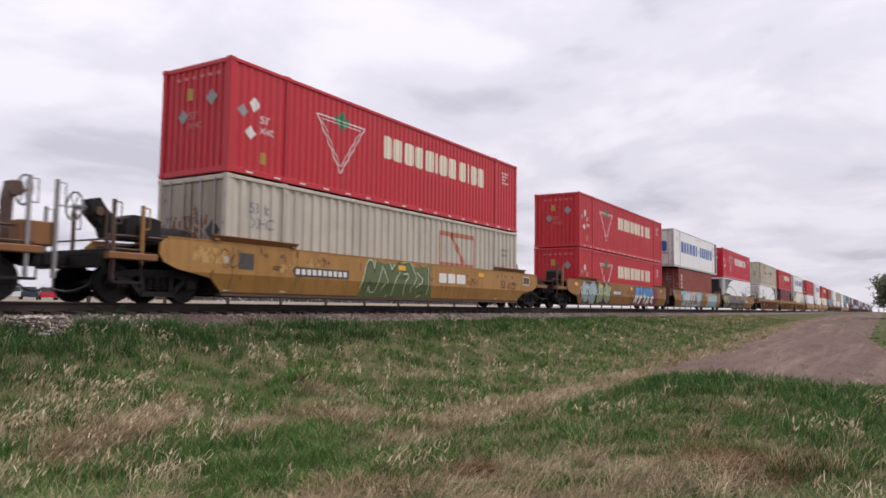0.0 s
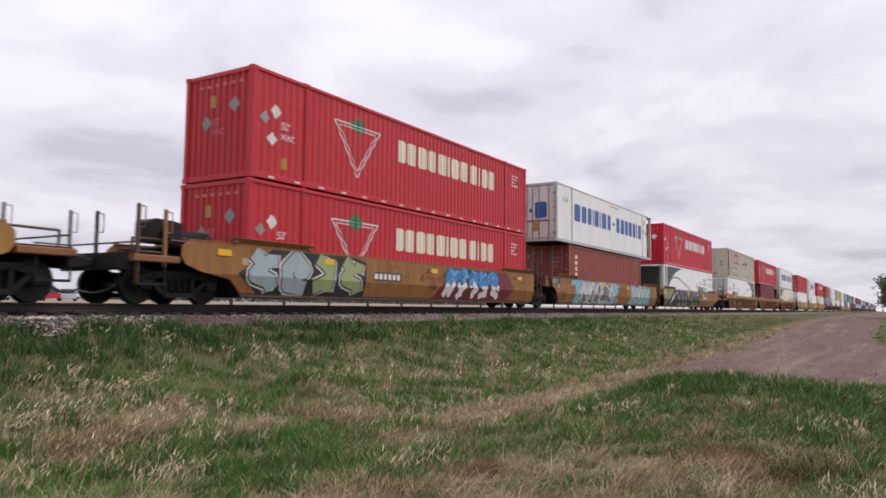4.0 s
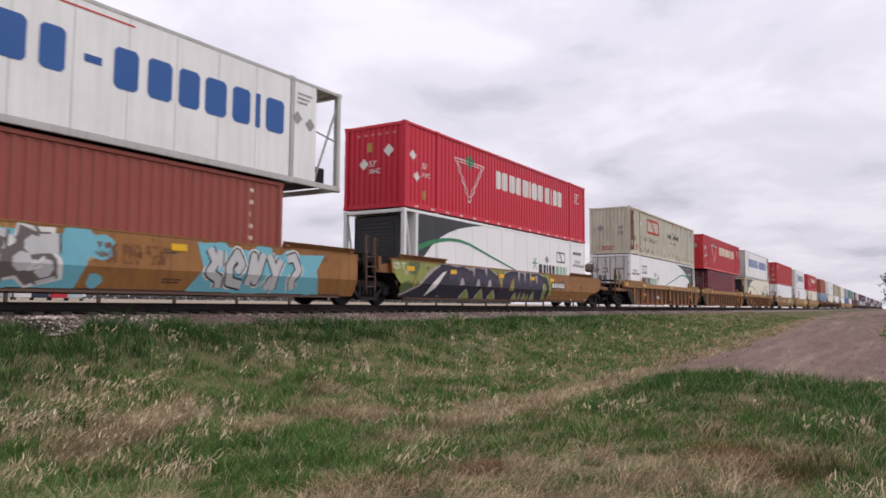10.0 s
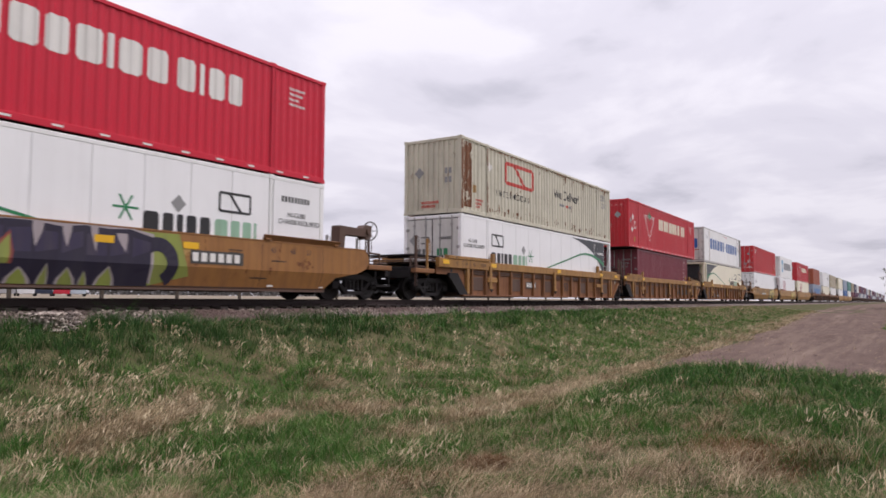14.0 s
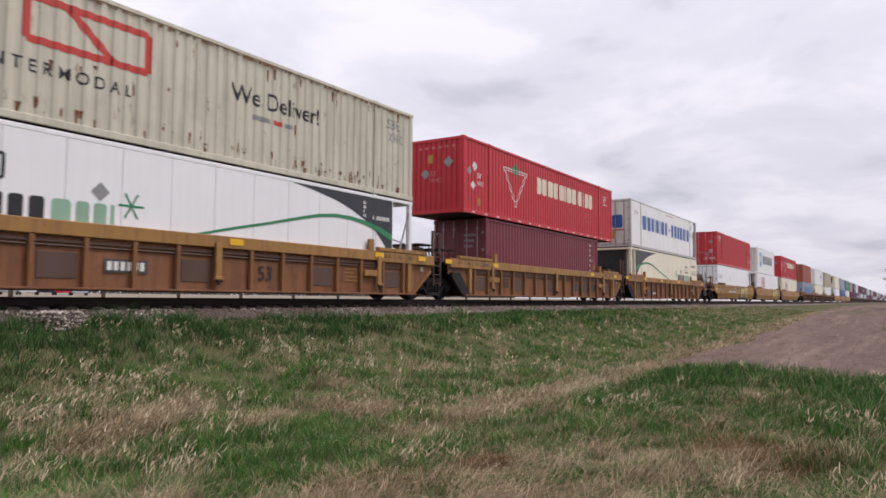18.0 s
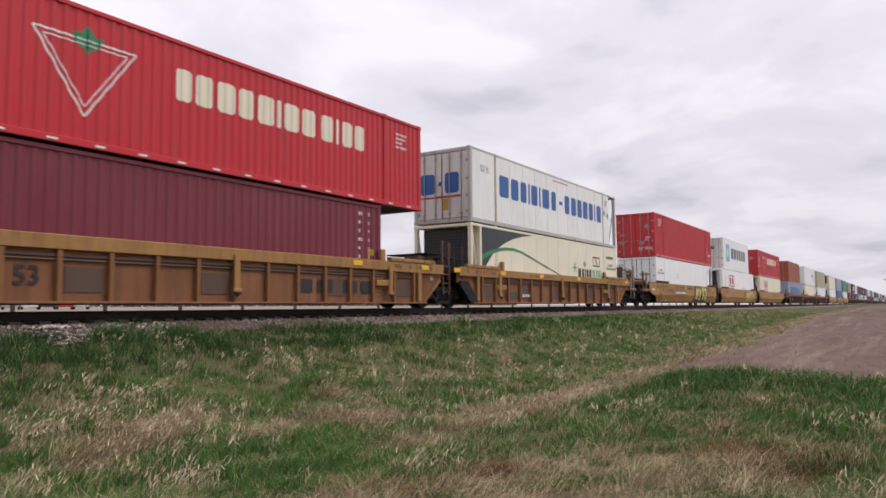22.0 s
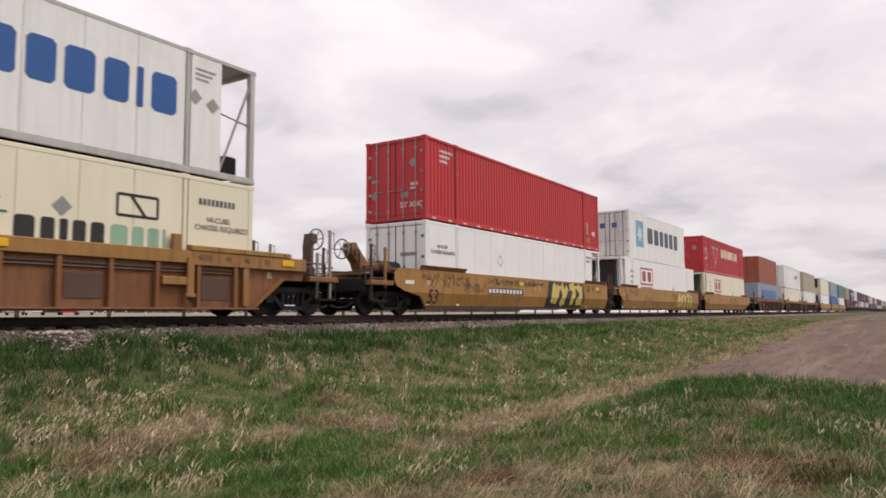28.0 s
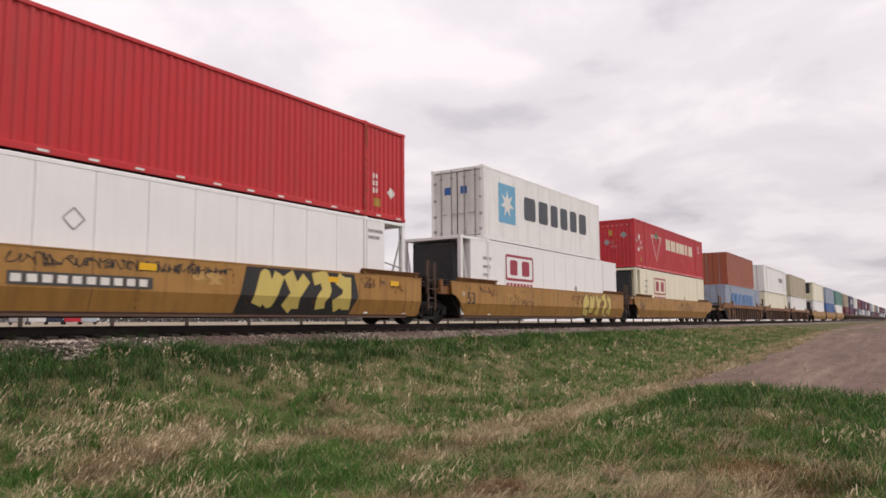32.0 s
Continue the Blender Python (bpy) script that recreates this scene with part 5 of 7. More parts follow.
    if detail:
        beam = Shape().box(-0.15, 0.15, -1.26, 1.26, 0.24, 0.3).mesh("cross_member")
        beam.materials.append(RIB_DARK)
        for k in range(8):
            part("cross_member", beam, None, c, at=(0.3 + (L - 0.6) * k / 7, 0, 0))
    else:
        part("well_floor", Shape().box(0.1, L - 0.1, -1.26, 1.26, 0.24, 0.3), RIB_DARK, c)
    return c


def stencils(car, L, seed):
    """Small unreadable stencils, scuffs and touched-up patches on a smooth side."""
    rng = random.Random(seed)
    for k in range(5):
        x, z = rng.uniform(0.5, L - 1.5), rng.choice((0.5, 0.95, 1.15, 1.25))
        side_mark(car, "stencil", bars(x, z, rng.uniform(0.3, 0.6), rng.choice((1, 2)), 0.035, 0.03), MARK_BLACK, lift=0.005)
    for k in range(7):
        x, z = rng.uniform(-0.5, L), rng.uniform(0.85, 1.25)
        side_mark(car, "scuff", [[(x + px * rng.uniform(0.15, 0.6), z + pz * rng.uniform(0.08, 0.2)) for px, pz in disc(0, 0, 1, 9)]], MARK_SCUFF if k % 2 else MARK_RUST, lift=0.0032 + 0.0001 * k)
    for k in range(16):
        x, z = rng.uniform(-0.6, L + 0.4), rng.choice((SILL - 0.01, CREASE + 0.08, SILL - 0.02))
        q = rng.uniform(0.15, 0.5)
        side_mark(car, "rust_streak", [[(x, z), (x + rng.uniform(0.04, 0.12), z), (x + 0.05, z - q), (x + 0.02, z - q)]], MARK_RUST, lift=0.0043)
    for x in (0.15, 2.4, 5.6, 10.4, L - 2.4, L - 0.15):
        side_mark(car, "weld_seam", [rect(x, x + 0.016, LOW + 0.05, SILL - 0.06)], SEAM, lift=0.0028)
    side_mark(car, "grime_line", [rect(-0.1, L + 0.1, LOW + 0.005, LOW + 0.045)], SEAM, "dark grimy lower edge", lift=0.0026)
    for x, words in ((0.3, "53"), (1.15, "48"), (1.75, "45"), (L - 2.1, "45"), (L - 1.4, "48"), (L - 0.8, "53")):
        side_mark(car, "stencil", text_polys(words, x, SILL - 0.27, 0.13), RIB_DARK, lift=0.0044)
    side_mark(car, "pale_patch", [rect(-0.12, 0.06, 0.98, 1.14)], TAN, lift=0.005)


def reflectors(car, xs, z=1.16, y=None):
    for x in xs:
        side_mark(car, "reflector", [rect(x, x + 0.42, z, z + 0.15)], YELLOW, "yellow reflector plate", lift=0.018, flat=y)


def tag_blocks(car, x0, x1, z0, z1, n, fill, edge, seed, lean=0.1, rim=1.11):
    """Sprayed work as swollen plain shapes: dark outlines, lighter bodies with lobes and hooks, and a few licks of the outline's paint."""
    rng = random.Random(seed)
    w, mz, hz = (x1 - x0) / n, (z0 + z1) / 2, (z1 - z0) / 2
    low, top = LOW + 0.012, SILL - 0.01
    for k in range(n):
        cx = x0 + w * (k + 0.5)
        m = (cx + rng.uniform(-0.05, 0.05), mz + rng.uniform(-0.05, 0.05))
        pts = []
        for i in range(13):
            g = 2 * math.pi * i / 13
            r = (1.18, 0.74, 1.05, 0.92)[(i + k) % 4] * rng.uniform(0.85, 1.12)
            bx, bz = math.cos(g), math.sin(g)
            f = 1 / max(abs(bx), abs(bz)) ** 0.7          # nearer a box than a disc
            pts.append((m[0] + bx * f * r * w * 0.5 + lean * (bz * f * hz), m[1] + bz * f * r * hz * 0.92))
        ring = list(zip(pts, pts[1:] + pts[:1]))
        grow = lambda p, q: (m[0] + (p[0] - m[0]) * q, min(max(m[1] + (p[1] - m[1]) * q, low), top))
        side_mark(car, "sprayed_outline", [[m, grow(p, rim), grow(q, rim)] for p, q in ring], edge, lift=0.007 + 0.0004 * k)
        side_mark(car, "sprayed_shape", [[m, grow(p, 0.97), grow(q, 0.97)] for p, q in ring], fill, "swollen sprayed shape", lift=0.012 + 0.0002 * k)
        for i in range(2):
            a = (m[0] + rng.uniform(-0.3, 0.3) * w, m[1] + rng.uniform(-0.5, 0.5) * hz)
            b = (a[0] + rng.uniform(-0.25, 0.25) * w, a[1] + rng.choice((-1, 1)) * rng.uniform(0.35, 0.6) * hz)
            d = (b[0] + rng.uniform(-0.3, 0.3) * w, b[1] + rng.uniform(-0.2, 0.2) * hz)
            q = [(min(max(u, x0 - 0.3), x1 + 0.3), min(max(v, low + 0.05), top - 0.05)) for u, v in (a, b, d)]
            side_mark(car, "sprayed_lick", line(q, 0.045), edge, lift=0.0165 + 0.0006 * i)


def spray_cloud(car, x0, x1, z0, z1, mat, seed, n=14):
    random.seed(seed)
    polys = []
    for k in range(n):
        x, z, r = random.uniform(x0, x1), random.uniform(z0, z1), random.uniform(0.16, 0.38)
        polys.append([(x + px * r * random.uniform(0.7, 1.25), min(max(z + pz * r * 0.9, LOW + 0.01), SILL - 0.01)) for px, pz in disc(0, 0, 1, 9)])
    for k, p in enumerate(polys):
        side_mark(car, "sprayed_patch", [p], mat, lift=0.004 + 0.0001 * k)


def scrawl(car, x0, x1, z, h, seed, mat=None):
    """A looping marker line that cannot be read, drawn in one go."""
    rng = random.Random(seed)
    pts, g, x = [], 0.0, x0
    big = h
    while x < x1:
        if rng.random() < 0.06:
            big = h * rng.uniform(0.55, 1.0)
        squeeze = 0.3 + 0.25 * math.sin(g * 0.61 + seed)
        pts.append((x + squeeze * big * math.cos(g), z + 0.46 * big * math.sin(g * (1.0 + 0.15 * math.sin(g * 0.23))) + 0.1 * big * math.sin(g * 1.7)))
        g += rng.uniform(0.4, 0.75)
        x += 0.022 * h / 0.4
    sh = Shape()
    for k, q in enumerate(line(pts, 0.02)):
        y = side_depth(CREASE + 0.01) - 0.006 - 0.00005 * (k % 40)
        sh.poly([(px, y if pz >= CREASE else side_depth(pz) - 0.006 - 0.00005 * (k % 40), pz) for px, pz in q])
    part("scrawl", sh, mat or MARK_BLACK, car, "looping black marker line")


STROKES = [[[(0.7, 0), (0.6, 1)], [(0.6, 0.75), (0.1, 1)], [(0.65, 0.35), (0.05, 0.1)]],
           [[(0.1, 0.9), (0.55, 1), (0.85, 0.6), (0.5, 0.3), (0.6, 0)]],
           [[(0.5, 0), (0.5, 0.5), (0.1, 1)], [(0.5, 0.5), (0.9, 0.9)], [(0.15, 0), (0.35, 0.3)]],
           [[(0.05, 0.1), (0.3, 0.9), (0.55, 0.25), (0.9, 1)]],
           [[(0.9, 0.1), (0.2, 0.15), (0.1, 0.6), (0.45, 0.95), (0.8, 0.65), (0.45, 0.45)]],
           [[(0.1, 1), (0.45, 0.7), (0.2, 0.4), (0.8, 0.25), (0.9, 0)], [(0.75, 1), (0.8, 0.6)]]]


def tag_strokes(car, x0, x1, z0, z1, n, fill, edge, rim=None, seed=1, wide=0.26, lean=0.08):
    """Sprayed work of fat hooked strokes that stand close together: a pale rim, a dark line and a lighter body."""
    rng = random.Random(seed)
    w = (x1 - x0) / n
    low, top = LOW + 0.012, SILL - 0.012
    for k in range(n):
        runs = []
        for run in STROKES[(k * 5 + seed) % len(STROKES)]:
            runs.append([(x0 + w * (k + 0.08 + 0.84 * u) + lean * (v - 0.5) + rng.uniform(-0.04, 0.04), z0 + (z1 - z0) * (0.1 + 0.8 * v) + rng.uniform(-0.03, 0.03)) for u, v in run])
        for name, mat, grow, lift in (("sprayed_rim", rim, 0.17, 0.006), ("sprayed_outline", edge, 0.085, 0.009), ("sprayed_shape", fill, 0.0, 0.012)):
            if not mat:
                continue
            sh, i = Shape(), 0
            width = wide + grow
            for run in runs:
                polys = line(run, width) + [disc(px, pz, width * 0.52, 7) for px, pz in run[1:-1]]
                for poly in polys:
                    poly = [(px, min(max(pz, low), top)) for px, pz in poly]
                    for upper in (True, False):
                        q = swap(clip(swap(poly), CREASE, upper))
                        if len(q) > 2:
                            sh.poly([(px, side_depth(pz + (1e-5 if upper else -1e-5)) - lift - 0.0002 * (i % 9) - 0.0001 * (k % 2), pz) for px, pz in q])
                    i += 1
            part(name, sh, mat, car, "fat hooked sprayed stroke" if name == "sprayed_shape" else "")


def drop(x, z0, z1, w, lean=0.0):
    """A pointed drop that stands on z0 and ends at z1 (upside down where z1 is lower)."""
    d = z1 - z0
    return [(x - w / 2, z0), (x + w / 2, z0), (x + w * 0.42 + 0.3 * lean, z0 + 0.35 * d), (x + w * 0.2 + 0.65 * lean, z0 + 0.7 * d), (x + lean, z1), (x - w * 0.2 + 0.65 * lean, z0 + 0.7 * d), (x - w * 0.42 + 0.3 * lean, z0 + 0.35 * d)]


def violet_piece(car):
    """One long dark violet mass on lime, cut by pale-rimmed gaps and slivers."""
    pale, red = paint("dull_pink_spray", (0.36, 0.31, 0.32)), paint("brick_spray", (0.25, 0.05, 0.04))
    sheen = paint("violet_sheen_spray", (0.036, 0.028, 0.06))
    low, top = LOW + 0.02, SILL - 0.02
    mass = [[(-0.3, low), (1.2, low), (1.2, 0.95), (0.75, 0.62)], [(1.2, low), (2.6, low), (2.6, top), (2.1, top), (1.2, 1.0)]]
    x, ups = 2.6, [top, top - 0.05, top, top - 0.14, top, top - 0.04, top, top - 0.2, top - 0.3, top - 0.08, top, top, top - 0.06, top, top - 0.03, top, top - 0.12]
    for a, b in zip(ups, ups[1:]):
        mass.append([(x, low), (x + 0.5, low), (x + 0.5, b), (x, a)])
        x += 0.5
    for k, q in enumerate(mass):
        side_mark(car, "sprayed_rim", [[(px + (0.06 if px > 8 else -0.06 if px < 1.3 else 0), min(pz + 0.06, SILL - 0.005)) for px, pz in q]], pale, lift=0.0062)
        side_mark(car, "sprayed_shape", [q], SPRAY_PURPLE, "dark violet sprayed body", lift=0.0085)
        if k > 1:
            side_mark(car, "sprayed_sheen", [[(q[0][0] + 0.05, 0.85), (q[1][0] - 0.02, 0.85 + 0.08 * (k % 3)), (q[2][0] - 0.02, q[2][1] - 0.12), (q[3][0] + 0.05, q[3][1] - 0.16)]], sheen, lift=0.0095)
    gaps = [(3.8, low, 0.62, 0.75, 0.05), (4.9, low, 0.66, 0.7, 0.1), (5.9, low, 0.64, 0.7, 0.05), (7.9, low, 0.58, 0.5, 0.0), (8.35, low, 0.66, 0.22, 0.05), (8.8, low, 0.6, 0.42, 0.0), (9.15, low, 0.55, 0.18, 0.0), (9.6, low, 0.66, 0.45, 0.05),
            (6.5, top, 0.62, 0.6, 0.12), (7.5, 0.62, 1.22, 0.5, 0.2), (4.35, top, 1.05, 0.2, 0.05), (5.3, top, 1.12, 0.2, 0.1), (8.2, top, 0.95, 0.22, -0.05), (8.75, top, 0.98, 0.2, 0.0), (9.3, top, 0.9, 0.16, 0.05), (9.9, top - 0.1, 0.95, 0.25, 0.1), (0.45, 0.6, 1.15, 0.3, 0.16)]
    for k, (px, a, b, w, lean) in enumerate(gaps):
        side_mark(car, "sprayed_rim", [drop(px, a, b, w, lean)], red if k in (8, 9, 16) else pale, lift=0.0112)
        mid = 0.9 * b + 0.1 * a
        side_mark(car, "sprayed_gap", [drop(px, a, mid, w * 0.72, lean)], pale if 10 <= k < 16 else SPRAY_LIME, "lime or pale gap between the strokes", lift=0.0132)
    side_mark(car, "sprayed_sliver", [[(1.15, low + 0.03), (1.75, 0.6), (2.45, 1.2), (2.2, 1.15), (1.5, 0.72)]], MARK_WHITE, "pale slanting sliver", lift=0.0112)
    side_mark(car, "sprayed_sliver", [[(0.95, 0.78), (1.6, 1.16), (2.05, 1.36), (1.75, 1.36), (1.3, 1.15)]], pale, lift=0.0112)
    for px in (3.5, 4.7, 5.6):
        side_mark(car, "sprayed_gap", [[(px - 0.16, 0.72), (px + 0.18, 0.76), (px + 0.1, 1.0), (px - 0.05, 0.98)]], pale, "pale eye-shaped gap", lift=0.0112)
    for k in range(24):         # the hook that ends it
        g, q = math.pi * (1.15 - 0.06 * k), math.pi * (1.15 - 0.06 * (k + 1.6))
        side_mark(car, "sprayed_hook", [stroke((10.75 + 0.4 * math.cos(g), 0.75 + 0.42 * math.sin(g)), (10.75 + 0.4 * math.cos(q), 0.75 + 0.42 * math.sin(q)), 0.3)], SPRAY_PURPLE, lift=0.0086 + 0.0001 * k)


def number_patch(car, x, z, w, h, n, plate=None, sign=None, y=None):
    side_mark(car, "number_patch", [rect(x, x + w, z, z + h)], plate or PLATE, "dark patch with plain bars", lift=0.009, flat=y)
    q = (w - 0.1) / n
    for k in range(n):
        side_mark(car, "number_bar", [rect(x + 0.06 + q * k, x + 0.06 + q * k + q * 0.66, z + 0.05, z + h - 0.05)], sign or MARK_WHITE, lift=0.014, flat=y)


# ---- the train ----
LOWZ, UPZ = 0.305, 3.236


def put_stack(x_up, up, x_low, low):
    if low:
        travel(low, x_low, LOWZ)
    if up:
        travel(up, x_up, UPZ)


def build_train():
    # the tail end of the car ahead
    c = well_car("ochre steel well car, its rear end", "ribbed", GOLD_RUSTY, "bare", "coupled", chord=CHORD, panel=RIB_PANEL, brake="rt")
    travel(c, -3.45 - 16.15)
    # single car with the green sprayed panel
    c = well_car("ochre smooth-sided well car with a green sprayed panel", "smooth", GOLD, "coupled", "coupled", brake="l")
    stencils(c, 16.15, 101)
    number_patch(c, 2.3, 0.76, 2.3, 0.25, 10)
    side_mark(c, "sprayed_field", [[(5.1, 0.26), (9.3, 0.26), (9.0, 0.9), (9.1, 1.4), (8.2, 1.28), (7.4, 1.42), (6.4, 1.3), (5.9, 1.43), (5.7, 0.9)]], SPRAY_GREEN, "dull green sprayed ground", lift=0.004)
    tag_strokes(c, 5.3, 9.1, 0.26, 1.42, 4, SPRAY_GREEN, MARK_BLACK, SPRAY_MINT, 3, 0.24, 0.05)
    side_mark(c, "white_band", blocks(9.6, 0.84, 0.34, [0.55, 0.55, 0.7], 0.06, 0.12), MARK_WHITE, "plain white block signs", lift=0.009)
    side_mark(c, "lettering", text_polys("53", 14.4, 0.78, 0.3), MARK_BLACK)
    side_mark(c, "dark_patch", [rect(0.35, 0.85, 0.85, 1.25)], PLATE)
    scrawl(c, -0.2, 0.6, 1.05, 0.5, 8)
    reflectors(c, [7.1, 12.5])
    side_mark(c, "stencil_frame", line([(16.55, 0.98), (17.2, 0.98), (17.2, 1.32), (16.55, 1.32), (16.55, 0.98)], 0.03), MARK_WHITE, "white framed stencil", lift=0.009)
    side_mark(c, "stencil_field", [rect(16.6, 16.85, 1.03, 1.27)], PLATE, lift=0.006)
    side_mark(c, "stencil_field", [rect(16.9, 17.15, 1.03, 1.27)], PLATE, lift=0.006)
    side_mark(c, "stencil", [stroke((15.1, 0.98), (16.0, 0.98), 0.03), rect(15.4, 15.75, 0.93, 1.04)], RIB_DARK, lift=0.0046)
    side_mark(c, "scuff", [rect(-1.0, -0.1, 0.95, 1.32)], MARK_SCUFF, lift=0.004)
    travel(c, 4.06)
    put_stack(4.06, retail(), 4.06, grey_intermodal(False))
    # three joined units
    c = well_car("rust-stained ochre well car with white and blue sprayed panels", "smooth", GOLD_RUSTY, "coupled", "joint")
    stencils(c, 16.15, 102)
    side_mark(c, "sprayed_field", [[(-0.25, 0.75), (0.5, 0.27), (4.8, 0.27), (4.8, 1.3), (4.2, 1.42), (0.9, 1.42), (0.3, 1.1)]], MARK_BLACK, "black sprayed ground", lift=0.004)
    tag_strokes(c, 0.0, 2.4, 0.26, 1.42, 2, paint("pale_blue_grey_spray", (0.33, 0.42, 0.44), 0.55, 0.3), MARK_BLACK, MARK_WHITE, 11, 0.4, 0.12)
    tag_strokes(c, 2.4, 4.7, 0.26, 1.42, 2, paint("olive_spray", (0.3, 0.36, 0.16), 0.55, 0.3), MARK_BLACK, MARK_WHITE, 12, 0.38, 0.12)
    number_patch(c, 5.15, 0.78, 1.5, 0.27, 6)
    side_mark(c, "oxide_patch", [disc(7.9 + 0.35 * k, 0.95 + 0.18 * math.sin(k * 2.1), 0.16 + 0.05 * (k % 3), 8) for k in range(5)], MARK_RUST, lift=0.004)
    side_mark(c, "sprayed_field", [[(8.6, 0.26), (14.3, 0.26), (14.9, 0.75), (14.2, 1.4), (9.5, 1.4), (9.2, 0.8)]], SPRAY_MAROON, "maroon sprayed ground", lift=0.005)
    tag_blocks(c, 9.4, 13.4, 0.75, 1.4, 5, SPRAY_BLUE, MARK_BLACK, 14, 0.1)
    tag_strokes(c, 9.6, 13.2, 0.86, 1.4, 5, SPRAY_AQUA, SPRAY_BLUE, None, 14, 0.1, 0.1)
    tag_strokes(c, 9.2, 13.6, 0.28, 0.95, 5, MARK_WHITE, MARK_BLACK, None, 15, 0.24, 0.05)
    reflectors(c, [-0.9, 2.9, 8.4, 15.2])
    travel(c, 27.62)
    put_stack(27.78, retail(), 27.74, retail())
    c = well_car("rusty ochre well car covered in silver and aqua spray", "smooth", GOLD_RUSTY, "bare", "joint")
    stencils(c, 16.15, 103)
    spray_cloud(c, 2.1, 9.6, 0.25, 1.35, SPRAY_AQUA, 21, 22)
    side_mark(c, "sprayed_field", [[(1.55, 1.15), (2.1, 1.15), (2.1, 0.27), (8.3, 0.27), (8.5, 0.8), (8.1, 1.3), (2.5, 1.43), (1.6, 1.38)]], SPRAY_AQUA, "aqua sprayed ground", lift=0.0065)
    tag_blocks(c, 2.7, 7.9, 0.26, 1.36, 5, paint("dark_umber_spray", (0.13, 0.11, 0.105)), MARK_WHITE, 22, 0.1, 1.16)
    tag_strokes(c, 2.8, 7.9, 0.26, 1.42, 6, SPRAY_SILVER, MARK_BLACK, None, 22, 0.37, 0.12)
    side_mark(c, "red_band", blocks(8.6, 0.8, 0.42, [0.55, 0.5, 0.55], 0.05, 0.13), MARK_RUST, lift=0.008)
    spray_cloud(c, 11.2, 15.6, 0.25, 1.35, SPRAY_AQUA, 24, 14)
    side_mark(c, "sprayed_field", [[(10.9, 0.27), (15.3, 0.27), (15.1, 0.9), (15.4, 1.35), (13.5, 1.25), (11.1, 1.4), (11.3, 0.8)]], SPRAY_AQUA, "aqua sprayed ground", lift=0.0065)
    tag_strokes(c, 11.3, 14.5, 0.26, 1.36, 5, SPRAY_SILVER, MARK_BLACK, MARK_WHITE, 23, 0.2, 0.05)
    side_mark(c, "dark_patch", [rect(-0.84, 0.15, 1.1, 1.42)], PLATE, lift=0.0036)
    side_mark(c, "lettering", text_polys("53", 0.22, 0.4, 0.43), MARK_BLACK)
    side_mark(c, "lettering", text_polys("125 T", -0.8, 1.16, 0.2), MARK_WHITE)
    reflectors(c, [5.9, 10.4])
    travel(c, 47.36)
    put_stack(47.36, maritime(), 49.14, brown_box())
    c = well_car("ochre well car with dark violet and lime spray", "smooth", GOLD_RUSTY, "bare", "coupled", brake="rh")
    stencils(c, 16.15, 104)
    side_mark(c, "sprayed_field", [[(-0.6, 0.9), (0.2, 0.27), (10.6, 0.27), (11.6, 0.5), (11.3, 1.42), (-0.8, 1.42)]], SPRAY_LIME, "lime sprayed ground", lift=0.004)
    spray_cloud(c, -0.4, 11.2, 0.3, 1.35, SPRAY_GREEN, 33, 24)
    violet_piece(c)
    side_mark(c, "lettering", text_polys("125 T", -0.8, 1.16, 0.2), MARK_WHITE)
    number_patch(c, 11.6, 0.8, 1.55, 0.3, 6)
    reflectors(c, [0.0, 2.7, 6.4, 9.3, 11.4], 1.12)
    travel(c, 66.76)
    put_stack(66.76, retail("bright"), 66.76, cargo(False, True, "white refrigerated 53-foot container, charcoal corner and green swoosh"))
    # three joined ribbed units
    c = well_car("rust-brown ribbed well car with ochre top chord", "ribbed", GOLD_DIRTY, "coupled", "joint", chord=CHORD, panel=RIB_PANEL)
    side_mark(c, "lettering", text_polys("53", 9.4, 0.45, 0.36), MARK_BLACK, flat=-1.348)
    number_patch(c, 5.3, 0.5, 1.0, 0.28, 6, y=-1.348)
    side_mark(c, "small_writing", bars(14.0 - 1.3, 0.95, 0.7, 5, 0.05, 0.06), CHORD, flat=-1.348)
    reflectors(c, [-1.5, 2.0, 8.4, 14.0, 16.3], 1.26, y=-1.452)
    travel(c, 90.4)
    put_stack(90.4, grey_intermodal(True), 90.4, cargo(False, False, "white 53-foot container with green swoosh and charcoal far corner"))
    c = well_car("rust-brown ribbed well car carrying a short box", "ribbed", GOLD_DIRTY, "bare", "joint", chord=CHORD, panel=RIB_PANEL)
    side_mark(c, "lettering", text_polys("53", 2.98, 0.5, 0.36), MARK_BLACK, flat=-1.348)
    for x in (10.15, 10.97, 12.04, 12.86):
        side_mark(c, "sign", block(x, x + 0.7, 0.45, 0.81), MARK_BLACK, "plain dark block", flat=-1.348)
    side_mark(c, "small_writing", bars(13.35, 0.9, 0.7, 6, 0.05, 0.05), CHORD, flat=-1.348)
    reflectors(c, [-1.5, 2.0, 12.4, 15.9], 1.26, y=-1.452)
    travel(c, 109.86)
    put_stack(109.86, retail(), 111.7, brown_box("maroon corrugated 40-foot container with dark double doors", MAROON, False))
    c = well_car("rust-brown ribbed well car with ochre top chord", "ribbed", GOLD_DIRTY, "bare", "coupled", chord=CHORD, panel=RIB_PANEL, brake="r")
    number_patch(c, 4.05, 0.36, 1.1, 0.22, 6, y=-1.348)
    side_mark(c, "dark_patch", [rect(2.6, 3.7, 0.36, 0.6)], PLATE, flat=-1.348)
    side_mark(c, "lettering", text_polys("53", 8.6, 0.42, 0.3), MARK_BLACK, flat=-1.348)
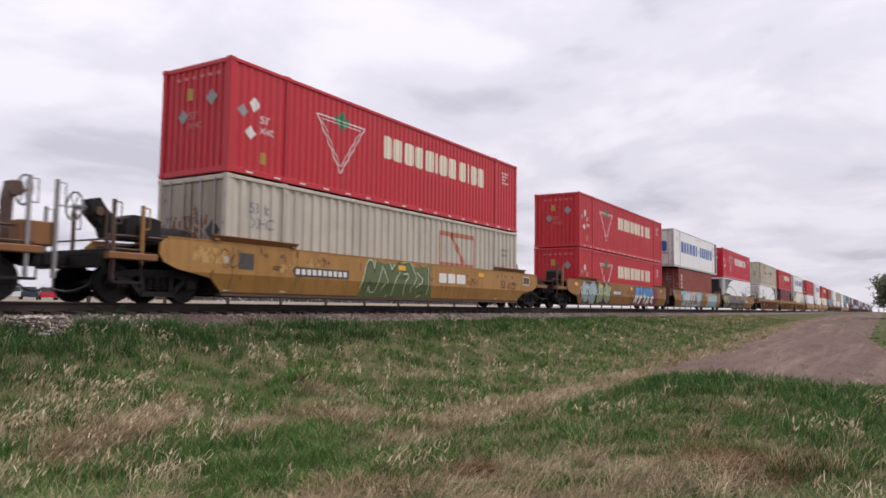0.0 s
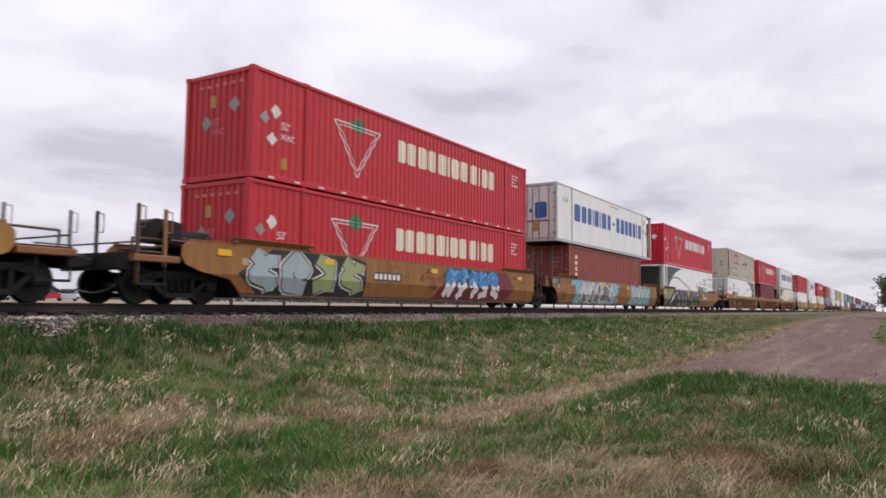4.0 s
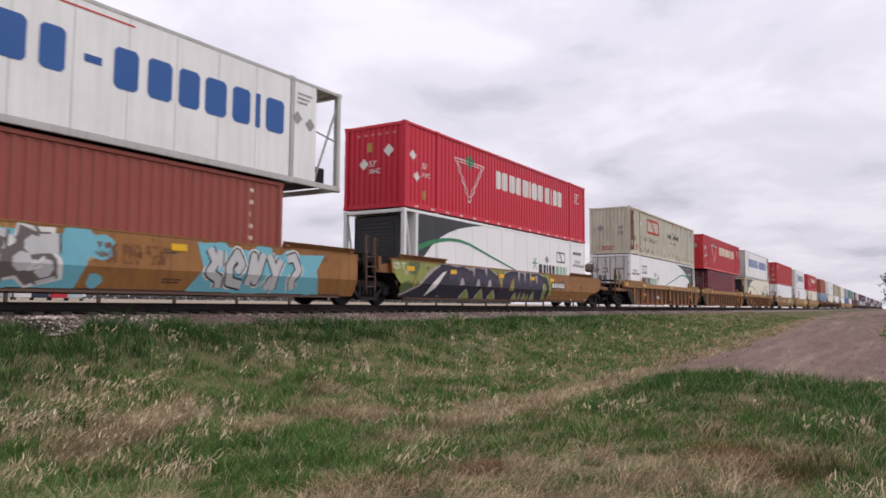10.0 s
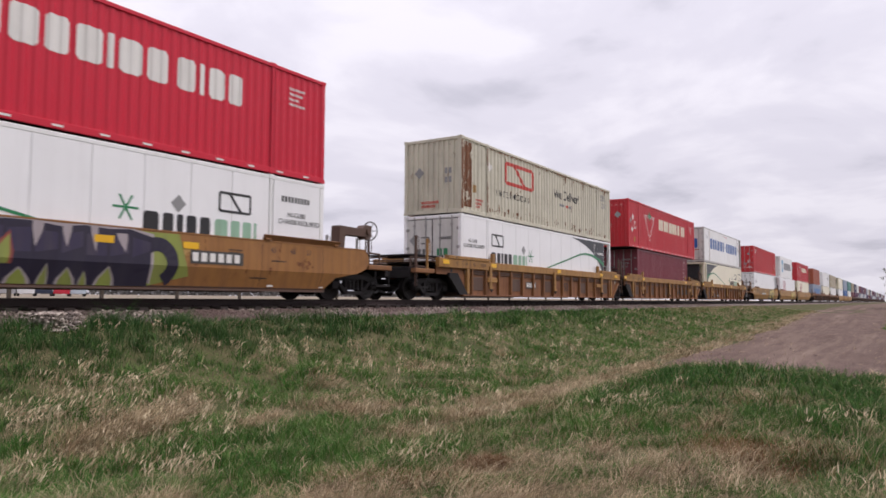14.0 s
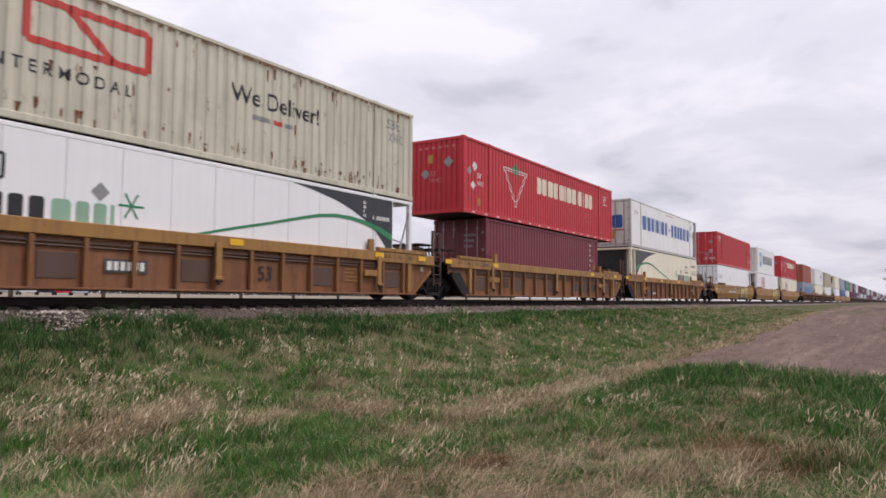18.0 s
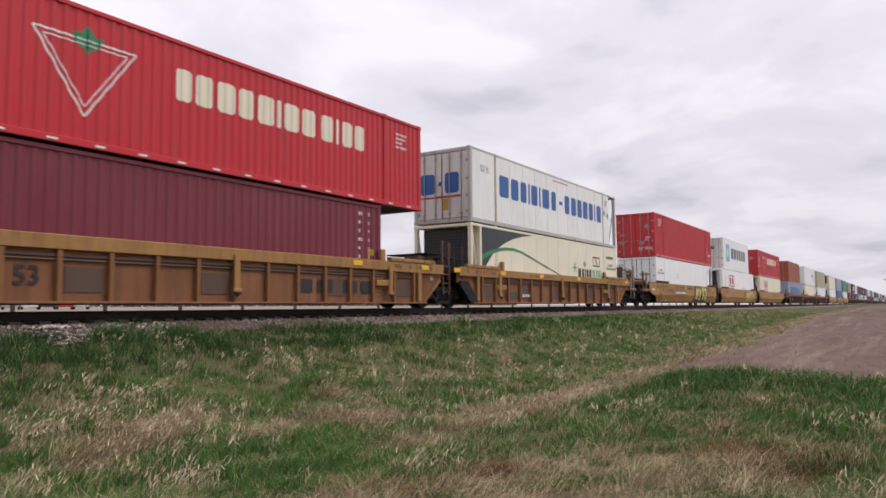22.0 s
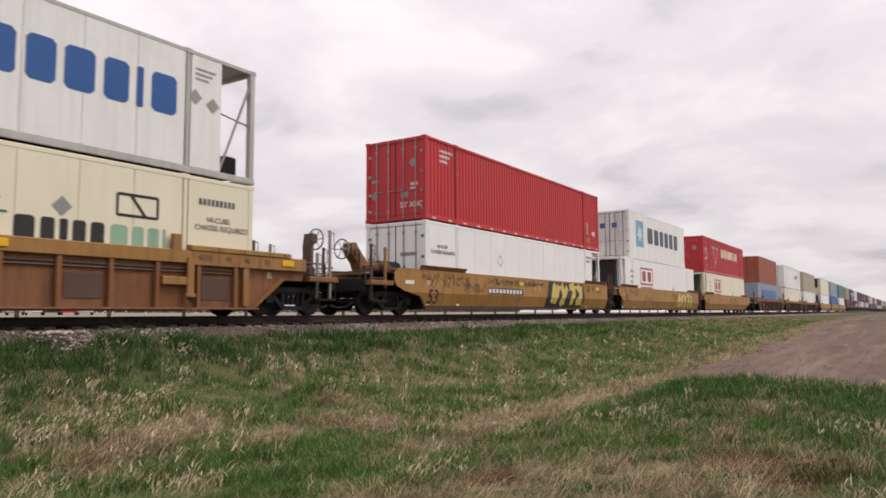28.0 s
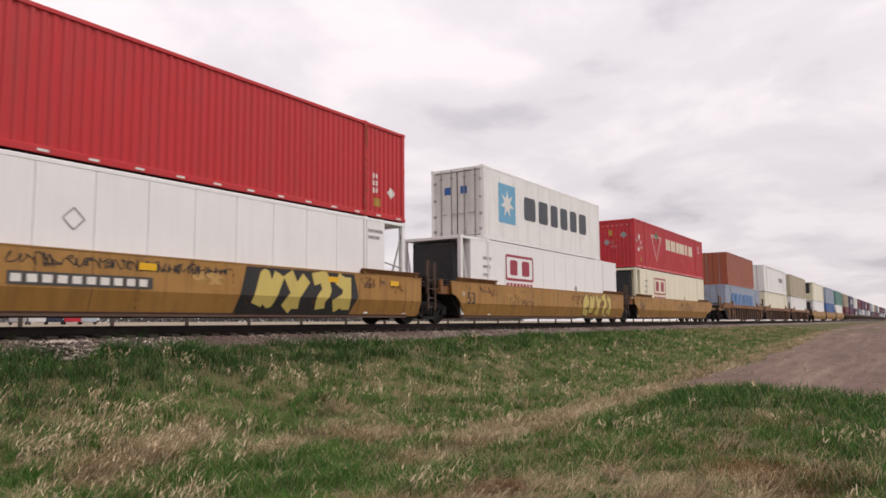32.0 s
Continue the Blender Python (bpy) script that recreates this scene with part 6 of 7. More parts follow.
    side_mark(c, "small_writing", [rect(4.6, 6.9, 1.3, 1.34)], RIB_PANEL, flat=-1.453)
    reflectors(c, [-1.5, 2.0, 5.6, 9.9, 17.0], 1.26, y=-1.452)
    travel(c, 129.3)
    put_stack(129.3, maritime(), 129.3, cargo(True, True, "cream refrigerated 53-foot container, charcoal corner and green swoosh"))
    # three joined smooth units
    c = well_car("ochre smooth-sided well car with black scrawls and pale yellow spray", "smooth", GOLD, "coupled", "joint", brake="lg")
    stencils(c, 16.15, 105)
    side_mark(c, "lettering", text_polys("53", -0.05, 0.36, 0.48), MARK_BLACK)
    number_patch(c, 4.0, 0.76, 2.95, 0.25, 10)
    scrawl(c, -0.1, 2.6, 1.15, 0.5, 41)
    scrawl(c, 2.2, 3.9, 0.95, 0.36, 42)
    scrawl(c, 4.0, 9.0, 1.24, 0.26, 43)
    side_mark(c, "sprayed_field", [[(9.2, 0.26), (13.4, 0.26), (13.7, 0.8), (13.5, 1.42), (9.5, 1.42)]], MARK_BLACK, "black sprayed ground", lift=0.004)
    tag_strokes(c, 9.8, 13.5, 0.28, 1.42, 4, SPRAY_YELLOW, MARK_BLACK, None, 45, 0.36, 0.06)
    side_mark(c, "dark_patch", [rect(-1.35, -0.85, 0.98, 1.1)], MARK_WHITE)
    reflectors(c, [6.6, 12.4, 15.2])
    travel(c, 153.06)
    put_stack(153.06, plain_red(), 153.06, white_box())
    c = well_car("ochre smooth-sided well car", "smooth", GOLD, "bare", "joint")
    stencils(c, 16.15, 106)
    side_mark(c, "lettering", text_polys("53", 0.2, 0.7, 0.42), MARK_BLACK)
    scrawl(c, 3.6, 5.6, 0.8, 0.4, 51)
    side_mark(c, "red_band", blocks(9.7, 0.85, 0.42, [0.45, 0.45, 0.5], 0.05, 0.12), MARK_RUST, lift=0.008)
    tag_strokes(c, 11.0, 15.0, 0.28, 1.4, 5, SPRAY_YELLOW, MARK_BLACK, None, 52, 0.3, 0.05)
    travel(c, 172.62)
    put_stack(174.46, star_reefer(), 172.62, haul_box(False))
    c = well_car("ochre smooth-sided well car", "smooth", GOLD, "bare", "coupled", brake="r")
    stencils(c, 16.15, 107)
    side_mark(c, "lettering", text_polys("53", 0.2, 0.7, 0.42), MARK_BLACK)
    scrawl(c, 8.0, 12.0, 0.9, 0.5, 55)
    travel(c, 192.2)
    put_stack(192.2, retail(), 192.2, haul_box(True))
    # farther cars
    b40 = lambda lab, m: container("container", lab, 40, m, near_end="doors", wide=2.44, posts=False, detail=0)[0]
    b53 = lambda lab, m, st="corrugated": container("container", lab, 53, m, style=st, near_end="doors", detail=1)[0]
    low = b53("faded blue-grey 53-foot container with plain blue signs", BLUE_GREY)
    part("sign", folded(blocks(2.4, 0.9, 1.3, [1.5, 1.3, 1.3, 0.5, 1.3, 1.3, 1.2], 0.25, 0.4), Flat(-1.3)), paint("mid_blue_sign", (0.04, 0.17, 0.42)), low, "row of plain blue block signs")
    far_car = lambda lab, l, r, **k: well_car(lab, k.pop("kind", "ribbed"), k.pop("m", RIB_DARK), l, r, detail=1, **k)
    travel(far_car("dark grey-brown ribbed well car", "coupled", "joint", chord=GOLD_DIRTY), 216.0)
    put_stack(217.5, container("container", "orange-brown corrugated 40-foot container", 40, ORANGE_BROWN, near_end="doors", wide=2.44, posts=False, detail=1)[0], 216.0, low)
    up = b53("white 53-foot container with a small dark mark", WHITE_WORN, "smooth")
    part("sign", folded(blocks(10.2, 1.4, 0.5, [0.6, 0.6, 0.6, 0.6], 0.1, 0.15), Flat(-1.3)), MARK_GREY, up)
    travel(far_car("dark grey-brown ribbed well car", "bare", "joint", chord=GOLD_DIRTY), 235.5)
    put_stack(235.5, up, 235.5, b53("plain cream smooth 53-foot container", CREAM, "smooth"))
    travel(far_car("dark grey-brown ribbed well car", "bare", "coupled", chord=GOLD_DIRTY), 255.0)
    put_stack(255.0, b53("tan corrugated 53-foot container", TAN), 255.0, b53("plain white smooth 53-foot container", WHITE_WORN, "smooth"))
    travel(far_car("pale ochre smooth-sided well car", "coupled", "joint", kind="smooth", m=GOLD), 279.8)
    put_stack(279.8, container("refrigerated_container", "cream refrigerated 53-foot container", 53, CREAM, style="smooth", near_end="reefer", detail=1)[0], 279.8, container("refrigerated_container", "white refrigerated 53-foot container", 53, WHITE, style="smooth", near_end="reefer", detail=1)[0])
    travel(far_car("pale ochre smooth-sided well car", "bare", "joint", kind="smooth", m=GOLD), 299.3)
    put_stack(299.9, b53("faded blue-grey corrugated 53-foot container", BLUE_GREY), 299.3, b53("blue corrugated 53-foot container", BLUE))
    travel(far_car("pale ochre smooth-sided well car", "bare", "coupled", kind="smooth", m=GOLD), 318.8)
    put_stack(319.4, b53("teal green corrugated 53-foot container", TEAL), 318.8, b53("plain white smooth 53-foot container", WHITE_WORN, "smooth"))
    # the rest of the train, drawn out towards the horizon, in copies
    def signed(lab, m, sign):
        b = b40(lab, m)
        part("sign", folded(blocks(3.2, 0.8, 1.25, [1.0, 0.9, 1.0, 0.9], 0.25, 0.3), Flat(-1.24)), sign, b)
        return b
    kinds = [signed("navy container with plain white signs", NAVY, MARK_WHITE), b40("plum corrugated 40-foot container", PURPLE), b40("maroon corrugated 40-foot container", MAROON), signed("plum container with plain white signs", PURPLE, MARK_WHITE),
             b40("tan corrugated 40-foot container", TAN), signed("blue-grey container with plain pale signs", BLUE_GREY, MARK_WHITE), b40("white corrugated 40-foot container", WHITE_WORN), b40("navy corrugated 40-foot container", NAVY)]
    flat = well_car("dark ribbed well car for short boxes", "ribbed", RIB_DARK, "coupled", "joint", L=12.4, detail=0)
    random.seed(77)
    order = [4, 2, 0, 1, 6, 3, 2, 5, 1, 6, 3, 5, 2, 6, 5, 7, 6, 3]
    x = 342.5
    first = {}
    for k in range(34):
        car = flat if k == 0 else copy_thing(flat, pose(0, 0, 0))
        travel(car, x)
        for z, i in ((LOWZ, order[(k * 2 + 1) % 18]), (UPZ, order[(k * 2) % 18])):
            b = kinds[i] if i not in first else copy_thing(kinds[i], pose(0, 0, 0))
            first[i] = True
            travel(b, x + 0.1, z)
        x += 16.4


build_train()


# ---- ground: meadow, embankment, dirt track and the far field in one sheet ----
def smooth01(a, b, v):
    u = np.clip((v - a) / (b - a), 0, 1)
    return u * u * (3 - 2 * u)


def wave(x, y, k, seed):
    """Cheap rolling noise in -1..1."""
    s = seed * 1.7
    return (np.sin(x * k + 1.3 * np.sin(y * k * 0.8 + s) + s) + np.sin(y * k * 1.27 + 1.1 * np.sin(x * k * 0.73 - s) + 2 * s) + np.sin((x + y) * k * 0.61 + s * 3)) / 3


def height(x, y):
    """Height of the ground; works on arrays."""
    x, y = np.asarray(x, float), np.asarray(y, float)
    rise = 0.95 * smooth01(14, 120, x)
    bump = 0.05 * wave(x, y, 0.9, 1) + 0.025 * wave(x, y, 2.3, 2)
    near = rise + bump
    bank = smooth01(7.2, 12.6, y) * (1 - smooth01(16.9, 19.5, y))
    z = near * (1 - bank) + (RT - 0.5) * bank
    far = smooth01(19, 24, y)
    field = RT - 0.25 + 0.006 * np.clip(y - 24, 0, 900) + 0.001 * np.clip(-(x - 200), 0, 500) * smooth01(24, 120, y) + 0.02 * wave(x, y, 0.35, 4)
    z = z * (1 - far) + field * far
    mound = 0.16 * smooth01(17.5, 13.5, x - 0.3 * y) * (1 - smooth01(3.2, 4.8, y)) * smooth01(5, 9, x)
    back = smooth01(0.5, -3.0, y) * 0.12
    off = (y - 6.95 - 0.46 * (x - 4.1)) * 0.91           # the brow of the ditch, hung with dead grass
    brow = 0.17 * np.exp(-((off - 0.5) / 0.42) ** 2) * smooth01(3.4, 4.2, x) * (1 - smooth01(6.3, 7.2, x))
    brow = brow + 0.14 * np.exp(-((x - 9.5) / 0.7) ** 2 - ((y - 8.45) / 0.4) ** 2) + 0.06 * np.exp(-((x - 6.4) / 0.5) ** 2 - ((y - 7.0) / 0.25) ** 2)
    return z + mound * (1 - far) + back + brow


def axis_steps(lo, hi, near_lo, near_hi, step, grow):
    v = list(np.arange(near_lo, near_hi + 1e-6, step))
    s = step
    while v[-1] < hi:
        s *= grow
        v.append(v[-1] + s)
    s = step
    while v[0] > lo:
        s *= grow
        v.insert(0, v[0] - s)
    return np.array(v)


def sheet(name, xs, ys, lift, material, keep=None):
    X, Y = np.meshgrid(xs, ys, indexing="ij")
    Z = height(X, Y) + lift
    n, m = len(xs), len(ys)
    verts = np.stack([X.ravel(), Y.ravel(), Z.ravel()], 1)
    faces = []
    for i in range(n - 1):
        for j in range(m - 1):
            if keep is None or keep(0.5 * (xs[i] + xs[i + 1]), 0.5 * (ys[j] + ys[j + 1])):
                faces.append((i * m + j, (i + 1) * m + j, (i + 1) * m + j + 1, i * m + j + 1))
    me = bpy.data.meshes.new(name)
    me.from_pydata(verts.tolist(), [], faces)
    me.materials.append(material)
    me.shade_smooth()
    return new(name, me)


def ground_material():
    m, nt, n, l, b = node_mat("meadow_soil")
    pos = n("ShaderNodeNewGeometry").outputs["Position"]
    sep = n("ShaderNodeSeparateXYZ"); l(pos, sep.inputs[0])
    soil = mix_at(nt, ramp_at(nt, noise_at(nt, pos, 1.1, 6, 0.6), 0.35, 0.7), (0.05, 0.075, 0.022), (0.17, 0.14, 0.075))
    soil = mix_at(nt, ramp_at(nt, noise_at(nt, pos, 14, 5, 0.7), 0.4, 0.75), soil, (0.075, 0.06, 0.035))
    farm = mix_at(nt, noise_at(nt, pos, 0.05, 5, 0.6), (0.29, 0.245, 0.185), (0.24, 0.2, 0.155))
    c = mix_at(nt, ramp_at(nt, sep.outputs["Y"], 20.5, 22.5), soil, farm)
    l(c, b.inputs["Base Color"])
    b.inputs["Roughness"].default_value = 0.95
    b.inputs["Specular IOR Level"].default_value = 0.1
    bump_at(nt, b, noise_at(nt, pos, 9, 6, 0.7), 0.6, 0.06)
    return m


GROUND = ground_material()
ground = sheet("ground", axis_steps(-1400, 3200, -2, 60, 0.8, 1.16), axis_steps(-1400, 3200, -3, 26, 0.5, 1.16), 0.0, GROUND)
tagged(ground, "green and straw-coloured meadow with a pale field beyond the track", "ground", kind="structure")


def dirt_material():
    m, nt, n, l, b = node_mat("packed_brown_dirt")
    pos = n("ShaderNodeNewGeometry").outputs["Position"]
    c = mix_at(nt, noise_at(nt, pos, 0.35, 6, 0.6, (0.25, 1.0, 1.0)), (0.115, 0.078, 0.066), (0.19, 0.135, 0.113))
    c = mix_at(nt, ramp_at(nt, noise_at(nt, pos, 1.7, 8, 0.72, (0.35, 1.0, 1.0)), 0.45, 0.8), c, (0.09, 0.06, 0.048))
    c = mix_at(nt, times_at(nt, ramp_at(nt, noise_at(nt, pos, 1.1, 6, 0.65, (0.06, 1.2, 1.0)), 0.48, 0.66), 0.7), c, (0.25, 0.185, 0.148))
    c = mix_at(nt, times_at(nt, ramp_at(nt, noise_at(nt, pos, 1.3, 7, 0.7, (0.2, 1.0, 1.0)), 0.55, 0.75), 0.6), c, (0.07, 0.045, 0.035))
    c = mix_at(nt, times_at(nt, ramp_at(nt, noise_at(nt, pos, 30, 3, 0.6), 0.6, 0.72), 0.5), c, (0.3, 0.235, 0.19))
    l(c, b.inputs["Base Color"])
    b.inputs["Roughness"].default_value = 0.95
    b.inputs["Specular IOR Level"].default_value = 0.1
    bump_at(nt, b, noise_at(nt, pos, 5, 7, 0.7), 0.7, 0.07)
    return m


def dirt_edge(x):
    """Left and right edge of the dirt strip at x."""
    return 4.9 + 1.9 * smooth01(18, 85, x) + 0.3 * wave(x, 0 * x, 0.7, 6) + 0.16 * wave(x, 0 * x, 2.1, 7) + 0.1 * wave(x, 0 * x, 5.3, 17), -0.35 + 1.2 * smooth01(24, 46, x) + 0.12 * wave(x, 0 * x, 0.5, 9) - 0.2 * smooth01(50, 90, x)


def on_dirt(x, y):
    a, b = dirt_edge(np.asarray(x, float))
    head = 16.6 + 0.35 * wave(np.asarray(y, float), 0 * np.asarray(y, float), 1.4, 8)
    return (y < a) & (y > b) & (x > head)


dirt = sheet("dirt_track", np.concatenate([np.arange(15, 60, 0.3), np.arange(60, 200, 1.2), np.arange(200, 700, 8.0)]), np.arange(-1.0, 8.0, 0.2), 0.012, dirt_material(), lambda x, y: bool(on_dirt(x, y)))
tagged(dirt, "packed brown dirt track running beside the railway", "dirt track", kind="structure")


# ---- railway: ballast, sleepers, rails ----
def stone_material(name, dark, mid, pale, stain):
    m, nt, n, l, b = node_mat(name)
    isl = n("ShaderNodeNewGeometry")
    r = n("ShaderNodeValToRGB")
    r.color_ramp.elements[0].color, r.color_ramp.elements[1].color = (*dark, 1), (*pale, 1)
    e = r.color_ramp.elements.new(0.55); e.color = (*mid, 1)
    l(isl.outputs["Random Per Island"], r.inputs[0])
    c = mix_at(nt, times_at(nt, ramp_at(nt, noise_at(nt, isl.outputs["Position"], 0.5, 4), 0.42, 0.62), stain), r.outputs[0], (0.11, 0.07, 0.06))
    l(c, b.inputs["Base Color"])
    b.inputs["Roughness"].default_value = 0.9
    bump_at(nt, b, noise_at(nt, isl.outputs["Position"], 40, 4), 0.4, 0.01)
    return m


STONE = stone_material("ballast_stone", (0.05, 0.034, 0.028), (0.125, 0.09, 0.075), (0.46, 0.39, 0.33), 0.9)
SPILL = stone_material("fresh_ballast_stone", (0.07, 0.055, 0.05), (0.3, 0.25, 0.21), (0.58, 0.51, 0.44), 0.1)
BED = [(-2.6, -0.68), (-1.85, -0.39), (-1.3, -0.275), (1.3, -0.275), (1.8, -0.36), (2.6, -0.7)]
bed = Shape()
xs = list(np.concatenate([np.arange(-60, 80, 2.0), np.arange(80, 1300, 30.0)]))
for a, b in zip(xs, xs[1:]):
    for (ya, za), (yb, zb) in zip(BED, BED[1:]):
        bed.poly([(a, TY + ya, RT + za), (b, TY + ya, RT + za), (b, TY + yb, RT + zb), (a, TY + yb, RT + zb)])


def bed_material():
    m, nt, n, l, b = node_mat("ballast_bed_gravel")
    pos = n("ShaderNodeNewGeometry").outputs["Position"]
    v = n("ShaderNodeTexVoronoi"); v.inputs["Scale"].default_value = 17
    l(pos, v.inputs["Vector"])
    c = mix_at(nt, v.outputs["Color"], (0.07, 0.05, 0.043), (0.3, 0.25, 0.22))
    c = mix_at(nt, ramp_at(nt, noise_at(nt, pos, 0.5, 4), 0.42, 0.62), c, (0.11, 0.07, 0.06))
    l(c, b.inputs["Base Color"]); b.inputs["Roughness"].default_value = 0.95
    bump_at(nt, b, v.outputs["Distance"], 0.9, 0.04)
    return m


ballast = tagged(part("ballast_bed", bed, bed_material(), None), "grey-brown crushed stone bed under the track", "track bed", kind="structure")


def scatter_mesh(name, verts, faces, material, label, category):
    me = bpy.data.meshes.new(name)
    me.vertices.add(len(verts)); me.vertices.foreach_set("co", verts.astype(np.float32).ravel())
    k = faces.shape[1]
    me.loops.add(faces.size); me.loops.foreach_set("vertex_index", faces.astype(np.int32).ravel())
    me.polygons.add(len(faces)); me.polygons.foreach_set("loop_start", np.arange(0, faces.size, k, dtype=np.int32))
    me.update(calc_edges=True)
    me.materials.append(material)
    return tagged(new(name, me), label, category, kind="stuff")


def stones(name, label, n, seed, material, spill):
    rng = np.random.default_rng(seed)
    x = 4 + 56 * rng.random(n) ** 1.3
    u = rng.random(n)
    y = TY - 2.6 + u * 1.5
    z = RT + np.interp(y - TY, [-2.6, -1.8, -1.3, -1.0], [-0.67, -0.38, -0.265, -0.265])
    extra = rng.random(n) < (1.0 if spill else -1.0)     # the spill at the washed-out place
    y = np.where(extra, TY - 2.2 - rng.random(n) * 0.95, y)
    x = np.where(extra, 6.72 + (y - 12.05) * 0.56 + rng.normal(0, 0.17, n), x)
    z = np.where(extra, np.maximum(height(x, y) + 0.03, z), z)
    if spill is None:                                    # clods on the dirt track
        x = 16.8 + 50 * rng.random(n) ** 1.6
        ea, eb = dirt_edge(x)
        y = eb + (ea - eb) * rng.random(n)
        z = height(x, y) + 0.014
    base = np.array([(1, 0, 0), (-1, 0, 0), (0, 1, 0), (0, -1, 0), (0, 0, 1), (0, 0, -1)], float)
    r = ((0.006 + 0.03 * rng.random(n) ** 4) if spill is None else (0.02 + 0.035 * rng.random(n) ** 2))[:, None, None]
    q = base[None] * r * (0.6 + 0.7 * rng.random((n, 6, 1))) * np.array([1.15, 1.0, 0.75])
    a = rng.random(n) * 6.28
    ca, sa = np.cos(a)[:, None], np.sin(a)[:, None]
    vx, vy = q[..., 0] * ca - q[..., 1] * sa, q[..., 0] * sa + q[..., 1] * ca
    v = np.stack([vx + x[:, None], vy + y[:, None], q[..., 2] + 0.35 * vx + z[:, None]], 2).reshape(-1, 3)
    t = np.array([(0, 2, 4), (2, 1, 4), (1, 3, 4), (3, 0, 4), (2, 0, 5), (1, 2, 5), (3, 1, 5), (0, 3, 5)])
    f = (np.arange(n)[:, None, None] * 6 + t[None]).reshape(-1, 3)
    return scatter_mesh(name, v, f, material, label, "stones")


stones("ballast_stones", "loose pale and brown crushed stones", 24000, 5, STONE, False)
CLOD = stone_material("dry_earth_clod", (0.06, 0.04, 0.032), (0.13, 0.09, 0.07), (0.24, 0.18, 0.145), 0.2)
stones("dirt_clods", "small brown clods and pebbles strewn on the dirt track", 1100, 8, CLOD, None)
stones("stone_spill", "pale crushed stones spilt down a washed-out gap in the grass", 2200, 6, SPILL, True)
RUST_RAIL = paint("rusted_rail_steel", (0.026, 0.015, 0.014), 0.8, 0.3, 0.0, (0.03, 0.016, 0.013))
SLEEPER = paint("weathered_sleeper_wood", (0.03, 0.022, 0.018), 0.9, 0.3, 0.0, (0.05, 0.035, 0.028))
track = tagged(new("railway_track"), "dark rusted steel rails on weathered wooden sleepers", "railway track", kind="structure")
PROFILE = [(-0.07, -0.185), (0.07, -0.185), (0.07, -0.17), (0.012, -0.15), (0.012, -0.045), (0.037, -0.035), (0.037, -0.006), (0.028, 0.0), (-0.028, 0.0), (-0.037, -0.006), (-0.037, -0.035), (-0.012, -0.045), (-0.012, -0.15), (-0.07, -0.17)]
for side in (-1, 1):
    part("rail", Shape().sweep([(TY + side * 0.753 + y, RT + z) for y, z in PROFILE], 0, -80, 1300), RUST_RAIL, track)
SLEEP = Shape().box(-0.11, 0.11, -1.3, 1.3, -0.36, -0.188, 0.012).mesh("sleeper")
SLEEP.materials.append(SLEEPER)
TIE = Shape()
for s in (-1, 1):
    TIE.box(-0.09, 0.09, s * 0.753 - 0.17, s * 0.753 + 0.17, -0.19, -0.183).box(-0.02, 0.02, s * 0.753 - 0.11, s * 0.753 - 0.08, -0.185, -0.14).box(-0.02, 0.02, s * 0.753 + 0.08, s * 0.753 + 0.11, -0.185, -0.14)
TIE = TIE.mesh("tie_plate")
TIE.materials.append(RUST_RAIL)
for k in range(120):
    part("sleeper", SLEEP, None, track, at=(2.0 + k * 0.54, TY, RT))
    if k < 90:
        part("tie_plate", TIE, None, track, at=(2.0 + k * 0.54, TY, RT))
rest = Shape()
for k in range(700):
    x = 2.0 + (120 + k) * 0.54
    rest.box(x - 0.11, x + 0.11, TY - 1.3, TY + 1.3, RT - 0.3, RT - 0.19)
tagged(part("far_sleepers", rest, SLEEPER, track), kind="stuff")


# ---- grass ----
def blade_material(name, cols, dry=0.0):
    m, nt, n, l, b = node_mat(name)
    g = n("ShaderNodeNewGeometry")
    r = n("ShaderNodeValToRGB")
    els = r.color_ramp.elements
    els[0].color, els[1].color = (*cols[0], 1), (*cols[-1], 1)
    for k, c in enumerate(cols[1:-1]):
        e = els.new((k + 1) / (len(cols) - 1)); e.color = (*c, 1)
    l(g.outputs["Random Per Island"], r.inputs[0])
    c = mix_at(nt, times_at(nt, ramp_at(nt, noise_at(nt, g.outputs["Position"], 0.55, 5), 0.4, 0.7), 0.45), r.outputs[0], cols[-1])
    dark = tuple(q * 0.5 for q in cols[0])
    c = mix_at(nt, times_at(nt, ramp_at(nt, noise_at(nt, g.outputs["Position"], 3.2, 4), 0.47, 0.7), 0.55), c, dark)
    l(c, b.inputs["Base Color"])
    b.inputs["Roughness"].default_value = 0.75
    b.inputs["Specular IOR Level"].default_value = 0.15
    tr = n("ShaderNodeBsdfTranslucent"); l(c, tr.inputs["Color"])
    mx = n("ShaderNodeMixShader"); mx.inputs[0].default_value = 0.2
    out = nt.nodes["Material Output"]
    l(b.outputs[0], mx.inputs[1]); l(tr.outputs[0], mx.inputs[2]); l(mx.outputs[0], out.inputs["Surface"])
    return m


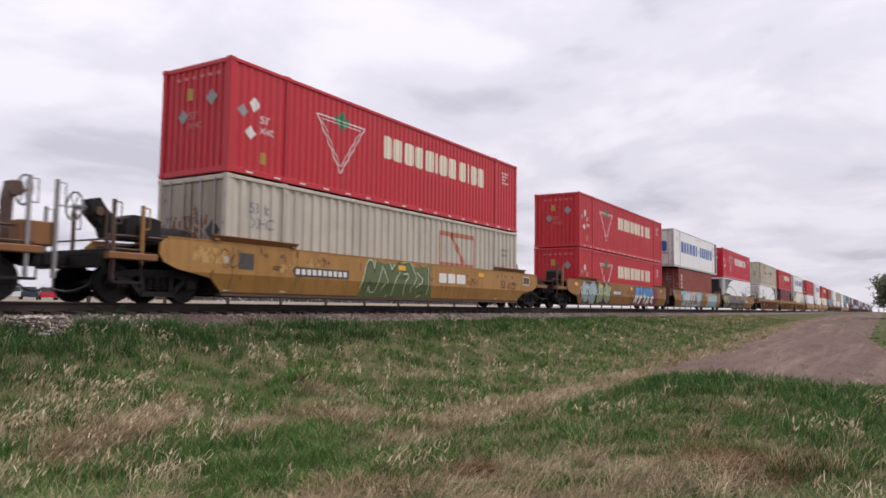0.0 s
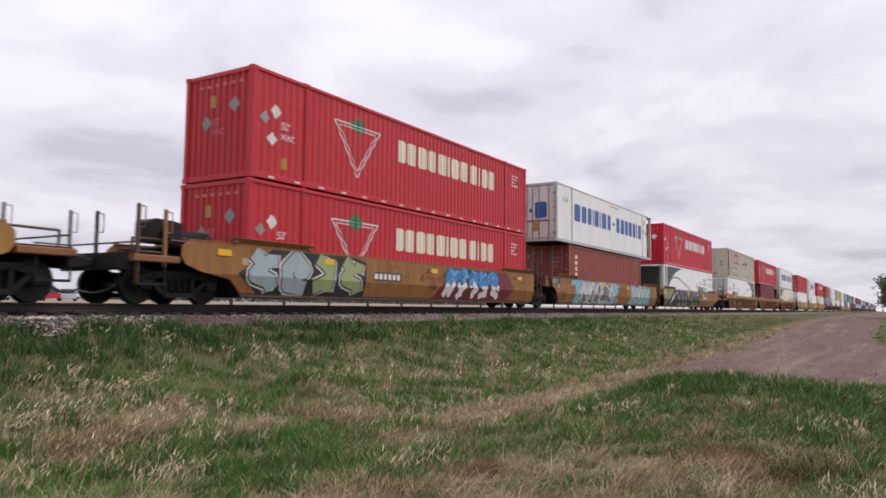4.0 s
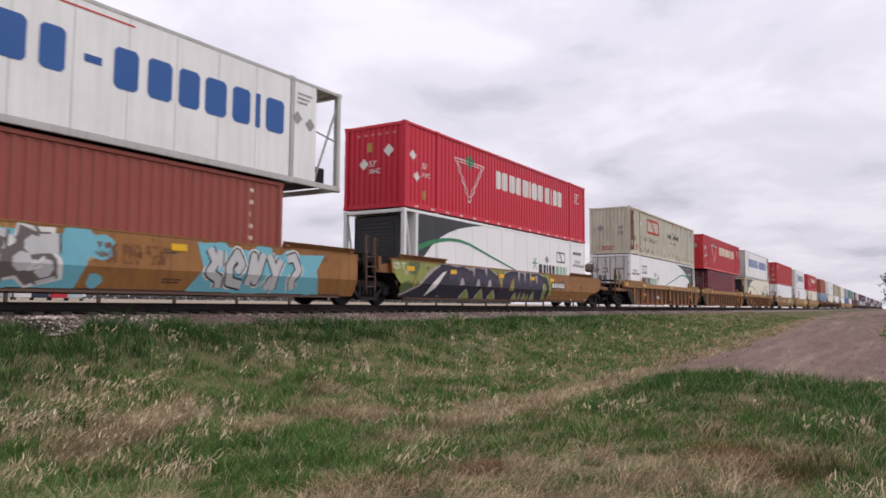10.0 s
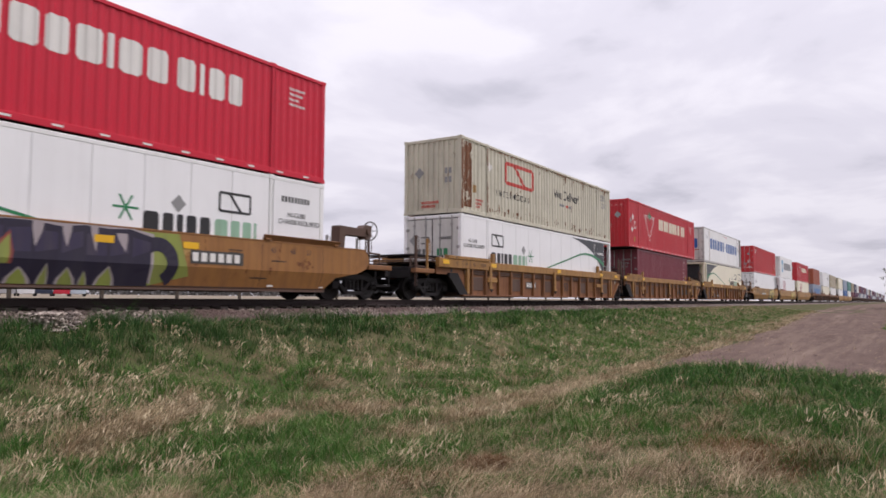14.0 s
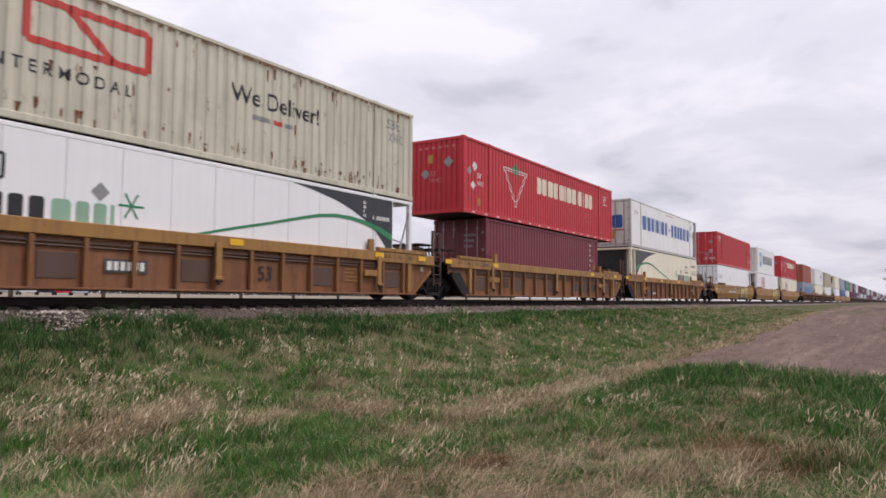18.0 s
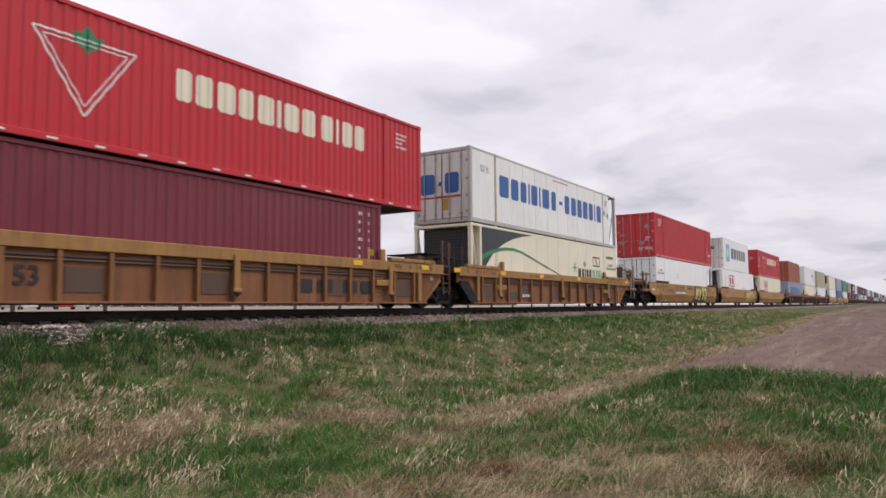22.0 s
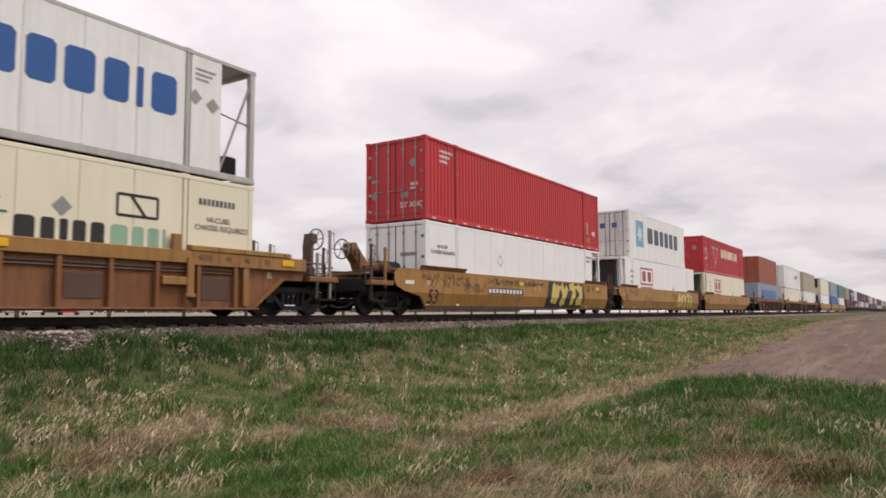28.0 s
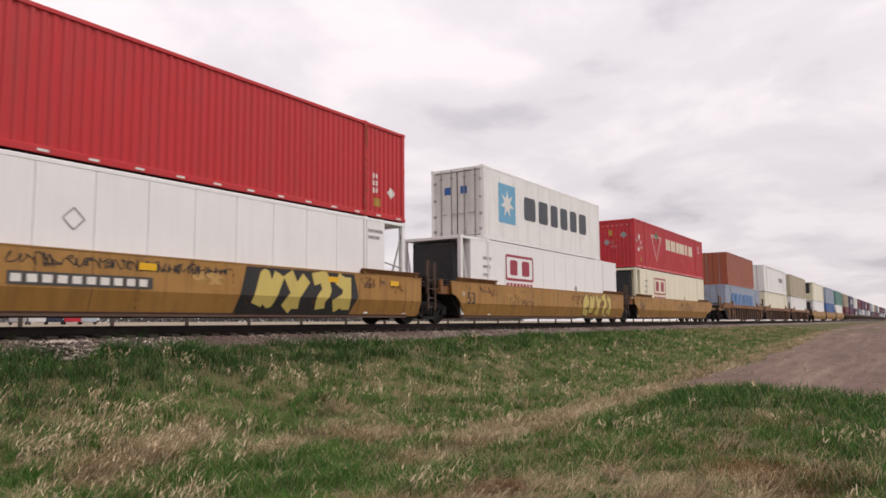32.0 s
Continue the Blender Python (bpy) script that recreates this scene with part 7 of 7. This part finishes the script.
def blades(x, y, tall, wide, bend, rng, lean=None, z=None):
    """Tapered bent blades, a quad and a tip each."""
    n = len(x)
    z = height(x, y) - 0.02 if z is None else z
    a = rng.random(n) * 2 * np.pi
    if lean is not None:
        a = lean + rng.normal(0, 0.9, n)
    ca, sa = np.cos(a), np.sin(a)
    tw = rng.random(n) * 2 * np.pi
    wx, wy = np.cos(tw), np.sin(tw)
    out = []
    for u, k in ((0.0, 0.9), (0.55, 0.75), (1.0, 0.0)):
        off = tall * bend * u * u
        up = tall * u * (1 - 0.38 * bend * u)
        w = wide * k * 0.5
        cx, cy, cz = x + ca * off, y + sa * off, z + up
        if k:
            out.append(np.stack([cx - wx * w, cy - wy * w, cz], 1))
            out.append(np.stack([cx + wx * w, cy + wy * w, cz], 1))
        else:
            out.append(np.stack([cx, cy, cz], 1))
    v = np.stack(out, 1).reshape(-1, 3)
    t = np.array([(0, 1, 3), (0, 3, 2), (2, 3, 4)])
    f = (np.arange(n)[:, None, None] * 5 + t[None]).reshape(-1, 3)
    return v, f


def spots(n, rng):
    """Places on the meadow before the camera, denser near by."""
    ang = np.radians(rng.uniform(-4, 68, n))
    lo, hi = 4.0, 75.0
    u = rng.random(n)
    r = 1.0 / (1 / lo + (1 / hi - 1 / lo) * u ** 0.92)
    x, y = r * np.cos(ang), r * np.sin(ang)
    return x, y


def strip(x, y):
    """1 on the straw-coloured strip along the near side of the ditch."""
    return np.exp(-((y - 4.7 - 0.18 * wave(x, y, 0.8, 12)) / (0.38 + 0.25 * smooth01(14, 26, x))) ** 2) * smooth01(5.0, 7.5, x) * (1 - smooth01(30, 38, x))


def spot(x, y, cx, cy, rx, ry):
    return np.exp(-((x - cx) / rx) ** 2 - ((y - cy) / ry) ** 2)


def matted(x, y):
    """Places where last year's grass lies flat."""
    off = (y - 6.95 - 0.46 * (x - 4.1)) * 0.91
    face = np.exp(-((off - 0.0) / 0.27) ** 4) * smooth01(3.7, 4.3, x) * (1 - smooth01(6.3, 6.8, x))
    return np.clip(face + 0.8 * spot(x, y, 6.35, 6.75, 0.45, 0.2) + spot(x, y, 9.3, 8.15, 0.5, 0.28) + 0.85 * spot(x, y, 7.9, 6.5, 0.55, 0.5) + 0.7 * spot(x, y, 8.8, 7.4, 0.5, 0.25)
                   + 0.5 * spot(x, y, 12.5, 8.3, 0.9, 0.3) + 0.8 * spot(x, y, 18.5, 10.0, 0.8, 0.3) + 0.7 * spot(x, y, 11.4, 11.3, 0.4, 0.2) + 0.5 * spot(x, y, 6.3, 10.6, 0.35, 0.2), 0, 1)


def thatch(x, y):
    """The dry matted foreground, fine and dull."""
    r = np.hypot(x, y)
    near = (1 - smooth01(6.6, 9.2, r + 0.5 * wave(x, y, 2.2, 14))) * (1 - smooth01(3.2, 4.1, y - 0.25 * wave(x, y, 1.7, 15)))
    near = np.maximum(near, 0.5 * (1 - smooth01(9.5, 12.5, r + 0.8 * wave(x, y, 1.9, 19))) * (1 - smooth01(2.5, 3.3, y)))
    left = 0.6 * (1 - smooth01(5.6, 6.3, r + 0.25 * wave(x, y, 2.7, 16)))
    return np.clip(np.maximum(near * smooth01(0.5, 1.3, y + 0.3 * wave(x, y, 2.4, 18)), left), 0, 1)


def straw(x, y):
    """How straw-coloured the grass is at a place, 0..1."""
    v = 0.09 + 0.12 * wave(x, y, 1.1, 21) + 0.3 * wave(x, y, 3.1, 22) + 0.36 * wave(x, y, 7.3, 23)
    v = v + 1.2 * strip(x, y) + 1.3 * matted(x, y) + 0.12 * thatch(x, y)
    v = v - 0.85 * smooth01(9.0, 9.9, y) * (1 - smooth01(20, 38, x))              # fresh growth on the bank
    v = v - 0.12 * smooth01(7.4, 8.0, y) * (1 - smooth01(8.6, 9.4, y))
    v = v + 0.2 * smooth01(4.9, 5.4, y) * (1 - smooth01(6.2, 7.4, y)) * smooth01(6.5, 8.5, x)
    v = v + 0.16 * smooth01(18, 34, x) * smooth01(9.5, 11.5, y) + 0.25 * smooth01(26, 60, x) * (y > 5)
    v = v + 0.3 * smooth01(16, 26, x) * (1 - smooth01(6.2, 8.2, y)) * (y > 4)
    v = v - 0.5 * spot(x, y, 5.7, 5.7, 0.9, 0.6) - 0.4 * spot(x, y, 4.3, 6.1, 0.6, 0.5) - 0.45 * spot(x, y, 10.2, 7.6, 1.1, 0.45) - 0.35 * spot(x, y, 9.2, 6.3, 0.5, 0.3)
    v = v - 0.22 * smooth01(8.2, 10.5, x) * (1 - smooth01(3.6, 4.5, y))             # green crown of the near mound
    v = v + 0.75 * spot(x, y, 11.3, 1.75, 1.3, 0.5) + 0.4 * spot(x, y, 9.6, 2.6, 0.5, 0.25) + 0.45 * spot(x, y, 8.9, 3.9, 0.4, 0.15)
    v = v - 0.25 * (1 - smooth01(7.5, 9.0, x)) * smooth01(8.6, 9.2, y) - 0.3 * spot(x, y, 4.3, 8.6, 0.9, 0.9) - 0.25 * spot(x, y, 7.6, 0.6, 1.2, 0.6)
    return np.clip(v, 0, 1)


def allowed(x, y):
    edge = TY - 2.0 + 0.14 * wave(x, y, 1.3, 31) + 0.16 * wave(x, y, 3.1, 32) - 0.35 * smooth01(12, 20, x) + 0.15 * (1 - smooth01(9, 12, x))
    return (y < edge) & (y > -4) & ~((np.abs(x - 6.72 - (y - 12.05) * 0.56) < 0.2 + 0.1 * wave(x, y, 3.0, 33)) & (y > 11.75))


GREEN_BLADE = blade_material("fresh_green_blade", [(0.018, 0.07, 0.014), (0.044, 0.15, 0.025), (0.09, 0.225, 0.042), (0.185, 0.3, 0.08)])
STRAW_BLADE = blade_material("dry_straw_blade", [(0.11, 0.075, 0.04), (0.27, 0.195, 0.11), (0.48, 0.36, 0.21), (0.78, 0.64, 0.44)])
SEED_BLADE = blade_material("pale_seed_head", [(0.36, 0.28, 0.16), (0.55, 0.44, 0.28), (0.74, 0.63, 0.44)])
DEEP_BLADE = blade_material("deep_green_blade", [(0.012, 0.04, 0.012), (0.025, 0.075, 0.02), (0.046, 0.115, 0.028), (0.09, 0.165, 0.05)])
THATCH_BLADE = blade_material("dull_thatch_stem", [(0.07, 0.05, 0.028), (0.16, 0.115, 0.062), (0.29, 0.215, 0.125), (0.55, 0.43, 0.27)])
RUSSET_BLADE = blade_material("russet_dead_stem", [(0.1, 0.05, 0.025), (0.19, 0.1, 0.045), (0.3, 0.18, 0.08)])


def build_grass():
    rng = np.random.default_rng(42)
    # tussocks: each a ring of blades that lean out from its heart; between them a short loose growth
    tx, ty = spots(25500, rng)
    heap = wave(tx, ty, 4.3, 70) + 0.8 * wave(tx, ty, 9.5, 71) + 0.5 * wave(tx, ty, 1.9, 72)
    ok = allowed(tx, ty) & (heap + rng.normal(0, 0.25, len(tx)) > -0.25)
    heap = heap[ok]
    tx, ty = tx[ok], ty[ok]
    td = straw(tx, ty)
    t_dry = rng.random(len(tx)) < np.clip((td - 0.2) * 1.6, 0.04, 0.82)
    t_tall = (0.8 + 0.6 * rng.random(len(tx))) * (1 + 0.35 * np.clip(heap, -0.3, 1.2))
    per = 22
    i = np.repeat(np.arange(len(tx)), per)
    rad = np.abs(rng.normal(0, 0.06, len(i))) * np.clip(np.hypot(tx, ty)[i] / 9, 1, 2.5)
    ang = rng.random(len(i)) * 2 * np.pi
    fx, fy = spots(150000, rng)
    fx = np.concatenate([fx, 17 + 60 * rng.random(45000) ** 1.3])
    fy = np.concatenate([fy, 5.4 + 7.4 * rng.random(45000)])
    ok = allowed(fx, fy)
    fx, fy = fx[ok], fy[ok]
    f_dry = rng.random(len(fx)) < np.clip(straw(fx, fy), 0.03, 0.85)
    x = np.concatenate([tx[i] + rad * np.cos(ang), fx])
    y = np.concatenate([ty[i] + rad * np.sin(ang), fy])
    lean = np.concatenate([ang, rng.random(len(fx)) * 2 * np.pi])
    size = np.concatenate([t_tall[i], 0.5 + 0.4 * smooth01(16, 26, fx)])
    dry = np.concatenate([t_dry[i], f_dry])
    dry = np.where(rng.random(len(x)) < 0.07, ~dry, dry)
    ea, eb = dirt_edge(x)
    inside = np.minimum(np.minimum(ea - y, y - eb), (x - 16.6) * 0.7)
    keep = ((inside < 0) | (rng.random(len(x)) < 0.4 * np.exp(-np.clip(inside, 0, 9) / 0.3) + 0.015)) & allowed(x, y)
    x, y, lean, size, dry, inside = (q[keep] for q in (x, y, lean, size, dry, inside))
    dry = dry | ((inside > -0.6) & (y > 3.2) & (rng.random(len(x)) < 0.75)) | (inside > 0.1)
    size = np.where(inside > 0, size * 0.55, size)
    far = np.clip(np.hypot(x, y) / 9, 0.8, 6)
    lush = smooth01(8.8, 10.8, y) * (1 - smooth01(26, 50, x))
    clump = np.clip(spot(x, y, 7.9, 11.9, 0.75, 0.7) + spot(x, y, 5.5, 12.0, 0.7, 0.8) + 0.7 * spot(x, y, 9.6, 12.1, 0.6, 0.5) + 0.6 * spot(x, y, 13.0, 12.1, 0.8, 0.4), 0, 1)
    # the bank's thick young growth is deeper green than the rest; on the mound's crown the deep green also paints in
    # shade
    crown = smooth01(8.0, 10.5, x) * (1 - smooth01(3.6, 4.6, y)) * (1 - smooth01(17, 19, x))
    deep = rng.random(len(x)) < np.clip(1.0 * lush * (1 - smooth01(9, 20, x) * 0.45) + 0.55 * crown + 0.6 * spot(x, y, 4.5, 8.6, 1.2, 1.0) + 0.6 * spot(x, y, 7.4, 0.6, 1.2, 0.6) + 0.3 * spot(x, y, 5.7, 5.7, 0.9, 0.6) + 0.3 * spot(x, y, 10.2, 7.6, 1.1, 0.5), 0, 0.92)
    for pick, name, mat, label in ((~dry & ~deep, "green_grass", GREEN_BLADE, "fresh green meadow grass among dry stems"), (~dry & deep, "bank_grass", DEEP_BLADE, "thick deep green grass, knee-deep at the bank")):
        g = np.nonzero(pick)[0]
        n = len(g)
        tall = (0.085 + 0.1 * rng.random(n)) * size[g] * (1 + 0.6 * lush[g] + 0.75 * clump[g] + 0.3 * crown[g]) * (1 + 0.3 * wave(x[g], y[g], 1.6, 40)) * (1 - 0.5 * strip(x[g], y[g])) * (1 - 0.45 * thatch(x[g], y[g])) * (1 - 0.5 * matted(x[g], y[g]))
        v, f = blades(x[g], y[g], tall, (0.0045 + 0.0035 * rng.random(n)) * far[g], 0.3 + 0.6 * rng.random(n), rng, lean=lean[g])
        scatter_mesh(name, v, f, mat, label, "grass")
    d = dry
    n = int(d.sum())
    lie = np.clip(strip(x[d], y[d]) * 0.6 + matted(x[d], y[d]) + 0.6 * thatch(x[d], y[d]), 0, 1)
    tall = (0.11 + 0.12 * rng.random(n)) * size[d] * (1 + 0.5 * lie)
    way = np.where(rng.random(n) < 0.35 + 0.6 * lie, -1.1 + 0.9 * wave(x[d], y[d], 0.9, 50), lean[d])
    v, f = blades(x[d], y[d], tall, (0.0042 + 0.0035 * rng.random(n)) * far[d], 0.45 + 0.55 * rng.random(n) + 0.8 * lie, rng, lean=way)
    scatter_mesh("dry_grass", v, f, STRAW_BLADE, "dry straw-coloured grass lying in matted swathes", "dry grass")
    # a felt of fine dead stems over the foreground and on the brow of the ditch
    mx, my = spots(420000, rng)
    ok = (rng.random(len(mx)) < np.clip(0.5 * thatch(mx, my) * (0.75 + 0.6 * wave(mx, my, 2.9, 57)) + 0.9 * matted(mx, my) * (np.hypot(mx, my) < 11), 0, 1) * (0.55 + 0.6 * wave(mx, my, 6.3, 55))) & allowed(mx, my)
    mx, my = mx[ok][:110000], my[ok][:110000]
    n = len(mx)
    hang = matted(mx, my)
    way = np.where(hang > 0.4, -1.35 + 0.25 * rng.normal(0, 1, n), 1.9 * wave(mx, my, 1.9, 56) + 0.7 * rng.normal(0, 1, n))
    for pick, name, mat, label in ((hang <= 0.3, "thatch", THATCH_BLADE, "dull matted thatch of last year's dead stems"), (hang > 0.3, "hanging_straw", STRAW_BLADE, "pale dead grass hanging down the brow of the ditch")):
        px, py, hg, wy = mx[pick], my[pick], hang[pick], way[pick]
        n = len(px)
        v, f = blades(px, py, 0.09 + 0.13 * rng.random(n) * (0.6 + 0.6 * hg), (0.003 + 0.0028 * rng.random(n)) * (1 + 0.5 * hg) * np.clip(np.hypot(px, py) / 9, 0.8, 2), 0.8 + 0.8 * rng.random(n), rng, lean=wy)
        scatter_mesh(name, v, f, mat, label, "dry grass")
    # nodding pale seed heads, in tufts that stand together in loose rows
    x, y = spots(9000, rng)
    p = -0.12 + 0.6 * wave(x, y, 1.3, 60) + 0.7 * wave(x, y, 4.1, 61) + 0.45 * (y > 7.4) * (y < 10.0) + 0.3 * strip(x, y) + 0.3 * matted(x, y) - 0.5 * thatch(x, y) - 0.35 * smooth01(8.5, 10, x) * (1 - smooth01(3.8, 4.6, y)) + 0.35 * spot(x, y, 5.0, 8.4, 1.6, 0.9) + 0.3 * spot(x, y, 8.8, 0.6, 0.9, 0.7) + 0.2 * spot(x, y, 4.8, 5.0, 0.8, 0.5)
    ok = allowed(x, y) & ~on_dirt(x, y) & (rng.random(len(x)) < p) & (y < 11.4) & (np.hypot(x, y) < 40)
    x, y = x[ok], y[ok]
    k = 9
    X = np.repeat(x, k) + rng.normal(0, 0.045, len(x) * k)
    Y = np.repeat(y, k) + rng.normal(0, 0.045, len(x) * k)
    n = len(X)
    fa = np.clip(np.hypot(X, Y) / 9, 0.8, 4)
    high = np.repeat(0.7 + 0.7 * rng.random(len(x)), k)
    up = (0.1 + 0.12 * rng.random(n)) * high
    bend = -0.6 + 0.5 * rng.normal(0, 1, n)
    v, f = blades(X, Y, 0.05 + 0.06 * rng.random(n), (0.009 + 0.008 * rng.random(n)) * fa, 0.7 + 0.7 * rng.random(n), rng, lean=bend, z=height(X, Y) + up)
    v2, f2 = blades(X, Y, up + 0.03, 0.003 * fa, 0.15 + 0 * X, rng, lean=bend)
    scatter_mesh("seed_heads", np.concatenate([v, v2]), np.concatenate([f, f2 + len(v)]), SEED_BLADE, "pale nodding tufts of last year's seed heads", "dry grass")
    # russet stems of dead weeds
    cs = [(5.05, 3.66, 0.2), (4.8, 3.95, 0.18), (5.9, 3.3, 0.1), (5.95, 3.22, 0.06), (7.25, 1.35, 0.28), (7.0, 1.0, 0.3), (7.7, 1.5, 0.22), (7.5, 0.8, 0.25), (10.9, 1.6, 0.35)]
    X = np.concatenate([rng.normal(a, r, 600) for a, b, r in cs])
    Y = np.concatenate([rng.normal(b, r, 600) for a, b, r in cs])
    n = len(X)
    v, f = blades(X, Y, 0.12 + 0.12 * rng.random(n), 0.004 + 0.002 * rng.random(n), 0.5 + 0.7 * rng.random(n), rng)
    scatter_mesh("dead_weeds", v, f, RUSSET_BLADE, "russet-brown stems of dead weeds", "weeds")


build_grass()


# ---- beyond the track: fence, parked cars, tree line ----
POST = paint("weathered_fence_post", (0.09, 0.075, 0.06), 0.85, 0.3)
fence = tagged(new("post_fence"), "dark thin fence posts standing in the field edge", "fence")
pm = Shape().box(-0.05, 0.05, -0.05, 0.05, 0.0, 1.2, 0.01).mesh("post")
pm.materials.append(POST)
for k in range(34):
    x = 2.3 + k * 2.9
    part("post", pm, None, fence, at=(x, 22.0, float(height(x, 22.0)) - 0.1))


def parked_car(label, color, x, y, turn):
    """A small saloon seen far off."""
    z = float(height(x, y))
    c = tagged(new("parked_car"), label, "car", "parked cars beyond the track")
    m = paint(label.split()[0] + "_car_paint", color, 0.3, 0.1)
    glass = paint("dark_car_glass", (0.02, 0.022, 0.025), 0.15, 0.05)
    body = Shape().slab([(-2.2, -0.85, 0.3), (2.2, -0.85, 0.3), (2.25, -0.85, 0.62), (1.9, -0.85, 0.78), (0.95, -0.85, 0.88), (-1.6, -0.85, 0.9), (-2.2, -0.85, 0.85)], (0, 1.7, 0))
    part("body", body, m, c)
    part("cabin", Shape().slab([(-1.5, -0.72, 0.9), (0.95, -0.72, 0.88), (0.3, -0.62, 1.4), (-1.0, -0.62, 1.42)], (0, 1.4, 0)), glass, c)
    part("roof", Shape().box(-1.0, 0.3, -0.66, 0.66, 1.42, 1.47, 0.02), m, c)
    for wx in (-1.35, 1.4):
        for wy in (-0.78, 0.78):
            part("wheel", Shape().lathe([(0.0, -0.1), (0.32, -0.1), (0.32, 0.1), (0.0, 0.1)], 1, (wx, wy, 0.32), 12), MARK_BLACK, c)
    c.matrix_basis = pose(x, y, z, 0, 0, turn)
    return c


for lab, col, x in (("grey", (0.35, 0.35, 0.36), 42.3), ("white", (0.7, 0.7, 0.7), 44.4), ("dark blue", (0.03, 0.04, 0.07), 46.4), ("red", (0.5, 0.03, 0.05), 48.5), ("silver", (0.45, 0.52, 0.58), 50.5)):
    parked_car(lab + " saloon parked on the field edge", col, x, 85, 62)

BARK = paint("grey_bark", (0.1, 0.08, 0.065), 0.9, 0.3)


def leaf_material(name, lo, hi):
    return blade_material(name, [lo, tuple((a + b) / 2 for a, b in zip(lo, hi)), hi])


LEAF = leaf_material("dull_green_leaf", (0.15, 0.17, 0.11), (0.3, 0.31, 0.22))


def tree(name, label, x, y, tall, spread, seed, leaves=2600, leaf=0.13):
    rng = np.random.default_rng(seed)
    z = float(height(x, y)) - 0.1
    t = tagged(new(name), label, "tree")
    t.location = (x, y, z)
    tr = Shape()
    p = Vector((0, 0, 0))
    tips = []
    for k in range(5):
        q = p + Vector((rng.normal(0, 0.08), rng.normal(0, 0.08), tall * 0.14))
        tr.bar(p, q, 0.05 * tall / 3 * (1 - k * 0.16), 7)
        p = q
        if k > 0:
            for b in range(4):
                a = rng.random() * 6.28
                e = p + Vector((math.cos(a) * spread * 0.45, math.sin(a) * spread * 0.45, tall * (0.12 + 0.14 * rng.random())))
                tr.bar(p, e, 0.02 * tall / 3, 5)
                tips.append(e)
                for h in range(2):
                    e2 = e + Vector((rng.normal(0, 1), rng.normal(0, 1), abs(rng.normal(0, 0.8)))) * spread * 0.22
                    tr.bar(e, e2, 0.01 * tall / 3, 4)
                    tips.append(e2)
    part("trunk", tr, BARK, t)
    tp = np.array([tuple(q) for q in tips])
    n = leaves
    c = tp[rng.integers(0, len(tp), n)] + rng.normal(0, spread * 0.13, (n, 3))
    d = rng.normal(0, 1, (n, 3)); d /= np.linalg.norm(d, axis=1)[:, None]
    e = np.cross(d, rng.normal(0, 1, (n, 3))); e /= np.linalg.norm(e, axis=1)[:, None]
    s = (leaf * (0.6 + 0.8 * rng.random(n)))[:, None]
    v = np.stack([c - d * s, c + e * s * 0.5, c + d * s, c - e * s * 0.5], 1).reshape(-1, 3)
    f = np.arange(4 * n).reshape(-1, 4)
    me = bpy.data.meshes.new("crown")
    me.from_pydata(v.tolist(), [], f.tolist())
    me.materials.append(LEAF)
    part("crown", me, None, t)
    return t


tree("bush", "grey-green leafy bush at the end of the dirt track", 92.0, -0.75, 4.2, 2.6, 61, 7000, 0.18)
tree("bush", "grey-green leafy bush at the end of the dirt track", 97.0, -2.2, 5.0, 2.8, 62, 7000, 0.18)
rng = np.random.default_rng(9)
n = 12000
wx = rng.uniform(-900, 1800, n)
wy = 900 + 60 * rng.random(n)
hz = height(wx, wy)
base = 11.0 + 6.0 * (wave(wx, 0 * wx, 0.011, 3)) + 2.0 * wave(wx, 0 * wx, 0.05, 5)
cz = hz + rng.random(n) * np.clip(base, 3, 22)
d = rng.normal(0, 1, (n, 3)); d /= np.linalg.norm(d, axis=1)[:, None]
e = np.cross(d, rng.normal(0, 1, (n, 3))); e /= np.linalg.norm(e, axis=1)[:, None]
c = np.stack([wx, wy, cz], 1)
s = (1.5 + 1.8 * rng.random(n))[:, None]
v = np.stack([c - d * s, c + e * s, c + d * s, c - e * s], 1).reshape(-1, 3)
# the haze of distance is put into these grey leaf colours
scatter_mesh("far_woods", v, np.arange(4 * n).reshape(-1, 4), leaf_material("haze_tinted_foliage", (0.09, 0.09, 0.09), (0.17, 0.16, 0.15)), "grey line of far trees along the field, haze painted into their colour", "woods")


# ---- what moves: every car and box of the train, and the wheels ----
def motions():
    stops = [2.0 * k for k in range(17)]
    for thing, x, z in MOVING:
        walk(thing, [(t, pose(x - rolled(t), TY, RT + z)) for t in stops])
    ticks = [k / 10 for k in range(321)]
    turns = [(t, pose(0, 0, 0, 0, -math.degrees((rolled(t) - ROLLED[0]) / R_WHEEL), 0)) for t in ticks]
    for wheel, dx in WHEELS:
        put = Matrix.Translation((dx, 0, R_WHEEL))
        walk(wheel, [(t, put @ m) for t, m in turns])


motions()
